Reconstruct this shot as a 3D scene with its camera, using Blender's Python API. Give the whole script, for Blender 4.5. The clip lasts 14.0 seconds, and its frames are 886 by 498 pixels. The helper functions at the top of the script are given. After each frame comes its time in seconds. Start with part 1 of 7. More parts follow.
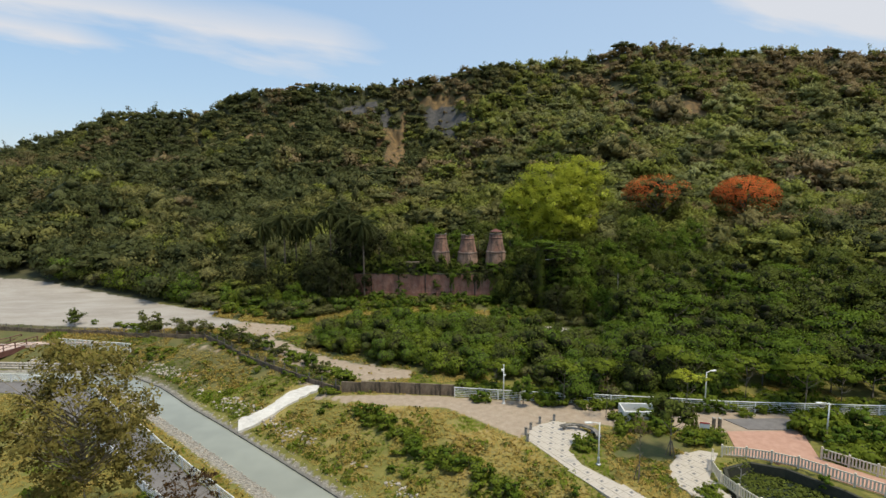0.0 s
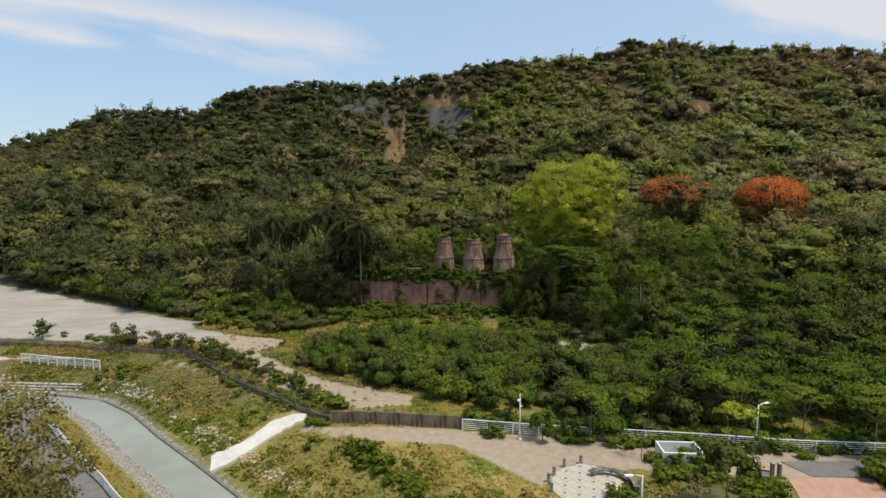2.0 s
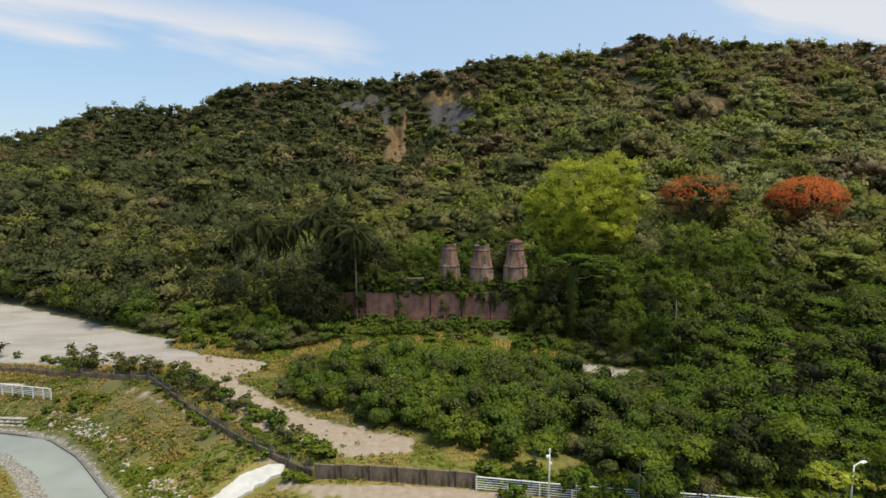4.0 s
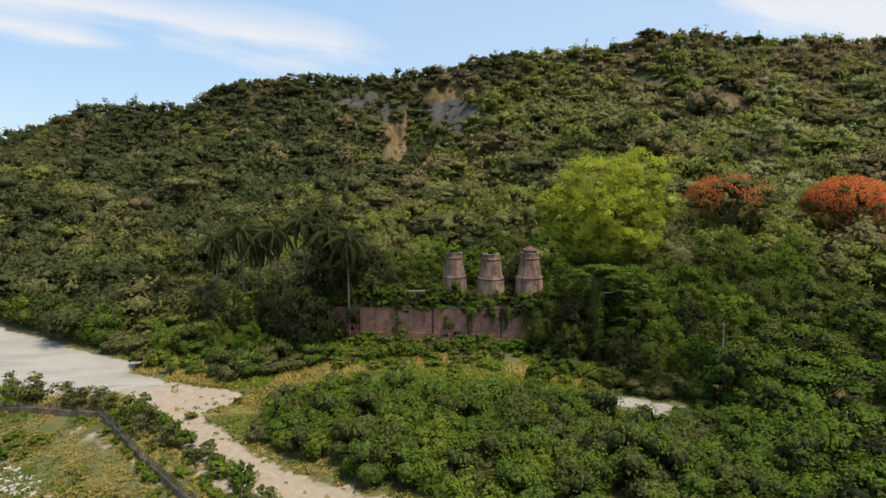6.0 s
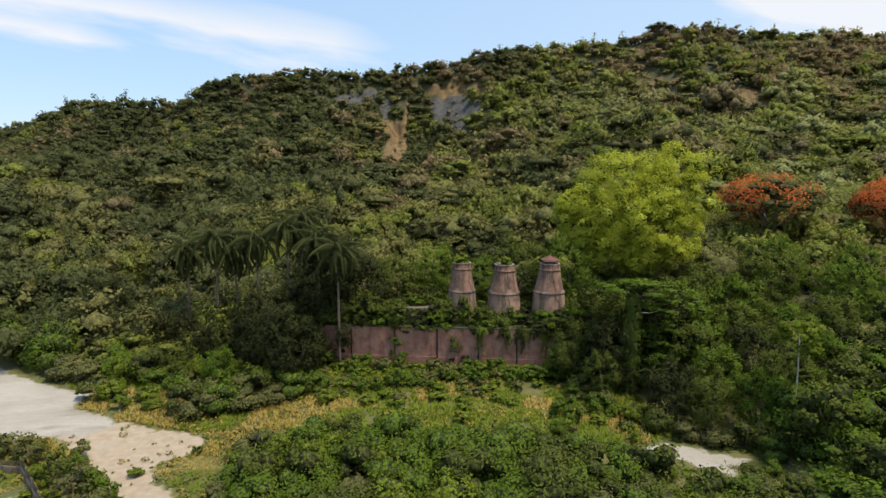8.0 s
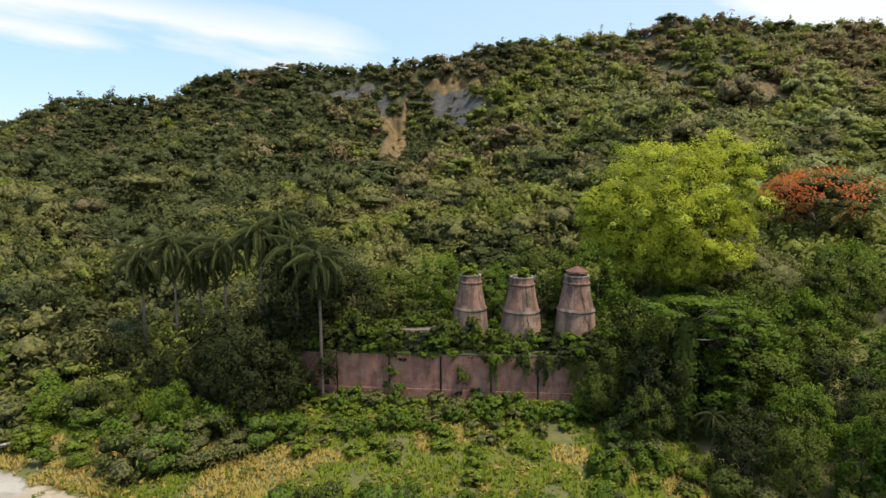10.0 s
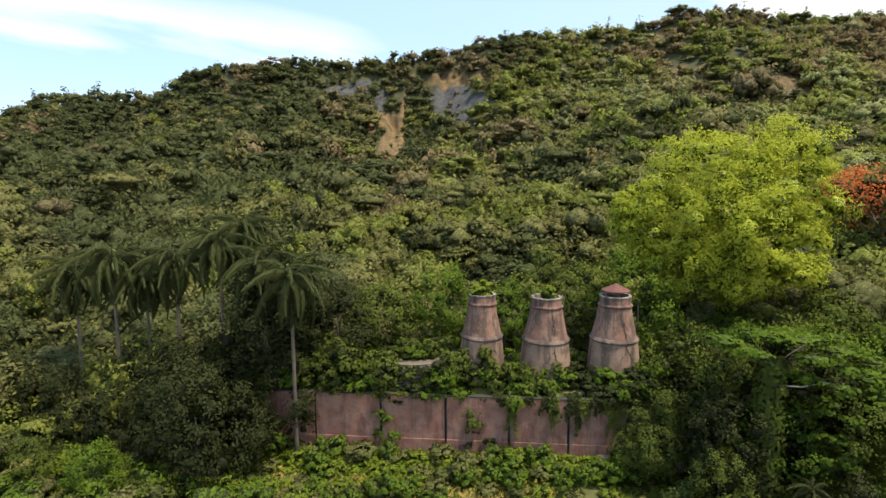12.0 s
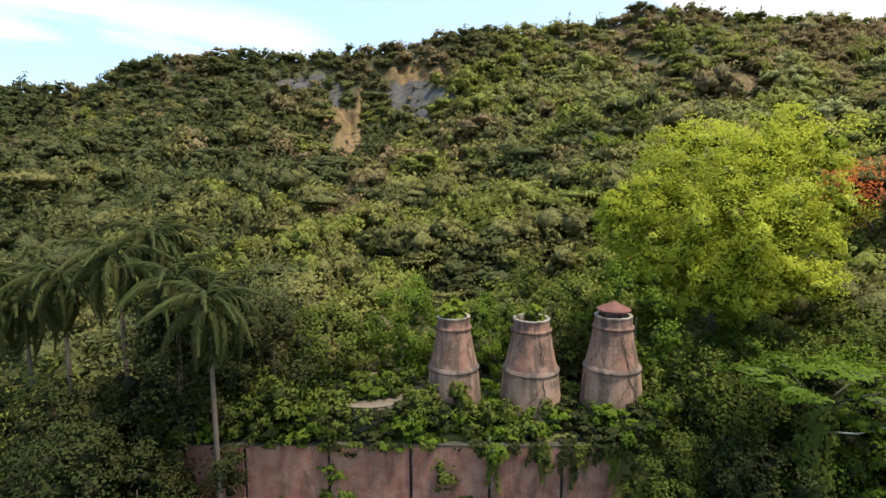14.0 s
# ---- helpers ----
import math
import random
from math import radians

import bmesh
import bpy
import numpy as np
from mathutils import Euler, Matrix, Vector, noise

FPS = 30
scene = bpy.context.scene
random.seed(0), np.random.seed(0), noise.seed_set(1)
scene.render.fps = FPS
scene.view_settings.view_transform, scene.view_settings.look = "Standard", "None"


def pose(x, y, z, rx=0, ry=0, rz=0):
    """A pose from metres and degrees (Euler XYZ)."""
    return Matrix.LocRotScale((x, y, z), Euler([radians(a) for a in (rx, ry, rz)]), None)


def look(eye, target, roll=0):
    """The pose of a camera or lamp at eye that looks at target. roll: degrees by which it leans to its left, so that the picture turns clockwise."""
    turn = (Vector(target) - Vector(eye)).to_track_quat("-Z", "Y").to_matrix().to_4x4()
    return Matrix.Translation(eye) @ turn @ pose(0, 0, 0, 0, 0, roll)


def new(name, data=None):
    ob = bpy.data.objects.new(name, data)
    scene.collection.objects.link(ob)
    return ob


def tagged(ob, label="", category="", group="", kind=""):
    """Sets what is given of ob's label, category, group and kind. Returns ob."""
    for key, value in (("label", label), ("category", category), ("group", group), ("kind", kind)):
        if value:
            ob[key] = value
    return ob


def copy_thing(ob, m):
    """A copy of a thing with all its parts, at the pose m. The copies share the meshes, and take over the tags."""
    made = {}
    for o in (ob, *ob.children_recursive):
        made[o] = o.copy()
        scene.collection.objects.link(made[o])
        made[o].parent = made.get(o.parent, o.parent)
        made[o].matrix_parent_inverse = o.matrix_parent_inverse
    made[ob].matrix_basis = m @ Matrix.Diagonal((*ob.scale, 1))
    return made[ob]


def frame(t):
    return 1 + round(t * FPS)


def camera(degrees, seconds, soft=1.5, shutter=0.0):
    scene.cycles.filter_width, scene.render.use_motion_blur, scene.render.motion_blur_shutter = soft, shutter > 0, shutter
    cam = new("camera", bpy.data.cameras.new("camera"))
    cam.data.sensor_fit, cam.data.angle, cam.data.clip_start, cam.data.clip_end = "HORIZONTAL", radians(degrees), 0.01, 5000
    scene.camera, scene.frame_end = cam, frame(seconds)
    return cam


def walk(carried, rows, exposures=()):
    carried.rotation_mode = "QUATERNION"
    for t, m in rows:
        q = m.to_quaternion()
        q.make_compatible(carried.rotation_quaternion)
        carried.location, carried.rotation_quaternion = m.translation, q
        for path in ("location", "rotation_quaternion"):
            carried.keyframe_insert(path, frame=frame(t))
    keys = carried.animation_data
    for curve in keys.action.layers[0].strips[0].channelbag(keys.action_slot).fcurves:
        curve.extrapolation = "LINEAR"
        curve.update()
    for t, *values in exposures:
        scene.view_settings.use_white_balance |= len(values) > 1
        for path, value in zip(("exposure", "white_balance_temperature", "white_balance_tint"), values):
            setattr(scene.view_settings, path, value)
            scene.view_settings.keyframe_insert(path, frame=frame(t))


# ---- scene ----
cam = camera(78.0, 14.0, soft=1.5)
PATH = [
    (0, (0.188, -3.203, 24.891), (0.271, -1.22, 24.643), -0.3),
    (0.5, (0.128, -1.401, 24.832), (0.21, 0.582, 24.585), -0.3),
    (1, (0.036, 0.728, 24.795), (0.119, 2.711, 24.549), -0.2),
    (1.5, (0.024, 3.06, 24.739), (0.105, 5.044, 24.493), -0.2),
    (2, (-0.012, 5.511, 24.698), (0.068, 7.494, 24.453), -0.1),
    (2.5, (-0.066, 8.112, 24.664), (0.014, 10.095, 24.42), -0.1),
    (3, (-0.134, 10.829, 24.646), (-0.055, 12.812, 24.401), -0.1),
    (5.5, (-0.374, 24.508, 24.677), (-0.299, 26.492, 24.434), -0.0),
    (6, (-0.358, 27.299, 24.636), (-0.284, 29.282, 24.392), -0.0),
    (6.5, (-0.492, 30.235, 24.609), (-0.417, 32.219, 24.365), 0.0),
    (7, (-0.492, 33.196, 24.518), (-0.42, 35.18, 24.275), 0.0),
    (7.5, (-0.634, 36.095, 24.513), (-0.561, 38.079, 24.269), 0.1),
    (8, (-0.685, 39.004, 24.473), (-0.611, 40.988, 24.229), 0.1),
    (10.5, (-0.692, 54.577, 23.779), (-0.619, 56.561, 23.537), -0.1),
    (11, (-0.749, 57.621, 23.682), (-0.676, 59.605, 23.44), -0.1),
    (11.5, (-0.761, 60.403, 23.665), (-0.687, 62.387, 23.424), -0.1),
    (12, (-0.788, 63.303, 23.654), (-0.711, 65.287, 23.412), -0.1),
    (12.5, (-0.798, 65.915, 23.68), (-0.704, 67.898, 23.438), -0.2),
    (13, (-0.719, 68.25, 23.672), (-0.6, 70.231, 23.429), -0.3),
    (13.5, (-0.702, 70.458, 23.615), (-0.536, 72.436, 23.369), -0.2),
    (14, (-0.606, 72.302, 23.55), (-0.382, 74.274, 23.303), -0.2),
]
walk(cam, [(t, look(eye, target, roll)) for t, eye, target, roll in PATH],
     [(0, -0.12), (3, -0.1), (6.5, 0.13), (8, 0.2), (11, 0.48), (14, 0.7)])

import functools

# ---------- world, sun, exposure ----------
scene.view_settings.exposure = 0.0
SUN_EL, SUN_AZ = radians(68), radians(118)   # azimuth clockwise from +y
wd = bpy.data.worlds.new("sky")
scene.world = wd
wd.use_nodes = True


def build_sky(nt):
    nt.nodes.clear()
    N, L = nt.nodes.new, nt.links.new
    out, bg = N("ShaderNodeOutputWorld"), N("ShaderNodeBackground")
    sky = N("ShaderNodeTexSky")
    sky.sky_type, sky.sun_disc = "NISHITA", False
    sky.sun_elevation, sky.sun_rotation = SUN_EL, SUN_AZ
    sky.air_density, sky.dust_density, sky.ozone_density = 1.3, 0.3, 1.4
    tc = N("ShaderNodeTexCoord")
    sep = N("ShaderNodeSeparateXYZ")
    L(tc.outputs["Generated"], sep.inputs[0])

    def m(op, a, b=None, c=None, clamp=False):
        n = N("ShaderNodeMath")
        n.operation, n.use_clamp = op, clamp
        for i, v in enumerate((a, b, c)):
            if v is None:
                continue
            if isinstance(v, (int, float)):
                n.inputs[i].default_value = v
            else:
                L(v, n.inputs[i])
        return n.outputs[0]

    den = m("MAXIMUM", m("ABSOLUTE", sep.outputs[1]), 0.08)
    az, el = m("DIVIDE", sep.outputs[0], den), m("DIVIDE", sep.outputs[2], den)
    comb = N("ShaderNodeCombineXYZ")
    L(m("MULTIPLY", m("ADD", az, m("MULTIPLY", el, 1.2)), 2.6), comb.inputs[0])
    L(m("MULTIPLY", m("ADD", el, m("MULTIPLY", az, 0.13)), 11.0), comb.inputs[1])
    noi = N("ShaderNodeTexNoise")
    noi.inputs["Scale"].default_value, noi.inputs["Detail"].default_value = 1.0, 9.0
    noi.inputs["Roughness"].default_value = 0.55
    L(comb.outputs[0], noi.inputs["Vector"])
    nz = m("SUBTRACT", noi.outputs["Fac"], 0.5)

    def streak(a, slope, half, gain, lo, hi):
        v = m("SUBTRACT", el, m("ADD", m("MULTIPLY", az, slope), a))
        v = m("ADD", v, m("MULTIPLY", nz, 0.12))
        b = m("SUBTRACT", 1.0, m("DIVIDE", m("ABSOLUTE", v), half), clamp=True)
        wl = m("MULTIPLY", m("SUBTRACT", az, lo), 5.0, clamp=True)
        wr = m("MULTIPLY", m("SUBTRACT", hi, az), 5.0, clamp=True)
        return m("MULTIPLY", m("MULTIPLY", m("MULTIPLY", b, wl), wr), gain)

    s = streak(0.212, -0.15, 0.085, 0.95, -3.0, 0.05)
    s = m("MAXIMUM", s, streak(0.13, -0.19, 0.055, 1.0, -3.0, -0.40))
    s = m("MAXIMUM", s, streak(0.345, -0.02, 0.16, 1.6, 0.44, 3.0))
    dens = m("ADD", m("MULTIPLY", noi.outputs["Fac"], 1.15), m("MULTIPLY", s, 0.62))
    dens = m("MULTIPLY", m("SUBTRACT", dens, 0.74), 2.3, clamp=True)
    hz = m("MULTIPLY", m("SUBTRACT", 1.0, m("MULTIPLY", el, 3.2), clamp=True), 0.16)
    dens = m("MAXIMUM", dens, hz)
    veil = m("ADD", 0.06, m("MULTIPLY", m("ADD", az, 0.5), 0.18))
    dens = m("MAXIMUM", dens, m("MINIMUM", m("MAXIMUM", veil, 0.0), 0.4))
    mix = N("ShaderNodeMix")
    mix.data_type = "RGBA"
    L(dens, mix.inputs["Factor"])
    blue = N("ShaderNodeMix")
    blue.data_type = "RGBA"
    blue.inputs["Factor"].default_value = 0.6
    L(sky.outputs[0], blue.inputs["A"])
    blue.inputs["B"].default_value = (2.6, 4.1, 6.1, 1)
    L(blue.outputs["Result"], mix.inputs["A"])
    mix.inputs["B"].default_value = (5.1, 5.3, 5.7, 1)
    L(mix.outputs["Result"], bg.inputs[0])
    bg.inputs[1].default_value = 0.15
    L(bg.outputs[0], out.inputs[0])


build_sky(wd.node_tree)
sun = new("sun", bpy.data.lights.new("sun", "SUN"))
sun.data.energy, sun.data.angle, sun.data.color = 4.2, radians(10), (1.0, 0.925, 0.73)
sun_from = Vector((math.sin(SUN_AZ) * math.cos(SUN_EL), math.cos(SUN_AZ) * math.cos(SUN_EL), math.sin(SUN_EL)))
sun.matrix_world = look(sun_from * 300, (0, 0, 0))


# ---------- materials ----------
class Nodes:
    """Small node builder for one material."""

    def __init__(self, name):
        self.m = bpy.data.materials.new(name)
        self.m.use_nodes = True
        self.t = self.m.node_tree
        self.b = self.t.nodes["Principled BSDF"]
        self.out = self.t.nodes["Material Output"]
        self.co = self.t.nodes.new("ShaderNodeTexCoord").outputs["Object"]

    def put(self, v, sock):
        if isinstance(v, (int, float)):
            sock.default_value = v
        elif isinstance(v, tuple):
            sock.default_value = (*v, 1) if len(v) == 3 and len(sock.default_value) == 4 else v
        else:
            self.t.links.new(v, sock)

    def noise(self, scale, detail=4, rough=0.55, stretch=None, co=None):
        n = self.t.nodes.new("ShaderNodeTexNoise")
        n.inputs["Scale"].default_value, n.inputs["Detail"].default_value = scale, detail
        n.inputs["Roughness"].default_value = rough
        c = co or self.co
        if stretch:
            mp = self.t.nodes.new("ShaderNodeMapping")
            mp.inputs["Scale"].default_value = stretch
            self.t.links.new(c, mp.inputs[0])
            c = mp.outputs[0]
        self.t.links.new(c, n.inputs["Vector"])
        return n.outputs["Fac"]

    def ramp(self, v, lo, hi):
        n = self.t.nodes.new("ShaderNodeMapRange")
        n.interpolation_type = "SMOOTHSTEP"
        self.put(v, n.inputs[0])
        n.inputs[1].default_value, n.inputs[2].default_value = lo, hi
        return n.outputs[0]

    def math(self, op, a, b):
        n = self.t.nodes.new("ShaderNodeMath")
        n.operation = op
        self.put(a, n.inputs[0])
        self.put(b, n.inputs[1])
        return n.outputs[0]

    def mix(self, f, a, b):
        n = self.t.nodes.new("ShaderNodeMix")
        n.data_type = "RGBA"
        self.put(f, n.inputs["Factor"])
        self.put(a, n.inputs["A"])
        self.put(b, n.inputs["B"])
        return n.outputs["Result"]

    def attr(self, name):
        n = self.t.nodes.new("ShaderNodeAttribute")
        n.attribute_name = name
        return n.outputs["Fac"]

    def rand(self):
        return self.t.nodes.new("ShaderNodeObjectInfo").outputs["Random"]

    def island(self):
        return self.t.nodes.new("ShaderNodeNewGeometry").outputs["Random Per Island"]

    def bump(self, h, strength=0.4, dist=0.05):
        n = self.t.nodes.new("ShaderNodeBump")
        n.inputs["Strength"].default_value, n.inputs["Distance"].default_value = strength, dist
        self.put(h, n.inputs["Height"])
        self.t.links.new(n.outputs[0], self.b.inputs["Normal"])

    def done(self, color, rough=0.8, metal=0.0):
        self.put(color, self.b.inputs["Base Color"])
        self.put(rough, self.b.inputs["Roughness"])
        self.put(metal, self.b.inputs["Metallic"])
        return self.m


def leafy(n, c, through_it, gloss=0.7):
    """Finish of foliage: dull, with some light passing through."""
    n.done(c, gloss)
    n.b.inputs["Specular IOR Level"].default_value = 0.06
    tr = n.t.nodes.new("ShaderNodeBsdfTranslucent")
    n.put(c, tr.inputs["Color"])
    mx = n.t.nodes.new("ShaderNodeMixShader")
    mx.inputs[0].default_value = through_it
    n.t.links.new(n.b.outputs[0], mx.inputs[1])
    n.t.links.new(tr.outputs[0], mx.inputs[2])
    n.t.links.new(mx.outputs[0], n.out.inputs[0])
    return n.m


MASS = {}


def leaf_mat(name, dark, mid, light, through_it=0.3, patch=0.02, grain=5.0):
    """Foliage: three greens mixed leaf by leaf and plant by plant; also the small-leaved mass inside the crown,
    darkened for the shade there.
    """
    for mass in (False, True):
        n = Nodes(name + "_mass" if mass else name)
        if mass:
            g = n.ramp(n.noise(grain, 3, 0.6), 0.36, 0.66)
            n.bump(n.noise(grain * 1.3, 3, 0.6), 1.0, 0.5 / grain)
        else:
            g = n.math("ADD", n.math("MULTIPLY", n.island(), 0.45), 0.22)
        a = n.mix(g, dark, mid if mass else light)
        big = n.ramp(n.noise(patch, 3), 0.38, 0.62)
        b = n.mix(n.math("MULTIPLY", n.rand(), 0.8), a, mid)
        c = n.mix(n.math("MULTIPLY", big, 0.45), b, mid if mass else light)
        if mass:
            c = n.mix(n.ramp(n.noise(grain * 0.7, 5, 0.7), 0.4, 0.6), c, (0.022, 0.018, 0.012))   # painted dark gaps: twigs and the shade between the leaves
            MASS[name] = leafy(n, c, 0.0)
        else:
            m_ = leafy(n, c, through_it)
    return m_


def hill_mat(mass=False):
    """Mixed scrub wood: fresh, dark, olive and dry crowns, each crown of one kind, leaves varying a little. mass: the
    crown's inside, with its shade mixed into the colours.
    """
    n = Nodes("hill_mass" if mass else "hill_foliage")
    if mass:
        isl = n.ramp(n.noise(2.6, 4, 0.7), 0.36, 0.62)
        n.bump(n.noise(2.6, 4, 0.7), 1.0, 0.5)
    else:
        isl = n.math("ADD", n.math("MULTIPLY", n.island(), 0.34), 0.30)
    fresh = n.mix(isl, (0.124, 0.144, 0.029), (0.255, 0.263, 0.054))
    olive = n.mix(isl, (0.124, 0.121, 0.041), (0.232, 0.212, 0.072))
    pale = n.mix(isl, (0.175, 0.185, 0.066), (0.300, 0.300, 0.112))
    dark = n.mix(isl, (0.052, 0.061, 0.023), (0.124, 0.133, 0.047))
    dry = n.mix(isl, (0.168, 0.121, 0.061), (0.287, 0.212, 0.108))
    k = n.attr("tint")
    c = n.mix(n.ramp(k, 0.22, 0.40), dark, olive)
    c = n.mix(n.ramp(k, 0.46, 0.62), c, fresh)
    c = n.mix(n.ramp(k, 0.80, 0.92), c, pale)
    c = n.mix(n.ramp(n.attr("dry_haze"), 0.45, 0.75), c, dry)
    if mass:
        c = n.mix(n.math("MULTIPLY", n.ramp(n.noise(1.9, 5, 0.7), 0.42, 0.62), 0.6), c, (0.035, 0.029, 0.018))   # brown-black blotches put inner shade and twigs into the colour
    return leafy(n, c, 0.0 if mass else 0.36)


def plain_mat(name, c1, c2, scale=3.0, rough=0.8, metal=0.0, bump=0.3, vary=0.0):
    n = Nodes(name)
    f = n.ramp(n.noise(scale, 6), 0.3, 0.7)
    g = n.ramp(n.noise(scale * 9, 3), 0.3, 0.75)
    c = n.mix(n.math("MULTIPLY", n.math("ADD", f, g), 0.5), c1, c2)
    if vary:
        c = n.mix(n.math("MULTIPLY", n.rand(), vary), c, c2)
    if bump:
        n.bump(n.noise(scale * 12, 4), bump, 0.02)
    return n.done(c, rough, metal)


M = {}
M["hill_leaf"] = hill_mat()
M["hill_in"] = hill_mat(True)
M["bush_leaf"] = leaf_mat("bush_foliage", (0.055, 0.092, 0.011), (0.095, 0.146, 0.016), (0.168, 0.230, 0.027), 0.38, grain=6.0)
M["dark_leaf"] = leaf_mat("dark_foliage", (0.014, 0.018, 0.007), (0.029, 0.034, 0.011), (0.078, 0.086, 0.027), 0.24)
M["mid_leaf"] = leaf_mat("mid_foliage", (0.044, 0.060, 0.012), (0.082, 0.100, 0.018), (0.160, 0.184, 0.034), 0.32)
M["lime_leaf"] = leaf_mat("lime_foliage", (0.235, 0.275, 0.024), (0.38, 0.41, 0.042), (0.52, 0.53, 0.070), 0.48, grain=4.0)
M["fern_leaf"] = leaf_mat("feathery_foliage", (0.095, 0.135, 0.013), (0.15, 0.192, 0.020), (0.24, 0.28, 0.036), 0.42)
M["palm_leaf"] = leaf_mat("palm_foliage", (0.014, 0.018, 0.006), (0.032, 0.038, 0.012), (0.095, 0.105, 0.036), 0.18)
M["red_leaf"] = leaf_mat("red_blossom", (0.43, 0.080, 0.022), (0.56, 0.130, 0.034), (0.64, 0.20, 0.060), 0.35)
M["brown_leaf"] = leaf_mat("dry_foliage", (0.07, 0.045, 0.025), (0.10, 0.075, 0.035), (0.15, 0.12, 0.05), 0.2)
M["olive_leaf"] = leaf_mat("olive_foliage", (0.075, 0.085, 0.024), (0.12, 0.118, 0.04), (0.20, 0.205, 0.06), 0.3)
M["sere_leaf"] = leaf_mat("sere_foliage", (0.115, 0.080, 0.026), (0.180, 0.142, 0.038), (0.270, 0.240, 0.062), 0.36)
M["red_brown_leaf"] = leaf_mat("reddish_foliage", (0.05, 0.025, 0.014), (0.075, 0.04, 0.02), (0.11, 0.07, 0.03), 0.2)
M["bark"] = plain_mat("bark", (0.09, 0.07, 0.05), (0.2, 0.17, 0.13), 4, 0.9)
M["dark_bark"] = plain_mat("dark_bark", (0.035, 0.029, 0.023), (0.085, 0.07, 0.055), 4, 0.9)
M["pale_bark"] = plain_mat("pale_bark", (0.28, 0.26, 0.22), (0.42, 0.39, 0.34), 3, 0.85)
M["palm_bark"] = plain_mat("palm_bark", (0.075, 0.056, 0.040), (0.185, 0.142, 0.102), 1.2, 0.9)
M["grass"] = leaf_mat("grass_blades", (0.235, 0.204, 0.036), (0.350, 0.266, 0.062), (0.49, 0.346, 0.116), 0.4, 0.12)

# ---------- the lie of the land ----------
rs = np.random.RandomState(7)
PERM = rs.permutation(512)
VALS = rs.rand(512)


def vnoise(x, y, s):
    """Smooth value noise from 0 to 1 for arrays, with cells of s metres."""
    x, y = np.asarray(x, float) / s, np.asarray(y, float) / s
    xi, yi = np.floor(x).astype(int), np.floor(y).astype(int)
    fx, fy = x - xi, y - yi
    fx, fy = fx * fx * (3 - 2 * fx), fy * fy * (3 - 2 * fy)

    def at(i, j):
        return VALS[PERM[(PERM[i % 512] + j) % 512]]

    top = at(xi, yi) * (1 - fx) + at(xi + 1, yi) * fx
    low = at(xi, yi + 1) * (1 - fx) + at(xi + 1, yi + 1) * fx
    return top * (1 - fy) + low * fy


def smooth(a, b, v):
    u = np.clip((np.asarray(v, float) - a) / (b - a), 0, 1)
    return u * u * (3 - 2 * u)


def poly_dist(pts, x, y):
    """Distance to an open line, and which side of it (+ to its left)."""
    best, side = np.full(np.shape(x), 1e9), np.zeros(np.shape(x))
    for (ax, ay), (bx, by) in zip(pts[:-1], pts[1:]):
        dx, dy = bx - ax, by - ay
        u = np.clip(((x - ax) * dx + (y - ay) * dy) / (dx * dx + dy * dy), 0, 1)
        d = np.hypot(x - ax - u * dx, y - ay - u * dy)
        s = np.sign(dx * (y - ay) - dy * (x - ax))
        side = np.where(d < best, s, side)
        best = np.minimum(d, best)
    return best, side


def inside(poly, x, y, soft=1.0):
    """1 well inside a closed polygon, 0 well outside, soft metres between."""
    ins = np.zeros(np.shape(x), bool)
    n = len(poly)
    for i in range(n):
        (ax, ay), (bx, by) = poly[i], poly[(i + 1) % n]
        if ay != by:
            ins ^= ((ay > y) != (by > y)) & (x < (bx - ax) * (y - ay) / (by - ay) + ax)
    d, _ = poly_dist(list(poly) + [poly[0]], x, y)
    return smooth(-soft, soft, np.where(ins, d, -d))


RIVER = [(-160, 78), (-62, 75.4), (-50, 74.4), (-42, 72.4), (-36.5, 68.3), (-30.2, 61.8), (-23.6, 55.6), (-14, 46.2), (-5.5, 37.7), (12, 20), (60, -28)]
WATER_Z = -3.0
RIDGE_X = [-420, -253, -223, -193, -129, -112, -81, -39, 4, 34, 76, 105, 120, 149, 192, 300, 420]
RIDGE_Z = [28, 50, 55, 63, 65.5, 73, 78, 76.5, 84, 88, 92, 95.5, 99, 98, 96, 91, 78]


def wall_y(x):
    return 107.4 - 0.13 * x


POND = [(25.3, 33), (25.0, 37), (26.3, 40.3), (29, 41.2), (31.5, 40), (34, 36.5), (36.5, 31), (34, 26), (28, 27)]


def hill(x, y):
    ridge_y = 335 + 0.25 * np.maximum(0, -x - 100) - 0.08 * np.maximum(0, x)
    ridge_z = np.interp(x, RIDGE_X, RIDGE_Z)
    k = smooth(0, 80, x)
    y0 = 112 - 26 * smooth(18, 48, x)
    foot = 0.8 + 1.4 * k
    u = (y - y0) / (ridge_y - y0)
    a = 0.5 + 0.15 * k
    uc = np.clip(u, 0, 1)
    s = a * uc + (1 - a) * uc ** (7 - k)
    z = foot * smooth(-0.12, 0.0, u) + (ridge_z - foot) * s
    over = np.maximum(0, y - ridge_y)
    z = z - 0.5 * over * smooth(0, 30, over)
    relief = (vnoise(x, y * 0.45, 34) - 0.5) * 13 + (vnoise(x + 90, y * 0.6, 15) - 0.5) * 5
    return np.maximum(z + relief * smooth(0.1, 0.35, u) * (1 - 0.65 * smooth(0.85, 1.0, u)), -8)


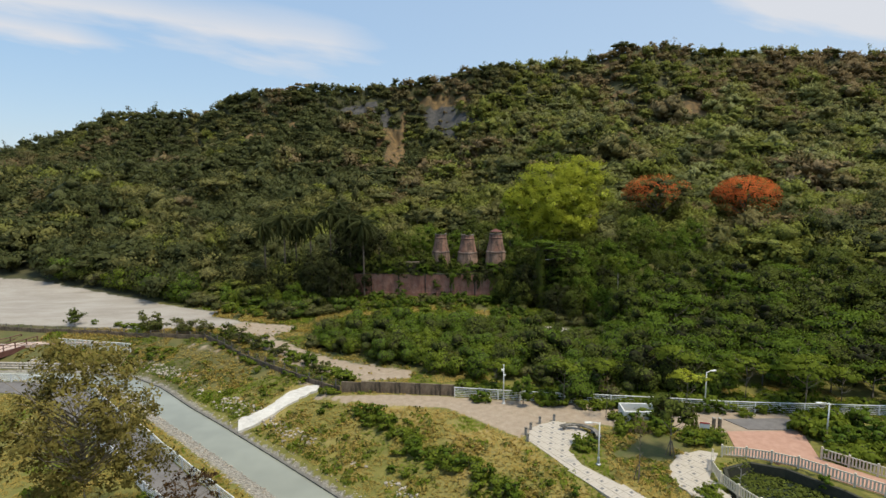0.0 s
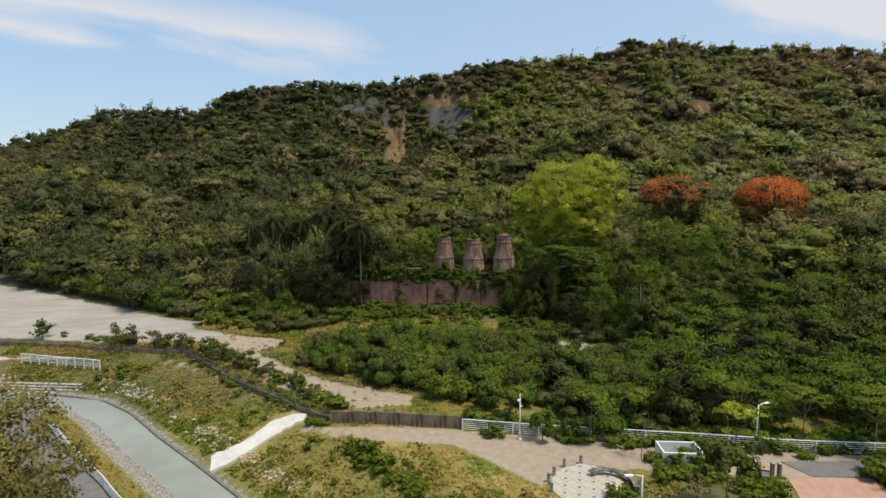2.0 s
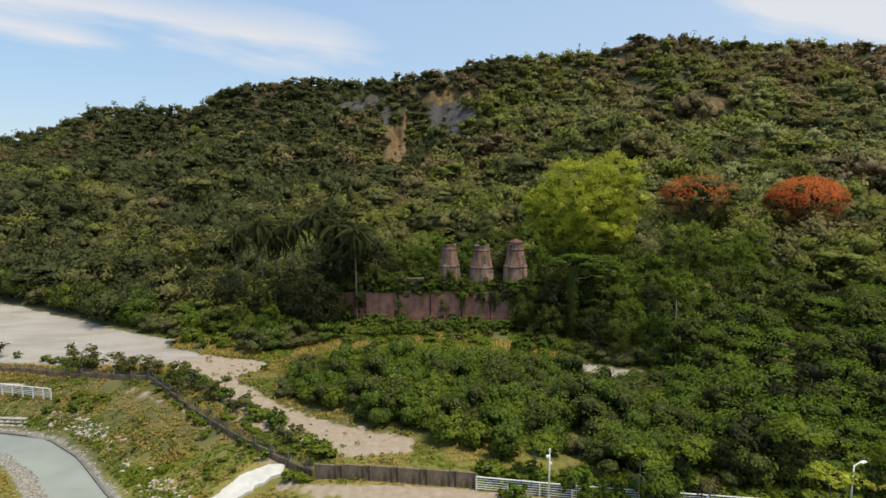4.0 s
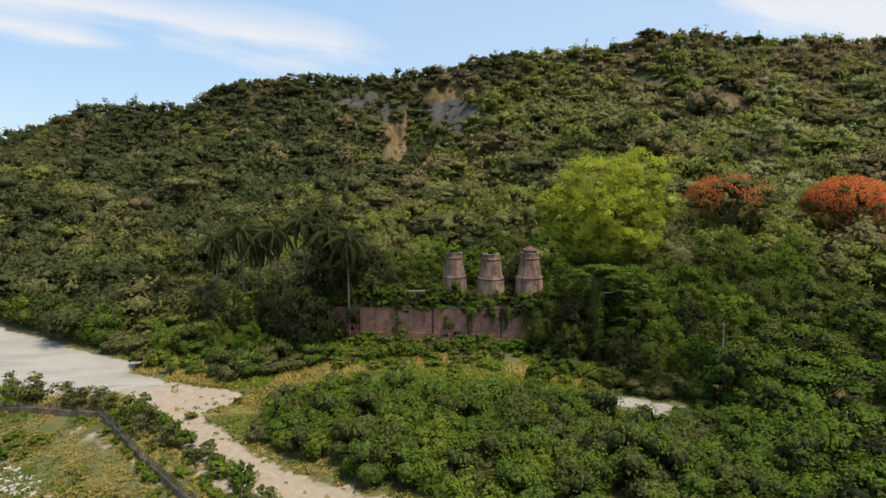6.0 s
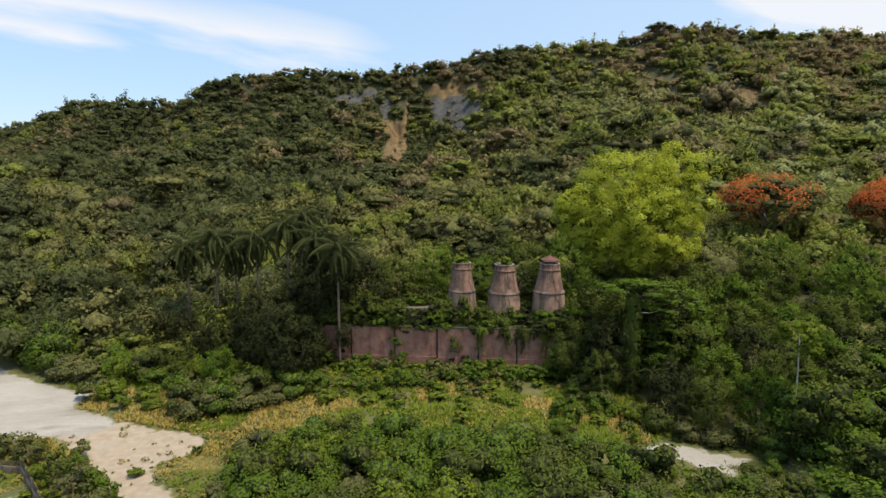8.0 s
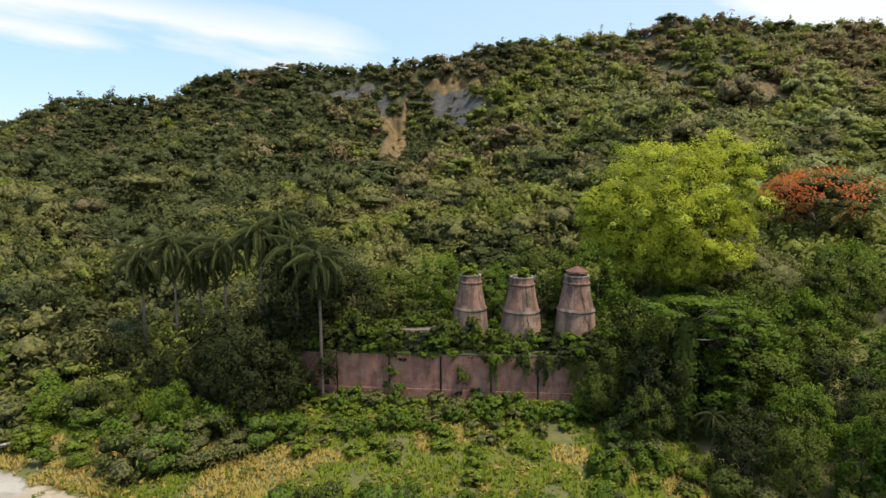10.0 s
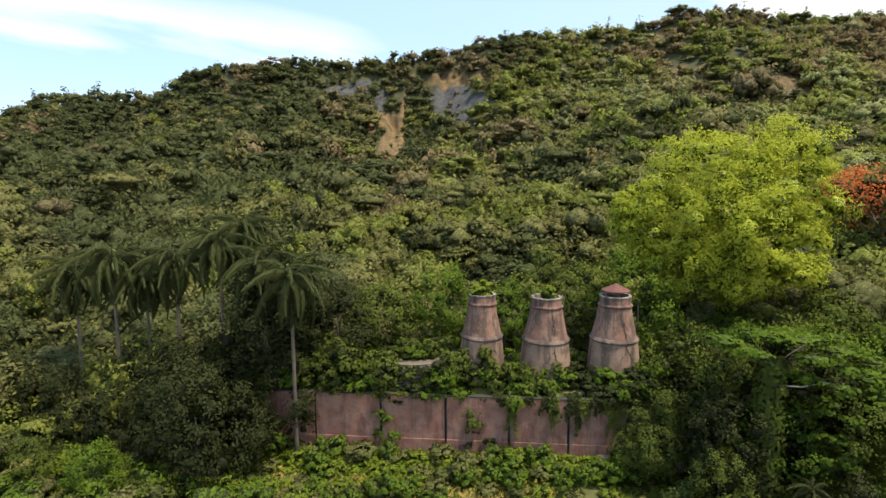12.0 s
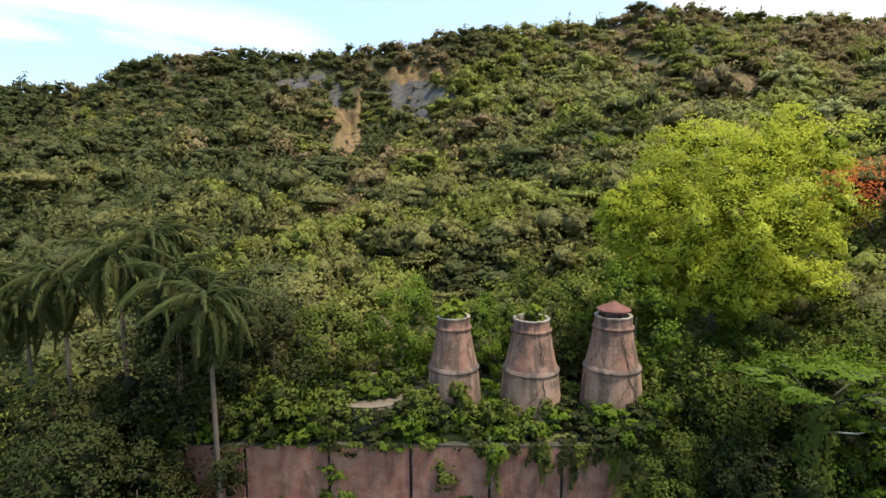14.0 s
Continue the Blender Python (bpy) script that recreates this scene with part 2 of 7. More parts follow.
def land(x, y):
    x, y = np.asarray(x, float), np.asarray(y, float)
    z = hill(x, y)
    # level ground in front, with slight unevenness
    z = z + (vnoise(x, y, 7) - 0.5) * 0.25 * smooth(60, 68, y)
    # terrace behind the retaining wall
    t = smooth(-17, -14.6, x) * (1 - smooth(19, 24, x)) * smooth(0.25, 0.5, y - wall_y(x)) * (1 - smooth(118, 132, y))
    z = np.maximum(z, z * (1 - t) + 6.2 * t)
    # river bed and banks
    d, s = poly_dist(RIVER, x, y)
    north = np.interp(d, [0, 1.6, 2.1, 3.4, 5.5, 12.5, 15], [-4.2, -3.7, -3.0, -2.6, -2.1, -0.25, 0])
    south = np.interp(d, [0, 0.8, 1.3, 3.4, 6.0, 10.5, 18, 40], [-4.2, -3.7, -3.0, -2.3, -1.05, -1.0, -0.9, -0.6])
    bank = np.where(s > 0, north, south)
    edge = smooth(2.4, 4, d) * (1 - smooth(12, 16, d))
    bank = bank + ((vnoise(x, y, 2.3) - 0.5) * 0.35 + (vnoise(x, y, 6) - 0.5) * 0.5) * edge
    near = y < 100
    w = np.where(s > 0, 1 - smooth(12, 17, d), 1.0)
    z = np.where(near, z * (1 - w) + bank * w, z)
    # the pond's pit
    p = inside(POND, x, y, 0.5)
    return z - 1.9 * p


def bare(x, y, z):
    """Where the steep hillside is bare rock and earth: (rock, ochre)."""
    w = (vnoise(x, z * 1.3, 9) - 0.5) * 1.3 + (vnoise(x + 50, z, 4) - 0.5) * 0.8

    def spot(cx, cz, rx, rz):
        return np.clip(1.5 - np.hypot((x - cx) / rx, (z - cz) / rz) + w * 0.7, 0, 1)

    up = (y > 240)
    rock = np.maximum.reduce([spot(12, 61, 10, 7), spot(18, 52, 4.5, 8), spot(25, 58, 5, 6), spot(-33, 65.5, 17, 4), spot(-20, 61, 5, 6) * 0.8, spot(114, 63, 5, 3.5)])
    ochre = np.maximum.reduce([spot(-12.5, 42, 6.8, 13.5), spot(-20.5, 45, 3.2, 8), spot(-8, 57, 3.4, 8), spot(12, 70.5, 11, 4), spot(28, 68, 5, 4.5),
                               spot(-85, 48, 7, 3.2), spot(-68.5, 54, 5, 3.6), spot(135, 60, 7, 6.5), spot(132.6, 77, 2.6, 8.5), spot(92, 64, 3, 5), spot(112, 71, 9, 2.2), spot(111, 90, 7, 2.2)])
    return smooth(0.35, 0.8, rock) * up, smooth(0.35, 0.8, ochre) * up


# ---------- mesh helpers ----------
def np_mesh(name, V, faces, mats, smooth_faces=False, attrs=None, slots=None, normals=None):
    """A mesh from arrays: V (n, 3); faces: a list of (m, k) index arrays; slots: a material slot for each face array."""
    me = bpy.data.meshes.new(name)
    V = np.asarray(V, np.float32)
    me.vertices.add(len(V))
    me.vertices.foreach_set("co", V.ravel())
    faces = [np.asarray(f, np.int32) for f in faces if len(f)]
    total = sum(f.size for f in faces)
    me.loops.add(total)
    me.loops.foreach_set("vertex_index", np.concatenate([f.ravel() for f in faces]))
    counts = np.concatenate([np.full(len(f), f.shape[1], np.int32) for f in faces])
    me.polygons.add(len(counts))
    me.polygons.foreach_set("loop_start", np.concatenate([[0], np.cumsum(counts)[:-1]]).astype(np.int32))
    if slots is not None:
        me.polygons.foreach_set("material_index", np.concatenate([np.full(len(f), s, np.int32) for f, s in zip(faces, slots)]))
    me.polygons.foreach_set("use_smooth", np.full(len(counts), smooth_faces))
    for key, vals in (attrs or {}).items():
        at = me.attributes.new(key, "FLOAT", "POINT")
        at.data.foreach_set("value", np.asarray(vals, np.float32))
    for mm in mats:
        me.materials.append(mm)
    me.update(calc_edges=True)
    me.validate()
    if normals is not None:
        me.normals_split_custom_set_from_vertices(np.asarray(normals, float).tolist())
    return me


class Build:
    """Collects shapes for one mesh."""

    def __init__(self):
        self.V, self.F, self.S, self.N, self.n = [], [], [], [], 0

    def add(self, V, faces, slot=0, normals=None):
        V = np.asarray(V, float).reshape(-1, 3)
        for f in faces:
            f = np.asarray(f, int)
            if len(f):
                self.F.append(f + self.n)
                self.S.append(slot)
        self.V.append(V)
        if normals is not None:
            self.N.append(normals)
        self.n += len(V)
        return self

    def box(self, c, size, rz=0.0, bevel=0.0, slot=0):
        sx, sy, sz = (v / 2 for v in size)
        b = min(bevel, sx * 0.9, sy * 0.9, sz * 0.9)
        ca, sa = math.cos(rz), math.sin(rz)
        if b <= 0:
            P = np.array([(x, y, z) for z in (-sz, sz) for x, y in ((-sx, -sy), (sx, -sy), (sx, sy), (-sx, sy))])
            F = [(0, 3, 2, 1), (4, 5, 6, 7), (0, 1, 5, 4), (1, 2, 6, 5), (2, 3, 7, 6), (3, 0, 4, 7)]
        else:
            P, F = [], []
            for z, k in ((-sz, b), (-sz + b, 0), (sz - b, 0), (sz, b)):
                P += [(-sx + k, -sy + k, z), (sx - k, -sy + k, z), (sx - k, sy - k, z), (-sx + k, sy - k, z)]
            F.append((0, 3, 2, 1))
            F.append((12, 13, 14, 15))
            for lv in range(3):
                for i in range(4):
                    j = (i + 1) % 4
                    F.append((4 * lv + i, 4 * lv + j, 4 * lv + 4 + j, 4 * lv + 4 + i))
            P = np.array(P)
        Q = P.copy()
        Q[:, 0], Q[:, 1] = P[:, 0] * ca - P[:, 1] * sa, P[:, 0] * sa + P[:, 1] * ca
        return self.add(Q + np.array(c, float), [np.array(F)], slot)

    def tube(self, pts, radii, sides=8, slot=0, caps=True):
        pts = [Vector(p) for p in pts]
        V, F = [], []
        for i, p in enumerate(pts):
            a, b = pts[max(i - 1, 0)], pts[min(i + 1, len(pts) - 1)]
            q = (b - a).to_track_quat("Z", "Y")
            for k in range(sides):
                an = 2 * math.pi * k / sides
                V.append(p + q @ Vector((math.cos(an) * radii[i], math.sin(an) * radii[i], 0)))
        for i in range(len(pts) - 1):
            for k in range(sides):
                j = (k + 1) % sides
                F.append((i * sides + k, i * sides + j, (i + 1) * sides + j, (i + 1) * sides + k))
        fs = [np.array(F)]
        if caps:
            e = (len(pts) - 1) * sides
            fs += [np.array([tuple(range(sides - 1, -1, -1))]), np.array([tuple(range(e, e + sides))])]
        return self.add(np.array(V), fs, slot)

    def lathe(self, prof, sides=40, slot=0, wob=0.0):
        """Turns (radius, height) pairs about z."""
        an = np.arange(sides) * 2 * np.pi / sides
        V = []
        for r, z in prof:
            rr = r * (1 + wob * np.sin(an * 3 + z))
            V.append(np.stack([np.cos(an) * rr, np.sin(an) * rr, np.full(sides, z)], 1))
        i = np.arange(sides)
        j = (i + 1) % sides
        F = [np.stack([k * sides + i, k * sides + j, (k + 1) * sides + j, (k + 1) * sides + i], 1) for k in range(len(prof) - 1)]
        return self.add(np.concatenate(V), F, slot)

    def mesh(self, name, mats, smooth_faces=False):
        return np_mesh(name, np.concatenate(self.V), self.F, mats if isinstance(mats, (list, tuple)) else [mats],
                       smooth_faces or bool(self.N), None, self.S, np.concatenate(self.N) if self.N else None)


def part(name, me, parent, label="", m=None):
    ob = new(name, me)
    ob.parent = parent
    if m is not None:
        ob.matrix_basis = m
    return tagged(ob, label)


def thing(name, loc, label, category, group="", kind="", rz=0.0):
    ob = new(name)
    ob.empty_display_size = 0.3
    ob.matrix_basis = pose(*loc, 0, 0, rz)
    return tagged(ob, label, category, group, kind)




@functools.lru_cache(None)
def ico(level=1):
    if level == 0:
        return (np.array([(1, 0, 0), (0, 1, 0), (-1, 0, 0), (0, -1, 0), (0, 0, 1), (0, 0, -1)], float),
                np.array([(0, 1, 4), (1, 2, 4), (2, 3, 4), (3, 0, 4), (1, 0, 5), (2, 1, 5), (3, 2, 5), (0, 3, 5)]))
    bm = bmesh.new()
    bmesh.ops.create_icosphere(bm, subdivisions=level, radius=1)
    V = np.array([v.co[:] for v in bm.verts])
    F = np.array([[v.index for v in f.verts] for f in bm.faces])
    bm.free()
    return V, F


def unit(v):
    return v / np.maximum(np.linalg.norm(v, axis=-1, keepdims=True), 1e-9)


def leaves_at(r, P, Nn, size, slim=0.5):
    """Diamond leaves at points P with normals Nn: vertices and quads."""
    n = len(P)
    a = unit(np.cross(Nn, r.normal(size=(n, 3))))
    b = np.cross(Nn, a)
    L = (size * (0.65 + 0.7 * r.rand(n)))[:, None]
    W = L * slim
    fold = Nn * L * 0.18
    V = np.stack([P - a * L, P - b * W + fold, P + a * L, P + b * W + fold], 1).reshape(-1, 3)
    return V, np.arange(4 * n).reshape(n, 4)


def crown(r, radii, lumps=7, leaves=400, leaf=0.2, low=-0.35, spread=0.62, lump_r=0.46, fluff=0.6, slim=0.6, core=0.62, fine=1, flat=0.78, tufts=7, tuft_r=0.42, single=False, soft=0.3):
    """A leafy crown: rounded lumps on an uneven ellipsoid, each lump of leaf tufts. Returns leaf V, F, lump V, F and the normals of both.
    single: leaves of one triangle each; soft: share of each leaf's own tilt in its shading."""
    radii = np.array(radii, float)
    C = unit(r.normal(size=(lumps * 4 + 8, 3)))
    C = C[C[:, 2] > low][:lumps]
    C = C * (spread * (0.7 + 0.45 * r.rand(len(C))))[:, None]
    R = lump_r * (0.65 + 0.7 * r.rand(len(C)))
    T = unit(r.normal(size=(len(C), tufts, 3)) + 0.8 * unit(C)[:, None, :] + (0, 0, 0.4))
    reach = 0.85 + fluff * 0.6 * (r.rand(len(C), tufts) - 0.35)
    k = np.arange(leaves) % len(C)
    j = r.randint(0, tufts, leaves)
    lump = np.array([1.12, 1.12, flat])
    o = unit(r.normal(size=(leaves, 3))) * (r.rand(leaves) ** 0.45)[:, None]
    P = C[k] + (T[k, j] * reach[k, j][:, None] + o * tuft_r) * lump * R[k][:, None]
    d = unit(T[k, j] + o * 0.5)
    Nn = unit(d * 0.7 + r.normal(size=(leaves, 3)) * 0.5 + (0, 0, 0.35))
    V, F = leaves_at(r, P * radii, Nn, leaf, slim)
    LN = np.repeat(unit(unit(C[k]) * 0.45 + d * 0.6 + Nn * soft + (0, 0, 0.22)), 4, axis=0)
    if single:
        V = V.reshape(-1, 4, 3)[:, [0, 1, 2]]
        V[:, 1] -= (V[:, 0] + V[:, 2]) * 0.25 - V[:, 1] * 0.5
        V = V.reshape(-1, 3)
        F = np.arange(3 * leaves).reshape(leaves, 3)
        LN = LN.reshape(-1, 4, 3)[:, :3].reshape(-1, 3)
    iv, jf = ico(fine)
    cv, cf, cn = [], [], []
    for i in range(len(C)):
        g = iv * lump * R[i] * core * (0.75 + 0.5 * r.rand(len(iv), 1))
        cv.append((C[i] + g) * radii)
        cf.append(jf + i * len(iv))
        cn.append(unit(unit(iv / radii) + r.normal(size=iv.shape) * 0.16))
    return V, F, np.concatenate(cv), np.concatenate(cf), LN, np.concatenate(cn)


def crown_mesh(name, seed, radii, leaf_m, at=(0, 0, 0), **kw):
    r = np.random.RandomState(seed)
    V, F, cv, cf, ln, cn = crown(r, radii, **kw)
    b = Build()
    b.add(V + np.array(at), [F], 0, ln)
    if kw.get("core", 0.62) > 0:
        b.add(cv + np.array(at), [cf], 1, cn)
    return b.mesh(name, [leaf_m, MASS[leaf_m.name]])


def trunk_mesh(name, seed, height, base, limbs, reach, mat_, lean=0.05, sides=8, first=0.45):
    """A tapered, slightly crooked trunk with limbs that rise from it."""
    r = random.Random(seed)
    b = Build()
    px, py, pts = 0.0, 0.0, []
    for i in range(7):
        pts.append((px, py, height * i / 6 - (0.3 if i == 0 else 0)))
        px += r.uniform(-1, 1) * lean * height / 6
        py += r.uniform(-1, 1) * lean * height / 6
    b.tube(pts, [base * (1.25 if i == 0 else 1 - 0.12 * i) for i in range(7)], sides)
    for k in range(limbs):
        u = first + (1 - first) * (k + r.random() * 0.6) / max(limbs, 1)
        i = min(int(u * 6), 5)
        p0 = Vector(pts[i]).lerp(Vector(pts[i + 1]), u * 6 - i)
        an = k * 2.4 + r.uniform(-0.4, 0.4)
        d = Vector((math.cos(an), math.sin(an), r.uniform(0.4, 0.9)))
        ln = reach * r.uniform(0.7, 1.1)
        q = [p0, p0 + d * ln * 0.35, p0 + d * ln * 0.7 + Vector((0, 0, 0.06 * ln)), p0 + d * ln + Vector((r.uniform(-0.2, 0.2), r.uniform(-0.2, 0.2), 0.15)) * ln]
        rr = base * 0.5
        b.tube(q, [rr, rr * 0.75, rr * 0.5, rr * 0.22], 6)
        d2 = Vector((math.cos(an + 0.7), math.sin(an + 0.7), 0.7))
        b.tube([q[1], q[1] + d2 * ln * 0.3, q[1] + d2 * ln * 0.6], [rr * 0.5, rr * 0.35, rr * 0.15], 5)
    return b.mesh(name, mat_, True)

# ---------- ground ----------
LOT = [(-31.5, 92.5), (-33, 94.3), (-35.5, 95.2), (-38.5, 97), (-38.2, 100), (-42.7, 101.9), (-47, 104), (-52.5, 107), (-58, 111), (-65, 114), (-74, 118), (-88, 124), (-110, 128), (-135, 120), (-135, 96), (-74, 94), (-63, 92.4), (-52, 90), (-44, 89.2), (-37.5, 89.6), (-33.2, 90.4)]
TRACK = [(-30.5, 93), (-22, 90), (-20.5, 88), (-24, 84), (-20, 80), (-16.5, 76), (-12, 72.5), (-6, 69), (-1, 67), (-1, 64), (-7, 63), (-14, 66.5), (-19, 71), (-25, 79), (-30, 85), (-34, 88), (-37, 91)]
YARD = [(-13, 61), (-9, 59.3), (4, 57.6), (30, 52.6), (40, 50.8), (40, 47.2), (32, 46.8), (24, 48.2), (17, 49.2), (13.5, 50.6), (10.6, 48), (9.5, 47), (6, 51), (3, 54.4), (-3, 55.2), (-9, 58.2), (-12.5, 59.8)]
SAND = [(19.1, 86.2), (22.2, 87.7), (24.5, 86.3), (26.8, 84.8), (28.6, 83.8), (27.8, 83.0), (25.6, 82.6), (27.0, 81.6), (25.1, 80.8), (23.0, 82.3), (22.1, 84.0), (19.7, 85.1)]
BED = [(16.5, 47.5), (24.5, 47), (25, 43), (23.5, 38.5), (20.0, 36.5), (17.8, 40)]
BLUFF_TOP = [(-36, 82), (-28, 76.5), (-20, 69.5), (-13, 62.8)]


def axis(dense_lo, dense_hi, step, grow, lo, hi, fine=None):
    a = list(np.arange(dense_lo, dense_hi, step))
    v, s = a[-1], step
    while v < hi:
        s = min(s * grow, 400) if v > (fine or dense_hi) else min(s * grow, 2.2)
        v += s
        a.append(v)
    v, s = a[0], step
    while v > lo:
        s = min(s * grow, 400)
        v -= s
        a.insert(0, v)
    return np.array(a)


def make_ground():
    xs = axis(-66, 50, 0.85, 1.13, -4200, 4200)
    ys = axis(20, 112, 0.85, 1.13, -4200, 4600, 352)
    X, Y = np.meshgrid(xs, ys)
    x, y = X.ravel(), Y.ravel()
    z = land(x, y)
    rock, ochre = bare(x, y, z)
    z = z + (rock + ochre) * ((vnoise(x, y, 5) - 0.5) * 3.0 + (vnoise(x, z, 2.5) - 0.5) * 1.5)
    flute = (vnoise(x, z * 0.14, 3.2) - 0.5) * 6.0 + (vnoise(x + 40, z * 0.3, 1.6) - 0.5) * 1.6   # rain has cut gullies down the earth faces
    yy = y - np.clip(ochre + 0.4 * rock, 0, 1) * flute
    nx, ny = len(xs), len(ys)
    i = np.arange(nx * ny).reshape(ny, nx)
    F = np.stack([i[:-1, :-1], i[:-1, 1:], i[1:, 1:], i[1:, :-1]], -1).reshape(-1, 4)
    d, s = poly_dist(RIVER, x, y)
    track = np.maximum.reduce([inside(TRACK, x, y, 1.2) * 0.9, inside(YARD, x, y, 0.8)])
    db, _ = poly_dist(BLUFF_TOP, x, y)
    track = np.maximum(track, (1 - smooth(0.7, 1.6, db)) * 0.5)
    pale = np.maximum(inside(LOT, x, y, 2.4), inside(SAND, x, y, 0.9) * 0.72)
    pale = np.maximum(pale, inside(TRACK, x, y, 2.0) * smooth(77, 86, y) * 0.36)
    scrub = smooth(64, 70, y) * (1 - smooth(104, 110, y))
    dry = np.zeros(len(x))
    scrub = np.maximum(scrub, inside(BED, x, y, 0.8))
    bankg = ((d > 4.5) & (d < 17) & (y < 100) & (s > 0)) * 0.5
    dry = np.maximum(dry, bankg)
    gravel = np.where(s > 0, 1 - smooth(2.3, 3.3, d), 1 - smooth(2.6, 4.0, d)) * (y < 100)
    in_wood = smooth(106, 114, y)   # darker ground colour from the wood's foot upward
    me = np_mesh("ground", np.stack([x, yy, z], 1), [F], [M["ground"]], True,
                 {"track": track, "pale": pale, "dry": dry, "gravel": gravel, "rock": rock, "ochre": ochre, "wood_floor": in_wood, "scrub": scrub})
    return tagged(new("ground", me), "grassy riverside ground rising into a steep wooded hill", "ground", kind="structure")


def ground_mat():
    n = Nodes("earth_and_grass")
    big, mid, fine = n.noise(0.12, 5), n.noise(0.9, 5), n.noise(7, 4)
    grass = n.mix(n.ramp(n.noise(1.1, 8, 0.75), 0.33, 0.67), (0.125, 0.128, 0.020), (0.215, 0.182, 0.042))
    drygrass = n.mix(n.ramp(n.noise(0.5, 9, 0.72), 0.35, 0.65), (0.265, 0.222, 0.044), (0.40, 0.285, 0.115))
    c = n.mix(n.ramp(n.math("ADD", n.attr("dry"), n.math("MULTIPLY", n.math("SUBTRACT", big, 0.5), 1.2)), 0.35, 0.75), grass, drygrass)
    brown = n.mix(n.ramp(n.noise(0.35, 8, 0.7), 0.35, 0.65), (0.075, 0.086, 0.020), (0.142, 0.118, 0.038))
    c = n.mix(n.attr("scrub"), c, brown)
    c = n.mix(n.math("MULTIPLY", n.attr("wood_floor"), 0.85), c, n.mix(n.ramp(mid, 0.3, 0.7), (0.022, 0.028, 0.012), (0.05, 0.045, 0.022)))
    dirt = n.mix(n.ramp(n.noise(1.6, 8, 0.75), 0.3, 0.7), (0.285, 0.212, 0.148), (0.42, 0.332, 0.248))
    wob = n.math("MULTIPLY", n.math("SUBTRACT", n.math("ADD", mid, n.math("MULTIPLY", n.noise(0.35, 4), 1.2)), 1.1), 0.9)
    c = n.mix(n.ramp(n.math("ADD", n.attr("track"), wob), 0.4, 0.7), c, dirt)
    white = n.mix(n.ramp(n.noise(0.22, 9, 0.7, (0.5, 1.6, 1)), 0.3, 0.7), (0.285, 0.245, 0.205), (0.385, 0.345, 0.30))
    white = n.mix(n.math("MULTIPLY", n.ramp(n.noise(0.11, 7, 0.7, (0.4, 1.3, 1)), 0.55, 0.7), 0.6), white, (0.17, 0.135, 0.095))
    c = n.mix(n.ramp(n.math("ADD", n.attr("pale"), n.math("MULTIPLY", wob, 0.6)), 0.42, 0.6), c, white)
    stones = n.mix(n.ramp(n.noise(4, 4), 0.35, 0.65), (0.16, 0.14, 0.115), (0.36, 0.33, 0.28))
    c = n.mix(n.ramp(n.math("ADD", n.attr("gravel"), n.math("MULTIPLY", wob, 0.5)), 0.35, 0.7), c, stones)
    grey = n.mix(n.ramp(n.noise(0.5, 9, 0.75), 0.36, 0.64), (0.034, 0.033, 0.034), (0.092, 0.085, 0.083))
    c = n.mix(n.ramp(n.attr("rock"), 0.25, 0.6), c, grey)
    clay = n.mix(n.ramp(n.noise(0.42, 6, 0.65, (1, 1, 0.22)), 0.34, 0.66), (0.075, 0.050, 0.022), (0.21, 0.125, 0.046))
    c = n.mix(n.ramp(n.attr("ochre"), 0.25, 0.6), c, clay)
    speck = n.math("MULTIPLY", n.ramp(n.noise(3.2, 7, 0.75), 0.48, 0.64), n.math("SUBTRACT", 0.4, n.math("MULTIPLY", n.attr("pale"), 0.28)))
    c = n.mix(speck, c, n.mix(n.ramp(mid, 0.4, 0.6), (0.055, 0.058, 0.018), (0.095, 0.072, 0.038)))   # low herbs and dead leaves
    n.bump(fine, 0.5, 0.05)
    return n.done(c, 0.95)


M["ground"] = ground_mat()
make_ground()


def water_mat(name, c):
    n = Nodes(name)
    n.b.inputs["IOR"].default_value = 1.33
    n.bump(n.noise(2.2, 3), 0.06, 0.03)
    return n.done(n.mix(n.ramp(n.noise(0.15, 3), 0.3, 0.7), c, tuple(v * 0.8 for v in c)), 0.09)


M["water"] = water_mat("silty_water", (0.30, 0.305, 0.25))
M["pond_water"] = water_mat("dark_water", (0.03, 0.04, 0.025))


def ribbon(pts, half, z):
    V, F = [], []
    for i, p in enumerate(pts):
        a, b = pts[max(i - 1, 0)], pts[min(i + 1, len(pts) - 1)]
        dx, dy = b[0] - a[0], b[1] - a[1]
        ln = math.hypot(dx, dy)
        V += [(p[0] - dy / ln * half, p[1] + dx / ln * half, z), (p[0] + dy / ln * half, p[1] - dx / ln * half, z)]
        if i:
            F.append((2 * i - 2, 2 * i - 1, 2 * i + 1, 2 * i))
    return np.array(V), [np.array(F)]


V, F = ribbon(RIVER, 2.9, WATER_Z)
tagged(new("river_water", np_mesh("river_water", V, F, [M["water"]])), "calm grey-green silty canal water", "water", kind="structure")

# ---------- woods on the hill ----------
WOOD_BANDS = [("foot", 0, 50, 760, 0.19), ("lower slope", 50, 80, 430, 0.245), ("middle slope", 80, 112, 265, 0.31), ("middle slope", 112, 150, 170, 0.38),
              ("upper slope", 150, 200, 112, 0.46), ("steep upper slope", 200, 260, 135, 0.52), ("far flank and ridge", 260, 999, 95, 0.58)]


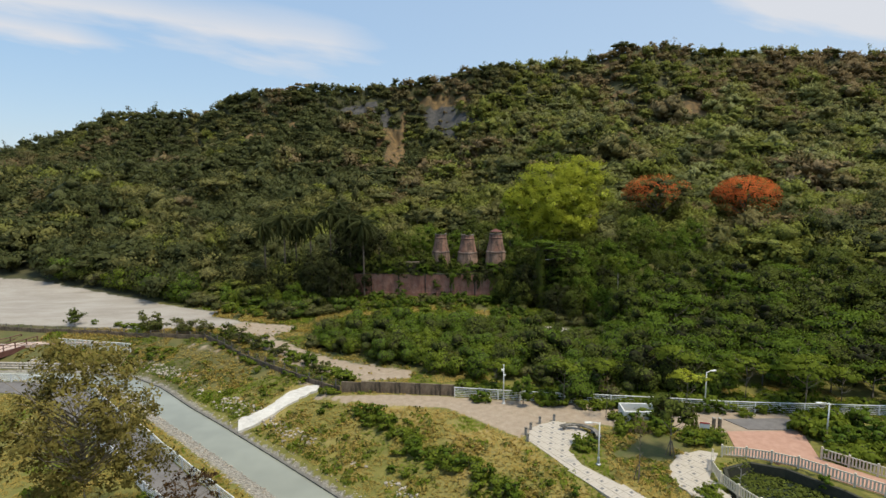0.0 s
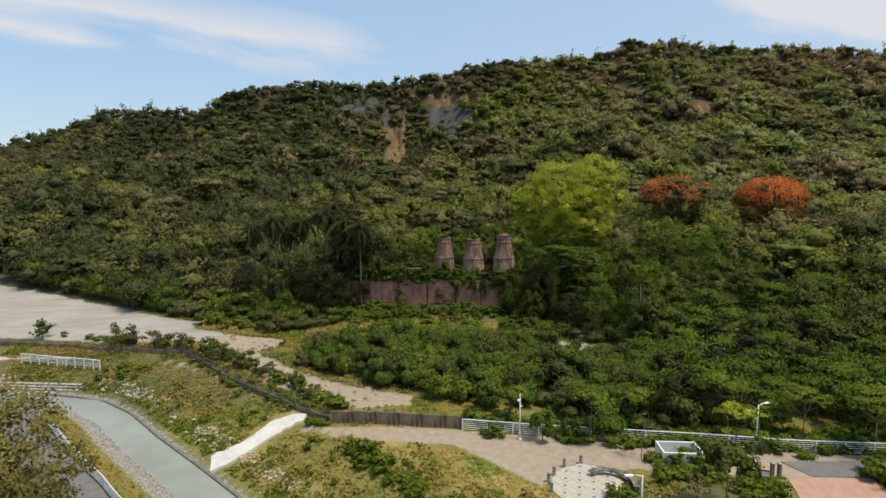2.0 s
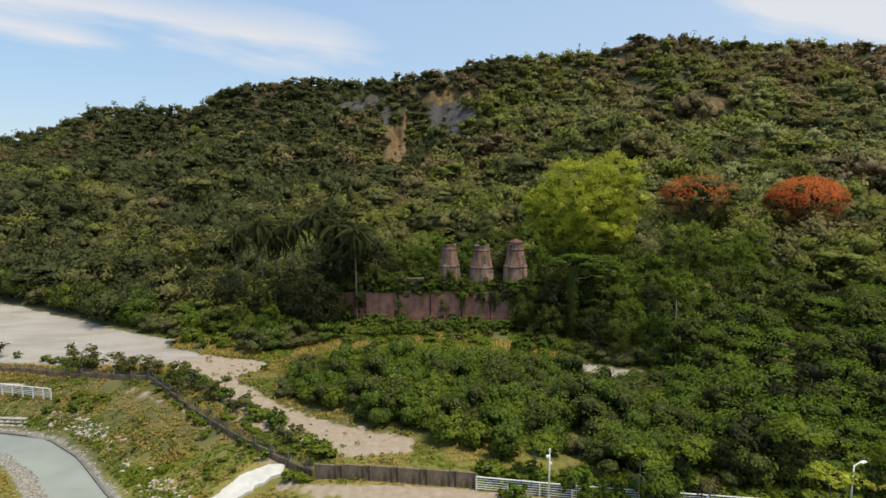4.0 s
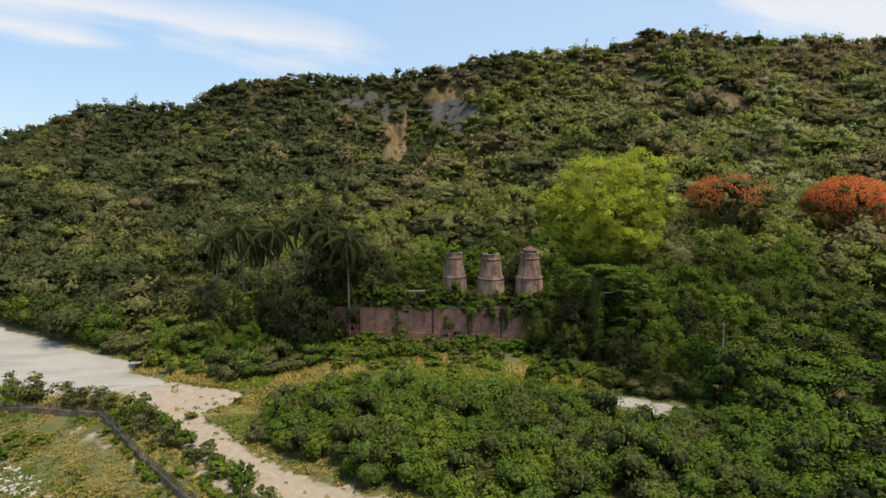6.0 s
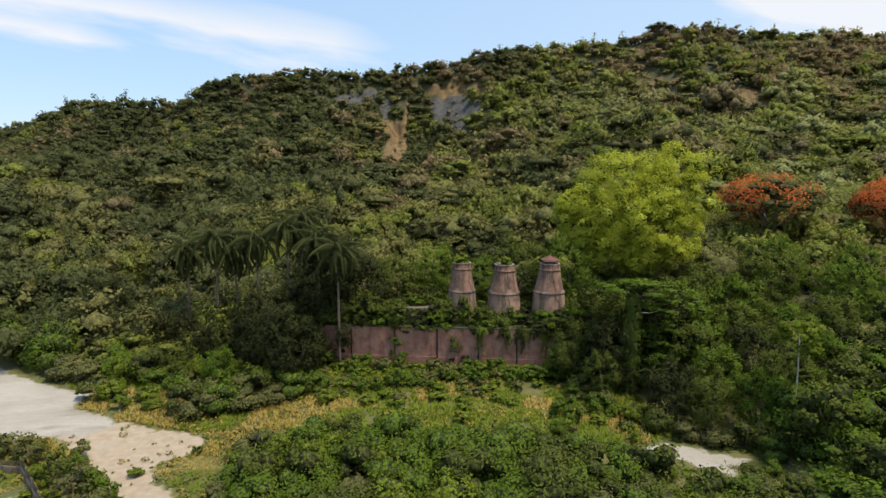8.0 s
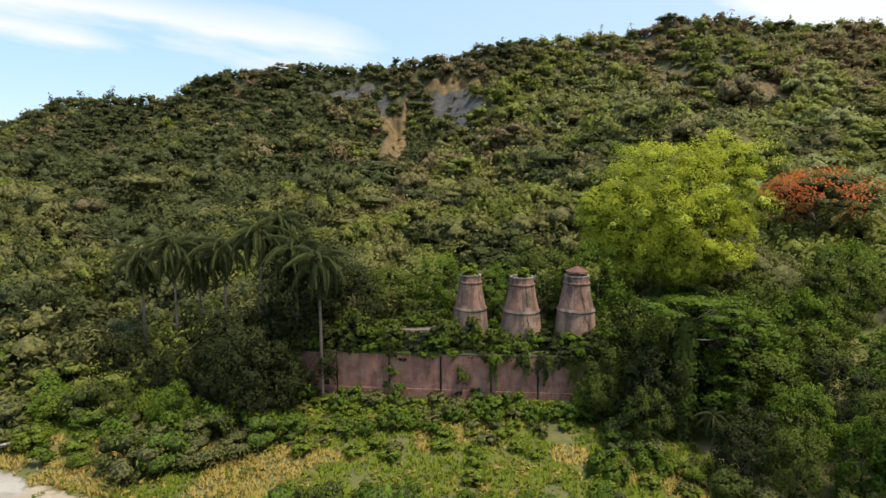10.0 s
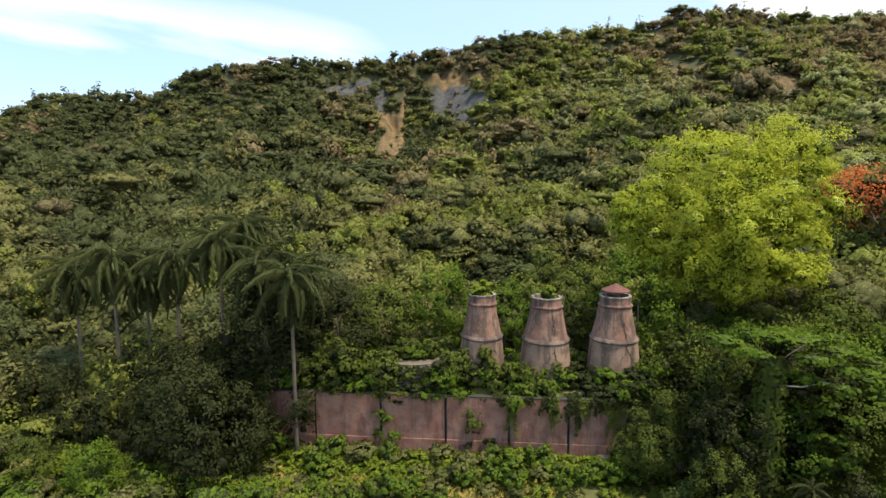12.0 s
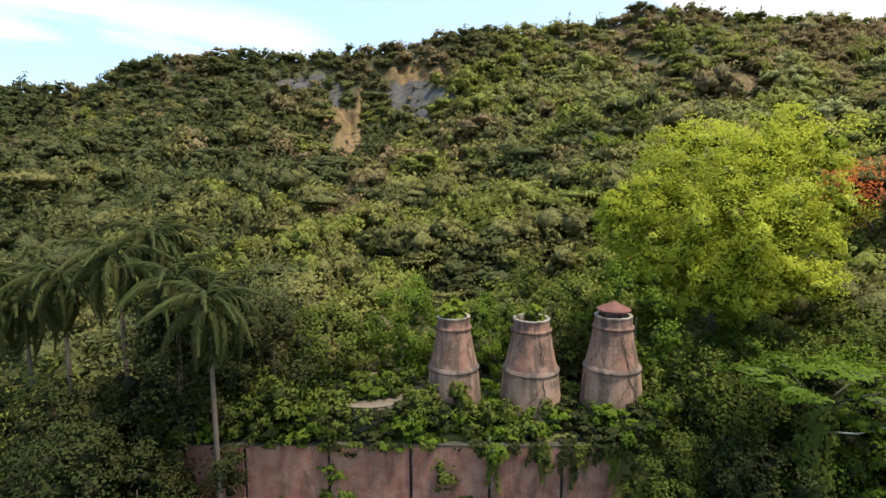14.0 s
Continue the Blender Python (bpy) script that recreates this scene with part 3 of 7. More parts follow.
def wood_crowns(band, leaves, leaf, lo):
    """Crowns of one metre radius for a belt of the wood: domes, flat-topped spreading crowns and feathery upright ones, and large ones of each."""
    out = []
    far = lo >= 200
    for big in (0, 1):
        n, lf = int(leaves * (1.9 if big else 1.0)), leaf / 3.3 / (1.45 if big else 1.0)
        kw = dict(single=far, core=0.66 if lo < 80 else 0.8, fine=1 if lo < 50 else 0, soft=0.16, tuft_r=0.6, tufts=5)
        lumps = (9 if lo < 80 else 7) + 4 * big
        row = []
        for i in range(8):
            r = np.random.RandomState(300 + 17 * i + band + 100 * big)
            if i < 6:
                row.append(crown(r, (1, 1, 0.86), lumps, n, lf, low=-0.35, spread=0.62, lump_r=0.42, fluff=0.4, flat=0.85, **kw))
            elif i < 7:
                row.append(crown(r, (1.15, 1.15, 0.62), lumps + 2, n, lf, low=-0.05, spread=0.76, lump_r=0.38, fluff=0.35, flat=0.55, **kw))
            else:
                row.append(crown(r, (0.78, 0.78, 1.15), lumps + 2, n, lf, low=-0.3, spread=0.66, lump_r=0.34, fluff=0.7, flat=1.25, slim=0.4, **{**kw, "core": 0.42}))
        out.append(row)
    return out


def make_hill_woods():
    r = np.random.RandomState(3)
    rows = []
    y = 103.0
    while y < 372:
        step = 3.4 if y < 165 else 4.3 if y < 240 else 4.8
        half = 0.86 * (y + 8) + 12
        n = int(2 * half / step)
        xs = -half + (np.arange(n) + r.rand(n)) * step
        rows.append(np.stack([xs, y + (r.rand(n) - 0.5) * step], 1))
        y += step * (0.92 if y < 250 else 0.72 if y < 295 else 0.58)
    P = np.concatenate(rows)
    x, y = P.T
    ridge_y = 335 + 0.25 * np.maximum(0, -x - 100) - 0.08 * np.maximum(0, x)
    z = land(x, y)
    rock, ochre = bare(x, y, z)
    keep = (y < ridge_y + 5) & (rock + ochre < 0.3 + 0.8 * (r.rand(len(x)) > 0.78))
    keep &= ~((x > -16) & (x < 23) & (y < 119))           # the ruin's terrace
    keep &= ~((x > 14) & (x < 62) & (y < 116))            # the near wood, tree by tree
    keep &= inside(LOT, x, y, 1.0) < 0.2
    keep &= y > np.interp(x, [-100, -88, -74, -65, -58, -52, -47, -42, -36, -22, 40, 46, 51, 56, 62], [129, 126, 120, 116, 113, 109.5, 107, 106, 107.5, 113, 113, 108, 101, 94, 89])
    x, y, z = x[keep], y[keep], z[keep]
    rock, ochre = rock[keep], ochre[keep]
    n = len(x)
    size = (0.5 + 0.8 * r.rand(n) ** 1.8) * (0.72 + 0.56 * vnoise(x, y, 22))
    big = (r.rand(n) > 0.86) & (y < 305) & (rock + ochre < 0.2)
    size = np.where(big, 1.05 + 0.7 * r.rand(n) ** 2, size)
    size = np.where((y > 272) & ~big, np.clip(size, 0.62, 1.0), size)
    up = smooth(200, 320, y)
    size *= 1 - 0.62 * np.clip(rock + ochre, 0, 1)
    # eastern crowns go paler and drier, partly in place of haze
    east = smooth(10, 90, x) * smooth(105, 200, y)
    # the last term darkens the west foot, painting in its shadowy wood
    tint = 0.46 + (vnoise(x + 300, y, 34) - 0.5) * 1.05 + (vnoise(x, y + 70, 13) - 0.5) * 0.8 + (r.rand(n) - 0.5) * 0.55 - 0.1 * up + 0.46 * east - 0.12 * smooth(15, -50, x) * smooth(140, 220, y) - 0.3 * smooth(-25, -75, x) - 0.45 * smooth(-6, -16, x) * (1 - smooth(122, 150, y))
    tint = np.where(r.rand(n) < 0.10, 0.1, np.clip(tint, 0, 0.76 + 0.24 * (east > 0.35) * (r.rand(n) > 0.25)))
    # rises uphill and eastward: drier scrub, and haze put into the colour
    dry_haze = np.clip(0.2 + 0.2 * up + (vnoise(x + 30, y + 500, 26) - 0.5) * 0.7 + (r.rand(n) - 0.5) * 0.5 + 0.14 * east, 0, 1)
    # how near the walk comes to each part of the slope
    dist = y - np.clip(y - np.abs(x) / 0.84, -3, 72)
    for band, (word, lo, hi, leaves, leaf) in enumerate(WOOD_BANDS):
        protos = wood_crowns(band, leaves, leaf, lo)
        LV, LF, CV, CF, LN, CN, LA, CA = [], [], [], [], [], [], [], []
        nl = nc = 0
        for k in np.nonzero((dist >= lo) & (dist < hi))[0]:
            V, F, cv, cf, ln, cn = protos[int(big[k])][r.randint(8)]
            an = r.rand() * 6.283
            s = (3.9 if y[k] < 165 else 4.5) * size[k]
            rad = np.array([s, s * (0.85 + 0.3 * r.rand()), s * (0.72 + 0.5 * r.rand())])
            ca, sa = math.cos(an), math.sin(an)
            R = np.array([[ca, -sa, 0], [sa, ca, 0], [0, 0, 1]])
            at = np.array([x[k], y[k], z[k] + 0.3 + rad[2] * (0.32 + 0.3 * r.rand()) - 1.0 * smooth(285, 315, y[k])])
            LV.append((V @ R.T) * rad + at)
            LF.append(F + nl)
            nl += len(V)
            CV.append((cv @ R.T) * rad + at)
            CF.append(cf + nc)
            nc += len(cv)
            LN.append(ln @ R.T)
            CN.append(cn @ R.T)
            LA.append(np.tile((tint[k], dry_haze[k]), (len(V), 1)))
            CA.append(np.tile((tint[k], dry_haze[k]), (len(cv), 1)))
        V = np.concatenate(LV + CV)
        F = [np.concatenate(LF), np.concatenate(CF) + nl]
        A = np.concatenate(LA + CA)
        me = np_mesh("hill_woods", V, F, [M["hill_leaf"], M["hill_in"]], True, {"tint": A[:, 0], "dry_haze": A[:, 1]}, [0, 1], np.concatenate(LN + CN))
        tagged(new("hill_woods", me), f"dense green scrub woods covering the hill's {word}", "woods", kind="stuff")


make_hill_woods()

# ---------- the ruin ----------
def stucco(name, base, pale, stain, streak=1.0, blot=0.75):
    """Old lime render: blotches, run-down streaks, flaked pale spots and fine grain."""
    n = Nodes(name)
    c = n.mix(n.ramp(n.noise(0.9, 8, 0.65), 0.38, 0.62), base, pale)
    c = n.mix(n.math("MULTIPLY", n.ramp(n.noise(1.3, 8, 0.7, (1, 1, 0.14)), 0.47, 0.6), 0.8 * streak), c, stain)
    c = n.mix(n.math("MULTIPLY", n.ramp(n.noise(0.55, 8, 0.7), 0.5, 0.62), blot), c, stain)
    c = n.mix(n.math("MULTIPLY", n.ramp(n.noise(3.2, 6, 0.7), 0.58, 0.66), 0.7), c, pale)
    c = n.mix(n.math("MULTIPLY", n.ramp(n.noise(14, 4), 0.5, 0.75), 0.4), c, stain)
    n.bump(n.noise(6, 7, 0.7), 0.7, 0.06)
    return n.done(c, 0.92)


M["wall_pink"] = stucco("weathered_pink_render", (0.30, 0.125, 0.085), (0.37, 0.195, 0.14), (0.11, 0.055, 0.04), 0.6, 0.45)
M["kiln"] = stucco("weathered_kiln_render", (0.25, 0.122, 0.083), (0.32, 0.185, 0.132), (0.075, 0.052, 0.040), 0.95, 0.75)
M["kiln_low"] = stucco("weathered_lower_render", (0.255, 0.148, 0.102), (0.335, 0.213, 0.152), (0.085, 0.060, 0.045), 0.9, 0.75)
M["kiln_rim"] = stucco("rim_render", (0.22, 0.175, 0.14), (0.38, 0.33, 0.28), (0.09, 0.065, 0.05))
M["kiln_neck"] = stucco("neck_render", (0.16, 0.072, 0.05), (0.25, 0.14, 0.10), (0.05, 0.034, 0.028), 1.1)
M["kiln_band"] = stucco("band_render", (0.12, 0.075, 0.058), (0.21, 0.145, 0.115), (0.045, 0.036, 0.03))
M["crack"] = plain_mat("crack_shadow", (0.02, 0.017, 0.014), (0.035, 0.03, 0.025), 8, 0.95)
M["rust"] = plain_mat("rusted_sheet", (0.085, 0.028, 0.020), (0.18, 0.062, 0.044), 2.5, 0.75)
M["concrete"] = stucco("grey_concrete", (0.30, 0.28, 0.25), (0.42, 0.40, 0.36), (0.12, 0.105, 0.09), 0.7)
M["dark_concrete"] = stucco("stained_concrete", (0.16, 0.145, 0.12), (0.26, 0.235, 0.2), (0.05, 0.045, 0.037), 1.2)
# near-black green; on the retaining wall it cancels the sunlit top edge
M["moss"] = plain_mat("dark_edge_coat", (0.022, 0.024, 0.014), (0.06, 0.055, 0.035), 3, 0.95)
M["old_stone"] = plain_mat("weathered_rubble", (0.062, 0.045, 0.031), (0.165, 0.122, 0.086), 2.5, 0.9, vary=0.3)
M["rim_stone"] = plain_mat("weathered_mortar", (0.095, 0.070, 0.050), (0.20, 0.155, 0.112), 2.5, 0.9)
M["stone"] = plain_mat("rubble_stone", (0.15, 0.125, 0.105), (0.33, 0.29, 0.25), 2.5, 0.9, vary=0.6)


def retaining_wall():
    w = thing("retaining_wall", (0, 0, 0), "weathered pink rendered retaining wall with stained panels", "wall", kind="structure")
    rz = math.atan(-0.13)
    edges = [-15.6, -9.95, -4.3, 1.15, 6.4, 11.2, 14.7]
    for a, b in zip(edges[:-1], edges[1:]):
        c = (a + b) / 2
        bd = Build().box((c, wall_y(c), 3.0), (b - a - 0.2, 0.5, 5.9), rz, 0.04)
        part("panel", bd.mesh("wall_panel", M["wall_pink"], False), w)
        bd = Build().box((c, wall_y(c) - 0.02, 1.1), (b - a - 0.14, 0.58, 2.2), rz, 0.03)
        part("plinth", bd.mesh("wall_plinth", M["wall_pink"], False), w)
        # added strip, coloured dark so the wall's top edge shows no sunlight
        bd = Build().box((c, wall_y(c) + 0.01, 5.99), (b - a - 0.1, 0.58, 0.12), rz, 0.03)
        part("coping", bd.mesh("wall_top_strip", M["moss"], False), w, "dark strip added over the sunlit wall top")
    for e in edges[1:-1]:
        bd = Build().box((e, wall_y(e) + 0.12, 3.1), (0.22, 0.4, 6.2), rz)
        part("joint", bd.mesh("wall_joint", M["crack"]), w, "dark recessed joint")
        bd = Build().tube([(e + 0.06, wall_y(e) - 0.2, 0.4), (e + 0.06, wall_y(e) - 0.2, 6.0)], [0.03, 0.03], 8)
        part("pipe", bd.mesh("drain_pipe", M["dark_concrete"], True), w, "thin stained drain pipe")
    bd = Build().box((14.2, wall_y(14.2) - 0.5, 0.7), (1.6, 0.8, 1.5), rz, 0.06)
    bd.box((14.2, wall_y(14.2) - 0.7, 0.1), (1.9, 1.1, 0.5), rz, 0.05)
    part("buttress", bd.mesh("buttress", M["concrete"]), w, "stepped grey concrete footing")
    # the wall's return on either side and a parapet behind the vines
    bd = Build().box((-15.7, wall_y(-15.7) + 3.2, 3.2), (0.5, 6.2, 6.3), rz, 0.04)
    part("return_wall", bd.mesh("return_wall", M["wall_pink"]), w)
    bd = Build().box((14.9, wall_y(14.9) + 3.2, 3.2), (0.5, 6.2, 6.3), rz, 0.04)
    part("return_wall", bd.mesh("return_wall", M["wall_pink"]), w)
    return w


retaining_wall()


def kiln(cx, cy, base, top, seed, cap=""):
    lab = {"": "tapering weathered lime kiln with plants growing from its pale rim", "roof": "tapering cracked lime kiln under a rusty conical metal cap"}[cap]
    k = thing("lime_kiln", (cx, cy, base), lab, "kiln", "kilns on the terrace", rz=seed * 40)
    h = top - base
    zb = h - 3.65           # height of the middle band
    low = Build().lathe([(2.42, -0.4), (2.35, 0.3), (2.2, zb * 0.5), (1.98, zb - 0.12)], 44, wob=0.006)
    part("lower_shaft", low.mesh("lower_shaft", M["kiln_low"], True), k)
    band = Build().lathe([(1.96, zb - 0.2), (2.06, zb - 0.16), (2.08, zb - 0.02), (2.0, zb + 0.02), (1.98, zb + 0.14), (1.88, zb + 0.18)], 44)
    part("band", band.mesh("kiln_band", M["kiln_band"], True), k, "dark moulded band")
    up = Build().lathe([(1.9, zb + 0.1), (1.72, zb + 0.9), (1.52, zb + 1.8), (1.36, h - 0.85)], 44, wob=0.006)
    part("upper_shaft", up.mesh("upper_shaft", M["kiln"], True), k)
    neck = Build().lathe([(1.34, h - 0.92), (1.46, h - 0.86), (1.46, h - 0.72), (1.36, h - 0.66), (1.31, h - 0.6), (1.31, h - 0.05)], 44)
    part("neck", neck.mesh("kiln_neck", M["kiln_neck"], True), k, "dark red moulded neck")
    rim = Build().lathe([(1.31, h - 0.06), (1.34, h - 0.04), (1.34, h + 0.05), (1.1, h + 0.04), (1.08, h - 1.2), (0.0, h - 1.25)], 44)
    part("rim", rim.mesh("kiln_rim", M["kiln_rim"], False), k, "pale broken rim")
    # cracks that zigzag and branch down the side that faces the valley
    r = random.Random(seed)
    face = -90 - seed * 40

    def crack(an, z0, z1, wide, n, drift=0.0):
        V, F = [], []
        for i in range(n):
            zz = z0 + (z1 - z0) * i / (n - 1)
            rr = np.interp(zz, [0.3, zb - 0.1, zb + 0.15, h - 0.85], [2.35, 2.0, 1.9, 1.36]) + 0.022
            if zb - 0.2 < zz < zb + 0.2:
                rr += 0.11
            an += r.uniform(-0.055, 0.055) + drift
            wd_ = wide * r.uniform(0.4, 1.3) * math.sin(math.pi * (i + 0.6) / (n + 0.4)) ** 0.5 / rr
            V += [(math.cos(an - wd_) * rr, math.sin(an - wd_) * rr, zz), (math.cos(an + wd_) * rr, math.sin(an + wd_) * rr, zz)]
            if i:
                F.append((2 * i - 2, 2 * i - 1, 2 * i + 1, 2 * i))
        part("crack", Build().add(V, [np.array(F)]).mesh("crack", M["crack"]), k, "dark zigzag crack")

    if seed != 1:
        a0 = radians(face + 5)
        crack(a0, h - 1.1, h - 3.0 if seed == 2 else zb - 0.1, 0.05, 22)
        crack(a0 + (0.0 if seed == 2 else 0.12), zb - 0.25, 1.6, 0.05, 22)
        crack(a0 + 0.05, h - 2.0, h - 2.7, 0.025, 9, 0.03)
        crack(a0 + 0.12, zb - 0.7, zb - 2.0, 0.03, 12, -0.03)
        if seed == 3:
            crack(a0 + 0.45, zb - 0.4, 1.4, 0.035, 18)
            crack(a0, h - 1.6, h - 2.2, 0.03, 8, 0.05)
    else:
        crack(radians(face - 20), h - 1.3, h - 2.6, 0.018, 12)
    if cap == "roof":
        c = Build().lathe([(0.0, h + 1.06), (0.12, h + 1.04), (0.18, h + 0.98), (1.2, h + 0.5), (1.22, h + 0.42), (1.16, h + 0.44), (0.0, h + 0.9)], 12)
        hat = part("cap", c.mesh("kiln_cap", M["rust"], False), k, "rusty conical sheet-metal cap")
        for i in range(5):
            a = i * 1.257 + 0.3
            p = Build().tube([(math.cos(a), math.sin(a), h), (math.cos(a) * 0.95, math.sin(a) * 0.95, h + 0.58)], [0.035, 0.035], 6)
            part("strut", p.mesh("cap_strut", M["rust"]), hat)
    return k


kiln(4.5, 110.6, 5.9, 13.85, 1).scale = (0.9, 0.9, 1)
kiln(10.05, 109.8, 5.9, 13.72, 2)
kiln(15.85, 109.0, 5.9, 13.95, 3, "roof")


def round_platform():
    p = thing("round_stone_base", (-1.3, 111.6, 6.0), "round broken rubble-stone kiln base overgrown with weeds", "ruin")
    p.scale = (1.36, 1.36, 1.0)
    r = random.Random(5)
    core_ = Build().lathe([(2.5, -0.8), (2.42, 2.3), (0, 2.15)], 32)
    part("core", core_.mesh("rubble_core", M["old_stone"]), p)
    ring = Build().lathe([(2.1, 2.2), (2.54, 2.24), (2.6, 2.29), (2.54, 2.33), (2.25, 2.33), (2.1, 2.28)], 32, wob=0.02)
    part("rim", ring.mesh("platform_rim", M["rim_stone"], True), p, "weathered mortar rim")
    iv, jf = ico()
    stones = []
    for s in range(4):
        b = Build().add(iv * np.array([0.35, 0.2, 0.165]) * (0.8 + 0.4 * np.random.RandomState(s).rand(len(iv), 1)), [jf])
        stones.append(b.mesh("stone", M["old_stone"]))
    for row in range(8):
        for i in range(24):
            a = (i + 0.5 * (row % 2) + r.uniform(-0.15, 0.15)) * 2 * math.pi / 24
            if math.sin(a) < 0.45:
                part("stone", stones[r.randrange(4)], p, m=pose(math.cos(a) * 2.42, math.sin(a) * 2.42, 0.1 + row * 0.29, r.uniform(-9, 9), r.uniform(-9, 9), math.degrees(a) + 90))
    return p


round_platform()

# ---------- trees and bushes ----------
def simple_tree(name, label, cat, seed, height, radii, leaf_m, lumps, leaves, leaf, base=0.16, limbs=5, bark="bark", group="", at=None, **kw):
    """A tree at the origin: trunk with limbs, leafy crown. Returns the thing."""
    t = thing(name, (0, 0, 0), label, cat, group)
    cz = height - radii[2] * 0.95
    part("trunk", trunk_mesh("trunk", seed, cz + radii[2] * 0.15, base, limbs, max(radii[0] * 0.7, 0.4), M[bark]), t)
    part("crown", crown_mesh("crown", seed, radii, M[leaf_m], at or (0, 0, cz), lumps=lumps, leaves=leaves, leaf=leaf, **kw), t)
    return t


def park_at(ob, x, y, rz=0.0, sc=1.0, dz=0.0, zs=None):
    z = float(land(np.array([x]), np.array([y]))[0]) + dz
    ob.matrix_basis = pose(x, y, z, 0, 0, rz) @ Matrix.Diagonal((sc, sc, zs or sc, 1))
    return ob


def scatter(protos, places, r, lo=0.8, hi=1.25, group=""):
    """The first places take the prototypes themselves, the others copies of them."""
    for i, (x, y, *more) in enumerate(places):
        sc = more[0] if more else r.uniform(lo, hi)
        dz = more[1] if len(more) > 1 else 0.0
        k = i % len(protos)
        src = protos[k] if i < len(protos) else copy_thing(protos[r.randrange(len(protos))], Matrix())
        park_at(src, x, y, r.uniform(0, 360), sc, dz, sc * r.uniform(0.85, 1.15))


RR = random.Random(21)
# dense bushes of the field between the fence and the ruin
bushes = [simple_tree("bush", lab, "bush", 40 + i, h, rad, ("bush_leaf", "bush_leaf", "olive_leaf", "mid_leaf", "fern_leaf")[i], 12, 760, 0.125, 0.05, 0, group="bushes of the field", low=-0.75, fluff=0.8, core=0.74, flat=1.05, tuft_r=0.55)
          for i, (h, rad, lab) in enumerate([
              (2.6, (1.9, 1.7, 1.35), "dense bright green wild bush in the field"), (3.2, (1.7, 1.8, 1.65), "tall leafy green wild bush in the field"),
              (2.1, (2.1, 1.8, 1.1), "low spreading olive-green wild bush in the field"), (3.6, (2.0, 1.9, 1.85), "tall fresh green wild bush in the field"),
              (2.8, (1.6, 1.5, 1.45), "round light green wild bush in the field")])]
places = []
y = 56.5
while y < 97:
    x = -16.0 + RR.uniform(0, 2)
    while x < 34:
        px, py = x + RR.uniform(-0.8, 0.8), y + RR.uniform(-0.8, 0.8)
        edge = np.interp(py, [60, 64, 68, 72, 78, 84, 88, 92, 97], [9, 3.5, -0.5, -9, -15.5, -21.5, -14.5, 40, 40])
        far = np.interp(px, [-20, -12, -3, 8, 16, 20, 25, 30, 34], [89, 87.5, 86, 84, 82, 79, 77.3, 79, 84])
        if px > edge and py < far and not (61 > py and px < 14) and py > 58.6 - 0.17 * px and not (py < 65 and px < 15 and RR.random() < 0.5 + 0.4 * (py < 62.5)):
            places.append((px, py, RR.uniform(0.75, 1.25)))
        x += 2.35
    y += 2.2
places = places[:270] + [(-26, 95.2, 1.0), (-24, 94.0, 1.05), (-22, 95.0, 1.1), (-19.6, 95.6, 1.05), (-17.2, 97.2, 0.9), (-15, 98.6, 0.95), (-12.6, 99.6, 0.8), (-35.5, 98.8, 0.95), (-29.4, 95.9, 0.6), (-31, 101, 1.0), (-27.5, 100.5, 1.1), (-33.5, 103, 1.0), (-24.5, 99.8, 0.9), (-22, 100, 1.0), (-36, 103.5, 1.1), (-39, 106.5, 1.2), (-29, 104, 1.0), (-42, 110, 1.2), (-25.5, 102.5, 1.0), (-19.5, 99.4, 0.8), (16.2, 103.0, 1.1), (17.6, 102.2, 1.0), (15.4, 102.6, 0.9), (18.6, 103.4, 1.2)]
places += [(-11 + 1.9 * i + RR.uniform(-0.7, 0.7), 89.2 + RR.uniform(-0.8, 1.8) - 0.16 * i, RR.uniform(0.42, 0.65)) for i in range(14)]
places += [(-40.5, 103.6, 1.1), (-43.5, 105.4, 1.4), (-46.5, 107.4, 1.3), (-49.5, 108.8, 1.6), (-52.5, 110.6, 1.4), (-56, 112.8, 1.7), (-59.5, 114.8, 1.4), (-63, 116.2, 1.7), (-67, 118.0, 1.5), (-71, 120.0, 1.7), (-76, 122.4, 1.6), (-82, 125, 1.7), (-48, 110.4, 1.7), (-54, 113.4, 1.8), (-61, 117.4, 1.8)]
places += [(20.6, 91.6, 0.6), (22.4, 89.2, 0.7), (24.4, 88.0, 0.75), (26.6, 86.4, 0.7), (28.8, 86.0, 0.75), (30.6, 84.8, 0.8), (18.6, 95.6, 0.8), (17.2, 98.2, 0.8), (16.2, 96.8, 0.55), (19.4, 93.0, 0.5)]
places += [(18.6, 82.6, 0.5), (19.6, 81.0, 0.45), (17.0, 84.6, 0.45), (19.4, 87.6, 0.4), (15.4, 86.0, 0.4), (28.6, 81.4, 0.5), (30, 83, 0.6), (13, 86.4, 0.4), (10.2, 87.0, 0.45), (23.0, 79.4, 0.6), (26, 80, 0.55)]
scatter(bushes, places, RR, group="")

# broken row of bushes and scrub below the retaining wall and round the clearing
small = [simple_tree("shrub", lab, "shrub", 60 + i, h, rad, ("olive_leaf", "bush_leaf", "fern_leaf")[i], 7, 240, 0.135, 0.035, 0, group="scattered shrubs", low=-0.8, fluff=0.6, core=0.72)
         for i, (h, rad, lab) in enumerate([
             (1.5, (1.1, 1.0, 0.8), "small round green shrub on dry grass"), (1.9, (0.95, 1.0, 1.0), "upright leafy green shrub"),
             (1.1, (1.25, 1.1, 0.62), "low spreading green shrub")])]
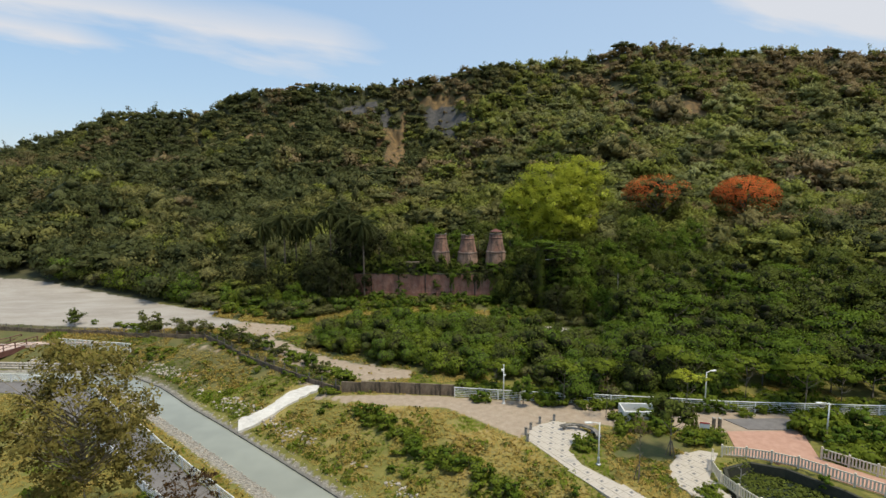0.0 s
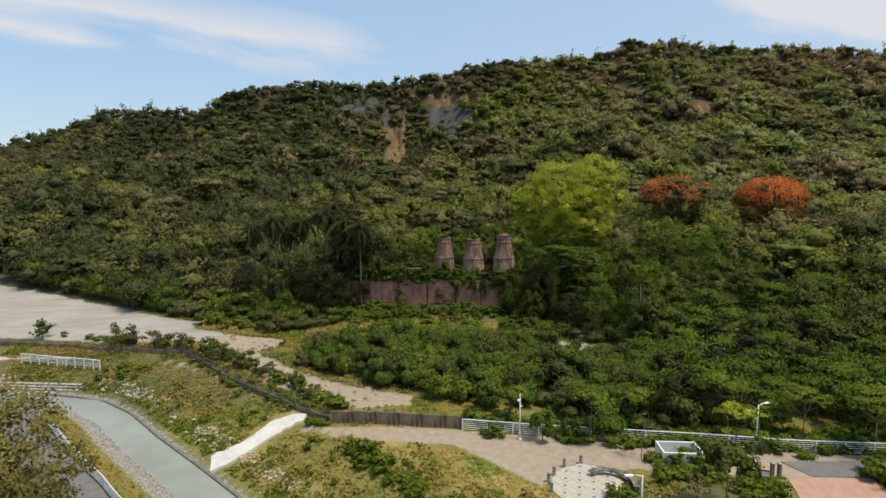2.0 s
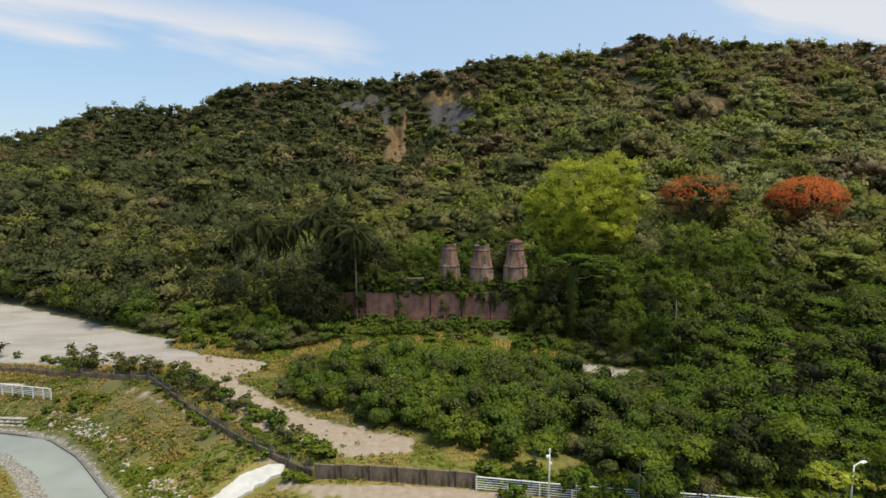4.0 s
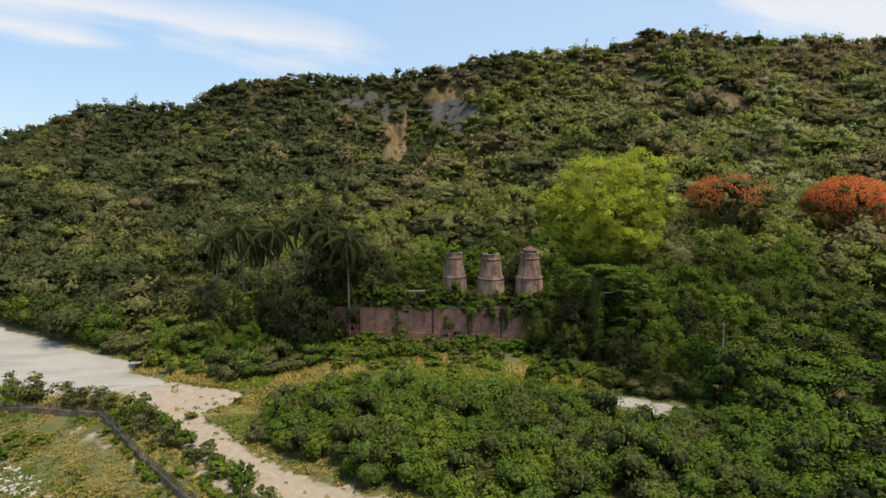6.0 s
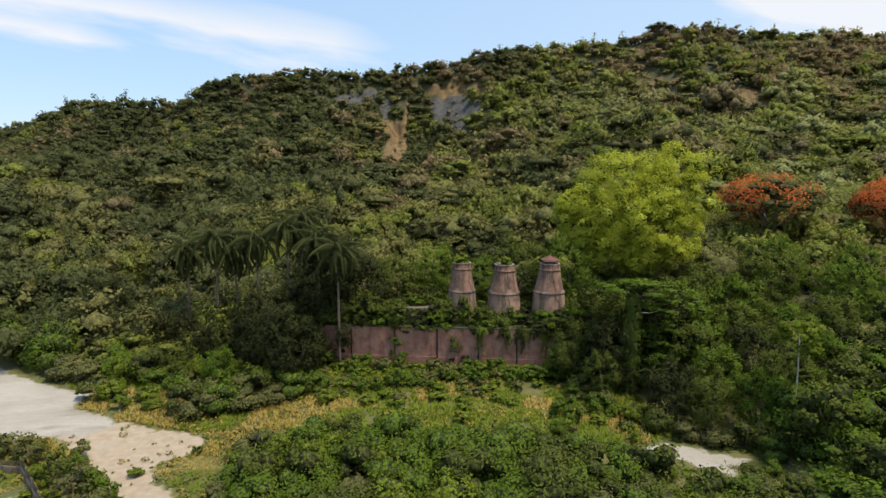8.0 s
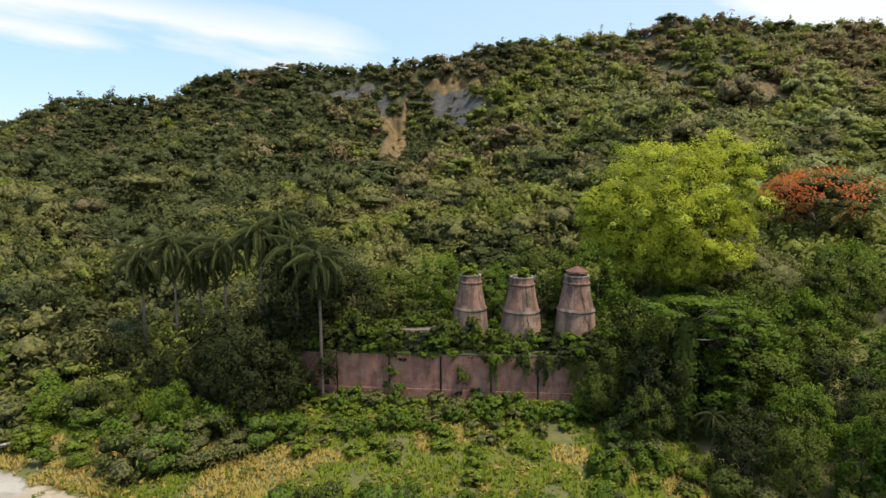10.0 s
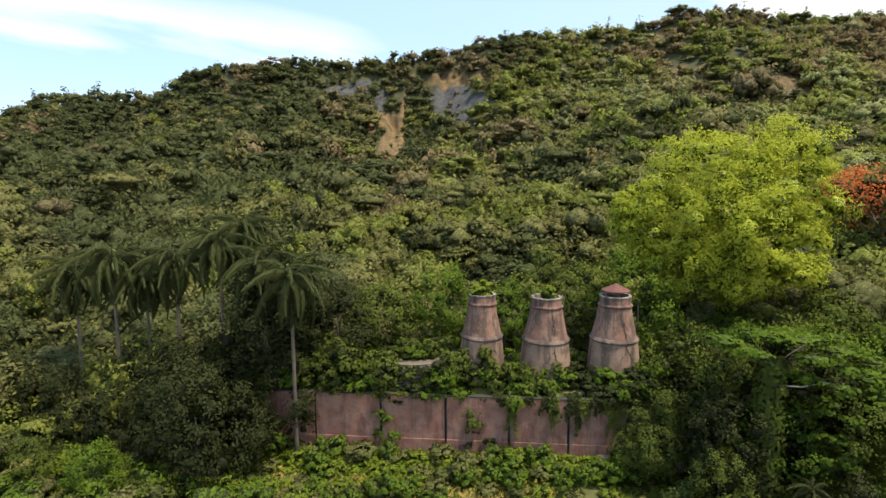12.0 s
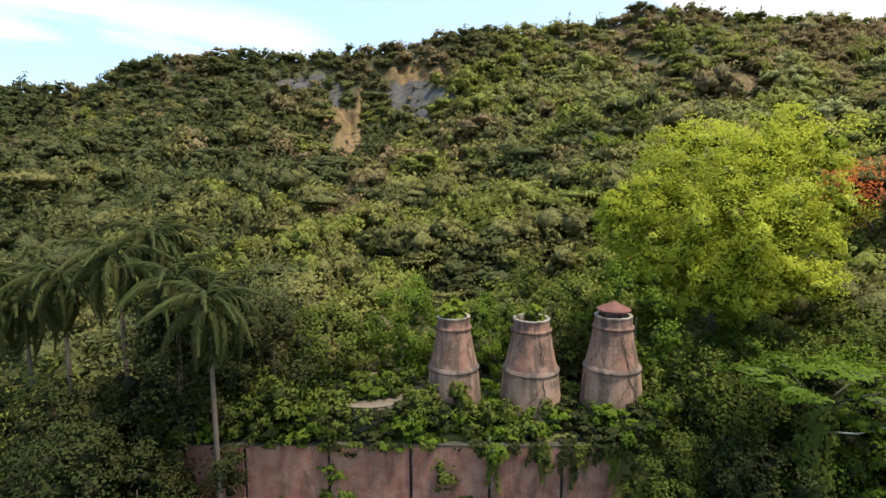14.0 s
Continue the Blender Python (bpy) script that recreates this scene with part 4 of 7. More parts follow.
places = [(-37.0, 98.6, 1.6), (-33, 96.5, 1.1), (-31.0, 98.5, 1.2), (-28, 99.5, 1.5), (-25.5, 98, 1.6), (-24, 100.5, 1.8), (-22, 98.5, 1.3), (-20.5, 101, 1.5), (-18, 101.5, 1.2),
          (-16, 79.2, 1.15), (-24.6, 83.0, 0.6), (-21, 86.5, 0.5), (-30, 96, 0.8), (-26, 95, 0.7)]
for x in np.arange(-13, 15, 1.5):
    places.append((x + RR.uniform(-0.5, 0.5), wall_y(x) - 1.7 + RR.uniform(-0.4, 0.3), RR.uniform(0.9, 1.35)))
    if RR.random() < 0.75:
        places.append((x + RR.uniform(-0.7, 0.7), wall_y(x) - 3.6 + RR.uniform(-0.6, 0.6), RR.uniform(0.7, 1.2)))
for i in range(48):
    u = RR.random()
    places.append((-15 + 36 * u + RR.uniform(-2, 2), 102.2 - 10 * u + RR.uniform(-4.5, 3), RR.uniform(0.5, 1.1)))
for i in range(34):
    px = RR.uniform(-40, -12)
    places.append((px, RR.uniform(103.5 if px < -21 else 99.5, 106), RR.uniform(0.8, 1.3)))
for i in range(26):
    places.append((RR.uniform(-12, 14), RR.uniform(99.5, 102.8), RR.uniform(0.6, 1.0)))
# along the boundary wall
for i in range(24):
    u = i / 23
    places.append((-33.0 + 23 * u + RR.uniform(0.3, 2.0), 84.8 - 22.5 * u + RR.uniform(0.4, 1.8), RR.uniform(0.6, 1.25)))
scatter(small, places, RR)

# hanging bushes and creepers along the top of the retaining wall
vines = [simple_tree("creeper", lab, "creeper", 80 + i, h, rad, lm, 8, 620, 0.135, 0.03, 2, group="creepers on the wall", low=-0.9, fluff=0.6)
         for i, (h, rad, lm, lab) in enumerate([
             (1.9, (1.5, 1.1, 1.0), "bush_leaf", "bright green creeper hanging over the wall"), (2.5, (1.2, 1.1, 1.35), "mid_leaf", "green creeper mounded on the terrace edge"),
             (1.5, (1.6, 1.2, 0.85), "bush_leaf", "leafy creeper spilling over the wall top"), (2.0, (1.4, 1.3, 1.05), "dark_leaf", "dark green creeper on the terrace")])]
places = []
for x in np.arange(-5.2, 19, 0.95):
    places.append((x, wall_y(x) + 0.55 + RR.uniform(-0.2, 0.3), RR.uniform(0.8, 1.15), RR.uniform(-1.5, -0.7) if x < 15 else 0))
    if RR.random() < 0.85:
        places.append((x + RR.uniform(-0.3, 0.3), wall_y(x) + 1.5 + RR.uniform(-0.2, 0.3), RR.uniform(0.8, 1.2), RR.uniform(-0.2, 0.3) - 0.9 * (-3.4 < x < -0.6)))
places += [(3.6, 108.6, 1.1, 0.5), (4.4, 108.4, 1.0, 0.9), (7.3, 109.2, 1.0), (12.9, 108.6, 1.2), (13.2, 110.5, 1.1), (-1.4, 110.4, 0.75, 2.0), (-0.6, 110.9, 0.7, 2.0), (-2.5, 111.2, 0.7, 2.0), (-2.2, 109.9, 0.55, 2.1), (0.1, 110.2, 0.6, 2.0), (0.9, 109, 1.0), (-4.0, 108.8, 1.25), (-4.8, 109.6, 1.3), (-3.9, 110.4, 1.3), (1.0, 108.5, 1.2), (-4.4, 111.8, 1.4), (0.8, 112, 1.3),
           (18.6, 108.5, 1.3), (19.6, 107.5, 1.4), (7.2, 112, 1.2), (13, 112.5, 1.2), (1.2, 111, 0.9), (1.0, 109.4, 0.8), (-3.8, 108.2, 0.9, 0.6), (0.5, 107.9, 0.9, 0.1), (15.7, 105.4, 1.2, 0), (16.5, 106.0, 1.3, 0), (17.4, 105.2, 1.2, 0), (15.6, 104.2, 1.1, 0), (-3.0, 110.8, 0.6, 2.1), (-1.0, 111.8, 0.7, 2.0), (-2.4, 112.0, 0.8, 2.0), (-0.6, 112.1, 0.8, 2.0), (-1.6, 110.9, 0.8, 2.0), (0.2, 110.8, 0.6, 2.1), (0.6, 111.3, 0.75, 2.0), (1.0, 112.4, 0.8, 2.0), (-0.2, 113.0, 0.8, 2.0), (-2.8, 112.6, 0.8, 2.0), (1.3, 110.8, 0.6, 2.0), (0.3, 108.5, 1.0, 0.5), (1.0, 108.8, 1.1, 0.6), (1.6, 108.6, 1.0, 0.5), (-3.6, 110.4, 0.7, 1.9), (-4.0, 109.2, 1.1, 0.6), (-1.7, 110.2, 0.7, 2.0), (-0.8, 110.3, 0.6, 2.1)]
for x in np.arange(-15.5, -4.5, 0.9):
    places.append((x, wall_y(x) + 0.9 + RR.uniform(-0.2, 0.5), RR.uniform(1.0, 1.5), RR.uniform(-0.5, 0.2)))
    places.append((x, wall_y(x) + 2.6 + RR.uniform(-0.3, 0.6), RR.uniform(1.2, 1.7), 0))
scatter(vines, places, RR)
def hanging_vine(x, top, length, width, seed):
    """A curtain of leaves on stems that hangs down the face of the wall."""
    r = np.random.RandomState(seed)
    t = thing("hanging_vine", (x, wall_y(x) - 0.34, top), "green vine strands hanging down the pink wall", "vine", "vines on the wall")
    n = int(105 * length * width) + 26
    u = r.rand(n) ** 0.8
    strand = r.randint(0, 4, n)
    u = u * (0.45 + 0.55 * ((strand * 7 + seed) % 4) / 3)
    cx = (strand - 1.5) * width * 0.27 + r.normal(size=n) * 0.09 * (1.3 - u) + 0.15 * np.sin(u * 4 + seed + strand)
    P = np.stack([cx, -0.05 - 0.16 * r.rand(n), 0.3 - u * length], 1)
    Nn = unit(r.normal(size=(n, 3)) * 0.4 + (0, -0.8, 0.5))
    V, F = leaves_at(r, P, Nn, 0.12, 0.6)
    part("leaves", Build().add(V, [F]).mesh("vine_leaves", M["dark_leaf"] if seed % 2 else M["mid_leaf"]), t)
    for k in range(3):
        q = [((r.rand() - 0.5) * width * 0.5 + 0.1 * math.sin(v * 3 + k), -0.03, -v * length) for v in np.linspace(0, 0.95, 6)]
        part("stem", Build().tube(q, [0.02] * 6, 5).mesh("stem", M["bark"]), t)


for i, (x, ln, wd_) in enumerate([(-4.4, 0.8, 0.7), (-2.6, 0.5, 0.9), (0.2, 0.6, 0.8), (2.3, 0.7, 0.6), (5.6, 1.0, 1.0), (6.5, 3.6, 1.0), (9.2, 1.6, 0.9), (9.9, 2.8, 0.8), (11.5, 3.4, 1.0), (12.4, 2.2, 0.7), (13.6, 1.5, 1.3), (14.4, 3.2, 1.0), (7.9, 0.9, 0.9)]):
    hanging_vine(x, 6.0, ln, wd_, i + 1)

tuft_a = simple_tree("rim_plant", "small green plant growing on a kiln rim", "plant", 91, 1.0, (0.72, 0.62, 0.62), "fern_leaf", 6, 200, 0.13, 0.03, 2, group="plants on the kilns", low=-0.3)
tuft_a.matrix_basis = pose(10.1, 109.8, 12.75) @ Matrix.Diagonal((1.5, 1.5, 1.75, 1))
copy_thing(tuft_a, pose(4.5, 110.6, 12.9, 0, 0, 50) @ Matrix.Diagonal((1.3, 1.3, 1.1, 1)))

# dark broad-leaved trees beside the ruin
dark = [simple_tree("broadleaf_tree", lab, "tree", 110 + i, h, rad, lm, 46, 6400, 0.14, 0.22, 0, "dark_bark", group="trees round the ruin", low=-0.95, fluff=0.8, spread=0.82, lump_r=0.25, core=0.36, flat=0.9, tufts=9, tuft_r=0.5)
        for i, (h, rad, lm, lab) in enumerate([
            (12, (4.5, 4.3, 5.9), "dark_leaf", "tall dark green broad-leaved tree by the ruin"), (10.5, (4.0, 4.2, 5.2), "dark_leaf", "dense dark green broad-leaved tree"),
            (11, (4.3, 4.0, 5.4), "mid_leaf", "leafy mid-green tree beside the ruin"), (8.5, (3.6, 3.4, 4.2), "mid_leaf", "round mid-green tree at the wood's edge"), (10, (4.2, 3.9, 4.8), "bush_leaf", "fresh yellow-green broad-leaved tree beside the ruin")])]
places = [(27, 101, 0.95), (21.5, 104.2, 0.95), (-21.5, 110.5, 0.85), (-29.5, 109, 0.5), (-35, 112, 0.48), (-14.5, 111.5, 0.95), (-8.5, 111.8, 0.85), (-5, 114.5, 0.95), (1, 117.5, 0.9),
          (7.5, 116.5, 0.85), (13, 116.5, 0.9), (19.5, 113, 1.0), (25, 105.5, 1.05), (31, 103.5, 0.95), (36, 101, 0.95), (29, 97.5, 0.8), (34.5, 95, 0.75), (24.5, 99.5, 0.75), (33, 108.5, 1.0), (40, 105.5, 0.9),
          (17.6, 103.6, 0.7), (16.4, 101.5, 0.55), (-12.5, 113.5, 0.9), (-27, 113, 0.72), (-40, 114, 0.7), (-46, 117, 0.7), (40, 96, 0.85), (46, 99, 0.9), (44, 108, 0.95), (52, 104, 0.9), (57, 109, 0.9), (49, 112.5, 0.95), (-17, 109.8, 0.85), (-20.5, 108, 0.8), (-26.5, 108.8, 0.52), (-32.5, 111.5, 0.5), (-12.5, 109.3, 0.8), (38, 112, 1.0), (28, 113, 0.9), (56, 98, 0.85),
          (20.2, 99.3, 0.7), (19.0, 97.0, 0.5), (24.6, 91.2, 0.6), (27.0, 88.8, 0.55), (31.0, 87.6, 0.55), (35.5, 90.0, 0.65), (29.5, 92.5, 0.7), (40.5, 91.5, 0.7)]
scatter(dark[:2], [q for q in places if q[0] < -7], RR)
# half of these crowns get dark foliage to paint the under-tree shade
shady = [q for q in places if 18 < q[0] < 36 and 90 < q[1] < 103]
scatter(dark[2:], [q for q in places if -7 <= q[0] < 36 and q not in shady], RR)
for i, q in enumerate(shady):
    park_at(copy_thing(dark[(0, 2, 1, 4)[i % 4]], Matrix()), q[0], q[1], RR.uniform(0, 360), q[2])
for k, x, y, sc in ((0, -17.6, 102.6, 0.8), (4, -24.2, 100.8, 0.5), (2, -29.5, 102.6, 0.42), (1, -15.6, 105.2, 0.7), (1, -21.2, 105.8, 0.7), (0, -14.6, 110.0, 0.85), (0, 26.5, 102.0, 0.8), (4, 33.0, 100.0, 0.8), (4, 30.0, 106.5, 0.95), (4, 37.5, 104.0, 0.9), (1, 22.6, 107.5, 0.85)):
    park_at(copy_thing(dark[k], Matrix()), x, y, RR.uniform(0, 360), sc)
for q in [q for q in places if q[0] >= 36]:
    park_at(copy_thing(dark[RR.choice((2, 3, 4, 4))], Matrix()), q[0], q[1], RR.uniform(0, 360), q[2])

def ivy_tree():
    """A flat-topped tree whose trunk is wrapped in hanging ivy, with a bare pale branch."""
    x0, y0 = 22.8, 98.2
    t = thing("ivy_clad_tree", (x0, y0, float(land(np.array([x0]), np.array([y0]))[0])), "flat-topped tree with an ivy-wrapped dark trunk", "tree")
    trunk = Build().tube([(0.3, 0, -0.4), (0.25, 0, 2), (0.1, 0, 5), (0, 0, 8), (-0.05, 0, 11)], [0.75, 0.6, 0.46, 0.3, 0.12], 10)
    for an, ln in ((0.2, 3.2), (1.6, 2.4), (3.3, 1.6), (5.6, 2.6)):
        d = Vector((math.cos(an), math.sin(an), 0.22))
        trunk.tube([(0, 0, 10.6), Vector((0, 0, 11.1)) + d * ln * 0.5, Vector((0, 0, 11.5)) + d * ln], [0.08, 0.05, 0.02], 6)
    part("trunk", trunk.mesh("trunk", M["dark_bark"], True), t)
    r = np.random.RandomState(77)
    n = 2600
    z = 11.2 * r.rand(n) ** 0.85
    an = r.rand(n) * 6.283
    rad = (0.62 + 0.28 * (1 - z / 11)) * (0.9 + 0.45 * r.rand(n)) + 0.15 * np.sin(z * 1.7 + an * 2)
    d = np.stack([np.cos(an), np.sin(an), 0 * an], 1)
    V, F = leaves_at(r, d * rad[:, None] + np.stack([0.2 * (1 - z / 11), 0 * z, z], 1), unit(d + r.normal(size=d.shape) * 0.4 + (0, 0, 0.3)), 0.17, 0.6)
    part("ivy", Build().add(V, [F], 0, np.repeat(unit(d + (0, 0, 0.4)), 4, axis=0)).mesh("ivy", M["mid_leaf"]), t, "dark ivy round the trunk")
    b = Build()
    for c, rad, lv in (((1.2, 0, 12.0), (5.0, 4.0, 1.1), 1700), ((5.2, 0.2, 9.8), (3.6, 3.2, 1.5), 1100), ((6.4, -0.4, 7.2), (3.2, 2.8, 1.4), 900), ((3.8, -1.0, 5.0), (2.3, 2.2, 1.3), 700)):
        V, F, cv, cf, ln, cn = crown(r, rad, lumps=24, leaves=lv, leaf=0.17, low=-0.3, spread=0.8, lump_r=0.24, fluff=0.7, core=0.6)
        b.add(V + np.array(c), [F], 0, ln)
        b.add(cv + np.array(c), [cf], 1, cn)
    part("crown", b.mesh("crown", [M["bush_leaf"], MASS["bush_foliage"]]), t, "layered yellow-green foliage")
    limb = Build().tube([(0.3, -0.3, 9.4), (1.6, -0.9, 9.5), (2.8, -1.2, 9.9), (3.9, -1.5, 9.8)], [0.06, 0.05, 0.035, 0.02], 6)
    part("bare_branch", limb.mesh("bare_branch", M["pale_bark"], True), t, "bare pale dead branch")
    return t


ivy_tree()

# the lighter wood on the level ground beyond the park
woods = [simple_tree("wood_tree", lab, "tree", 130 + i, h, rad, lm, 13, 920, 0.165, 0.12, 2, group="wood beyond the park", low=-0.8, fluff=0.7, spread=0.68, core=0.5)
         for i, (h, rad, lm, lab) in enumerate([
             (5.6, (2.9, 2.7, 2.9), "bush_leaf", "fresh green tree in the wood"), (6.8, (2.7, 2.8, 3.4), "mid_leaf", "tall mid-green tree in the wood"),
             (5.0, (3.1, 2.9, 2.1), "bush_leaf", "spreading bright green tree in the wood"), (6.0, (2.5, 2.4, 3.0), "dark_leaf", "dark green tree in the wood")])]
places = []
y = 55.0
while y < 97:
    x = 22.0
    while x < 82:
        px, py = x + RR.uniform(-1.1, 1.1), y + RR.uniform(-1.1, 1.1)
        left = np.interp(py, [50, 60, 66, 76, 82, 88, 97], [30, 25, 26, 30, 31, 33, 37])
        if px > left and not (px < 46 and py > 93) and px < 0.95 * py + 14 and py > 61.5 - 0.17 * px:
            places.append((px, py, RR.uniform(0.75, 1.2)))
        x += 3.7
    y += 3.4
scatter(woods, [q for q in places if q[1] < 74], RR)
for q in [q for q in places if q[1] >= 74]:
    park_at(copy_thing(woods[RR.choice((0, 1, 1, 2, 3))], Matrix()), q[0], q[1], RR.uniform(0, 360), q[2])

# the great lime-green tree
def lime_tree():
    lime_z = float(land(np.array([29.6]), np.array([118.6]))[0])
    t = thing("lime_green_tree", (29.6, 118.6, lime_z), "huge bright yellow-green tree above the kilns", "tree")
    part("trunk", trunk_mesh("trunk", 5, 16.5, 0.6, 11, 4.6, M["bark"], 0.03, 10, 0.45), t)
    r = np.random.RandomState(31)
    b = Build()
    masses = [((0, -2, 8.5), (7.0, 6.2, 6.0), 1.0), ((-5.0, -0.5, 8.2), (5.2, 5.0, 4.8), 0.75), ((5.6, 0, 12.4), (6.4, 5.8, 6.2), 1.0), ((0, 0.5, 12.6), (6.2, 5.4, 5.0), 0.9), ((-3.2, -2.5, 4.6), (4.4, 4.0, 3.8), 0.55),
              ((6.0, -0.5, 7.0), (5.0, 5.0, 5.4), 0.8), ((1.5, -3.5, 4.4), (5.0, 4.2, 4.0), 0.7), ((-7.4, 0.5, 10.0), (2.8, 2.8, 2.4), 0.25)]
    for c, rad, w in masses:
        V, F, cv, cf, ln, cn = crown(r, rad, lumps=38, leaves=int(15500 * w), leaf=0.125, low=-0.85, spread=0.8, lump_r=0.25, fluff=0.9, core=0.4, flat=1.0, tufts=9, tuft_r=0.46)
        c = np.array(c) * 1.05 + (0, 0, 10.4 - lime_z)
        b.add(V * 1.06 + c, [F], 0, ln)
        b.add(cv * 1.06 + c, [cf], 1, cn)
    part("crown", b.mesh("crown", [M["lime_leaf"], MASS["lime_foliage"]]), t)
    return t


lime_tree()


def flame_tree(x, y, h, rx, seed, bare_top=0.0):
    z = float(land(np.array([x]), np.array([y]))[0])
    t = thing("flame_tree", (x, y, z), "spreading flame tree with orange-red blossom on the hillside", "tree", "flame trees")
    part("trunk", trunk_mesh("trunk", seed, h * 0.62, 0.35, 9, rx * 0.7, M["bark"], 0.05, 8, 0.4), t)
    r = np.random.RandomState(seed)
    V, F, cv, cf, ln, cn = crown(r, (rx, rx * 0.9, h * 0.34), lumps=40, leaves=4600, leaf=0.2, low=-0.3, spread=0.82, lump_r=0.26, fluff=0.6, core=0.7)
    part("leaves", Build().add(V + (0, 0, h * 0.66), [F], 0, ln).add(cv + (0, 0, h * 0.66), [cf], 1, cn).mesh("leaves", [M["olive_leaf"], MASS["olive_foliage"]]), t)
    n = 11000 if not bare_top else 6500
    d = unit(r.normal(size=(n, 3)) * (1, 1, 0.6) + (0, 0, 0.45))
    keep = vnoise(d[:, 0] * 9 + seed * 7, d[:, 1] * 9, 1.1) > (0.3 if not bare_top else 0.5 + 0.45 * d[:, 0] - 0.25 * (d[:, 2] - 0.5))
    d = d[keep]
    P = d * np.array([rx, rx * 0.9, h * 0.36]) * (0.9 + 0.24 * r.rand(len(d), 1)) + (0, 0, h * 0.66)
    V, F = leaves_at(r, P, unit(d + r.normal(size=d.shape) * 0.4), 0.15, 0.6)
    part("blossom", Build().add(V, [F], 0, np.repeat(unit(d + (0, 0, 0.5)), 4, axis=0)).mesh("blossom", M["red_leaf"]), t, "orange-red blossom")
    return t


flame_tree(60.5, 134, 13.5, 8.0, 3, 1.0)
flame_tree(79.3, 127, 13, 7.2, 4)

# trees that stand out on the ridge
ridge = [simple_tree("ridge_tree", lab, "tree", 160 + i, hh, rad, lm, 22, 1500, 0.24, 0.2, 4, group="trees on the ridge", low=-0.4, fluff=0.55, core=0.75, spread=0.72, lump_r=0.3)
         for i, (hh, rad, lm, lab) in enumerate([(6.6, (5.6, 5.0, 2.6), "olive_leaf", "wide flat-crowned tree on the ridge"), (6.2, (3.4, 3.2, 2.9), "mid_leaf", "round-crowned tree on the ridge"), (7.6, (2.6, 2.6, 3.6), "olive_leaf", "feathery tall clump on the ridge")])]
scatter(ridge, [(x, y, sc, -2.8) for x, y, sc in [(120.6, 326, 1.25), (78, 331, 0.95), (4.5, 333, 0.85), (33, 333, 0.85), (43.5, 333, 0.9), (145, 325, 1.15), (148, 322, 0.9), (173, 321, 1.25), (194, 320, 0.9), (215, 318, 0.95), (240, 316, 1.1),
                (-74.7, 331, 1.2), (-84, 333, 0.8), (-53, 334, 0.8), (-21, 334, 0.75), (-8, 334, 0.85), (100, 328, 0.7), (62, 331, 0.7), (-110, 338, 0.7), (-200, 360, 0.8), (-222, 366, 0.8), (22, 334, 0.7), (160, 322, 0.8)]], RR)

# dark and bright trees that stand out on the slope
slope = [simple_tree("slope_tree", lab, "tree", 170 + i, hh, rad, lm, 18, 900, lf, 0.2, 3, group="trees on the slope", low=-0.5, fluff=0.7, core=0.62, spread=0.7, lump_r=0.32)
         for i, (hh, rad, lm, lf, lab) in enumerate([(8.0, (4.6, 4.2, 4.2), "dark_leaf", 0.36, "dark green round-crowned tree on the slope"), (7.0, (5.4, 5.0, 3.2), "dark_leaf", 0.36, "wide dark green tree on the slope"),
                                                     (9.5, (3.6, 3.4, 5.0), "mid_leaf", 0.32, "tall green tree on the slope"), (10.0, (4.6, 4.4, 5.2), "fern_leaf", 0.26, "bright feathery bamboo clump on the slope")])]
slope_places = [(-73, 324, 1.2), (53, 274, 1.1), (63.3, 206, 1.0), (128.8, 215, 1.05), (-60, 290, 1.0), (48, 301, 0.9), (26, 204, 0.65), (8, 159, 0.62), (36, 263, 0.8), (108.6, 261, 0.95), (140, 279, 0.95), (-99, 265, 0.9), (-30, 267, 1.0), (-47, 248, 1.0), (3, 267, 0.85), (37, 203, 0.7), (-12, 228, 0.8), (40, 305, 0.9), (58, 300, 1.0), (90, 232, 0.9), (-130, 250, 0.9), (-70, 215, 0.8), (84, 262, 0.9)]
for i, (x, y, sc) in enumerate(slope_places):
    k = i % 3
    park_at(slope[k] if i < 3 else copy_thing(slope[k], Matrix()), x, y, RR.uniform(0, 360), sc, -1.2)
park_at(slope[3], 51, 198, 0, 0.95, -1.0)
park_at(copy_thing(slope[3], Matrix()), 55.5, 196.5, 80, 0.7, -1.0)

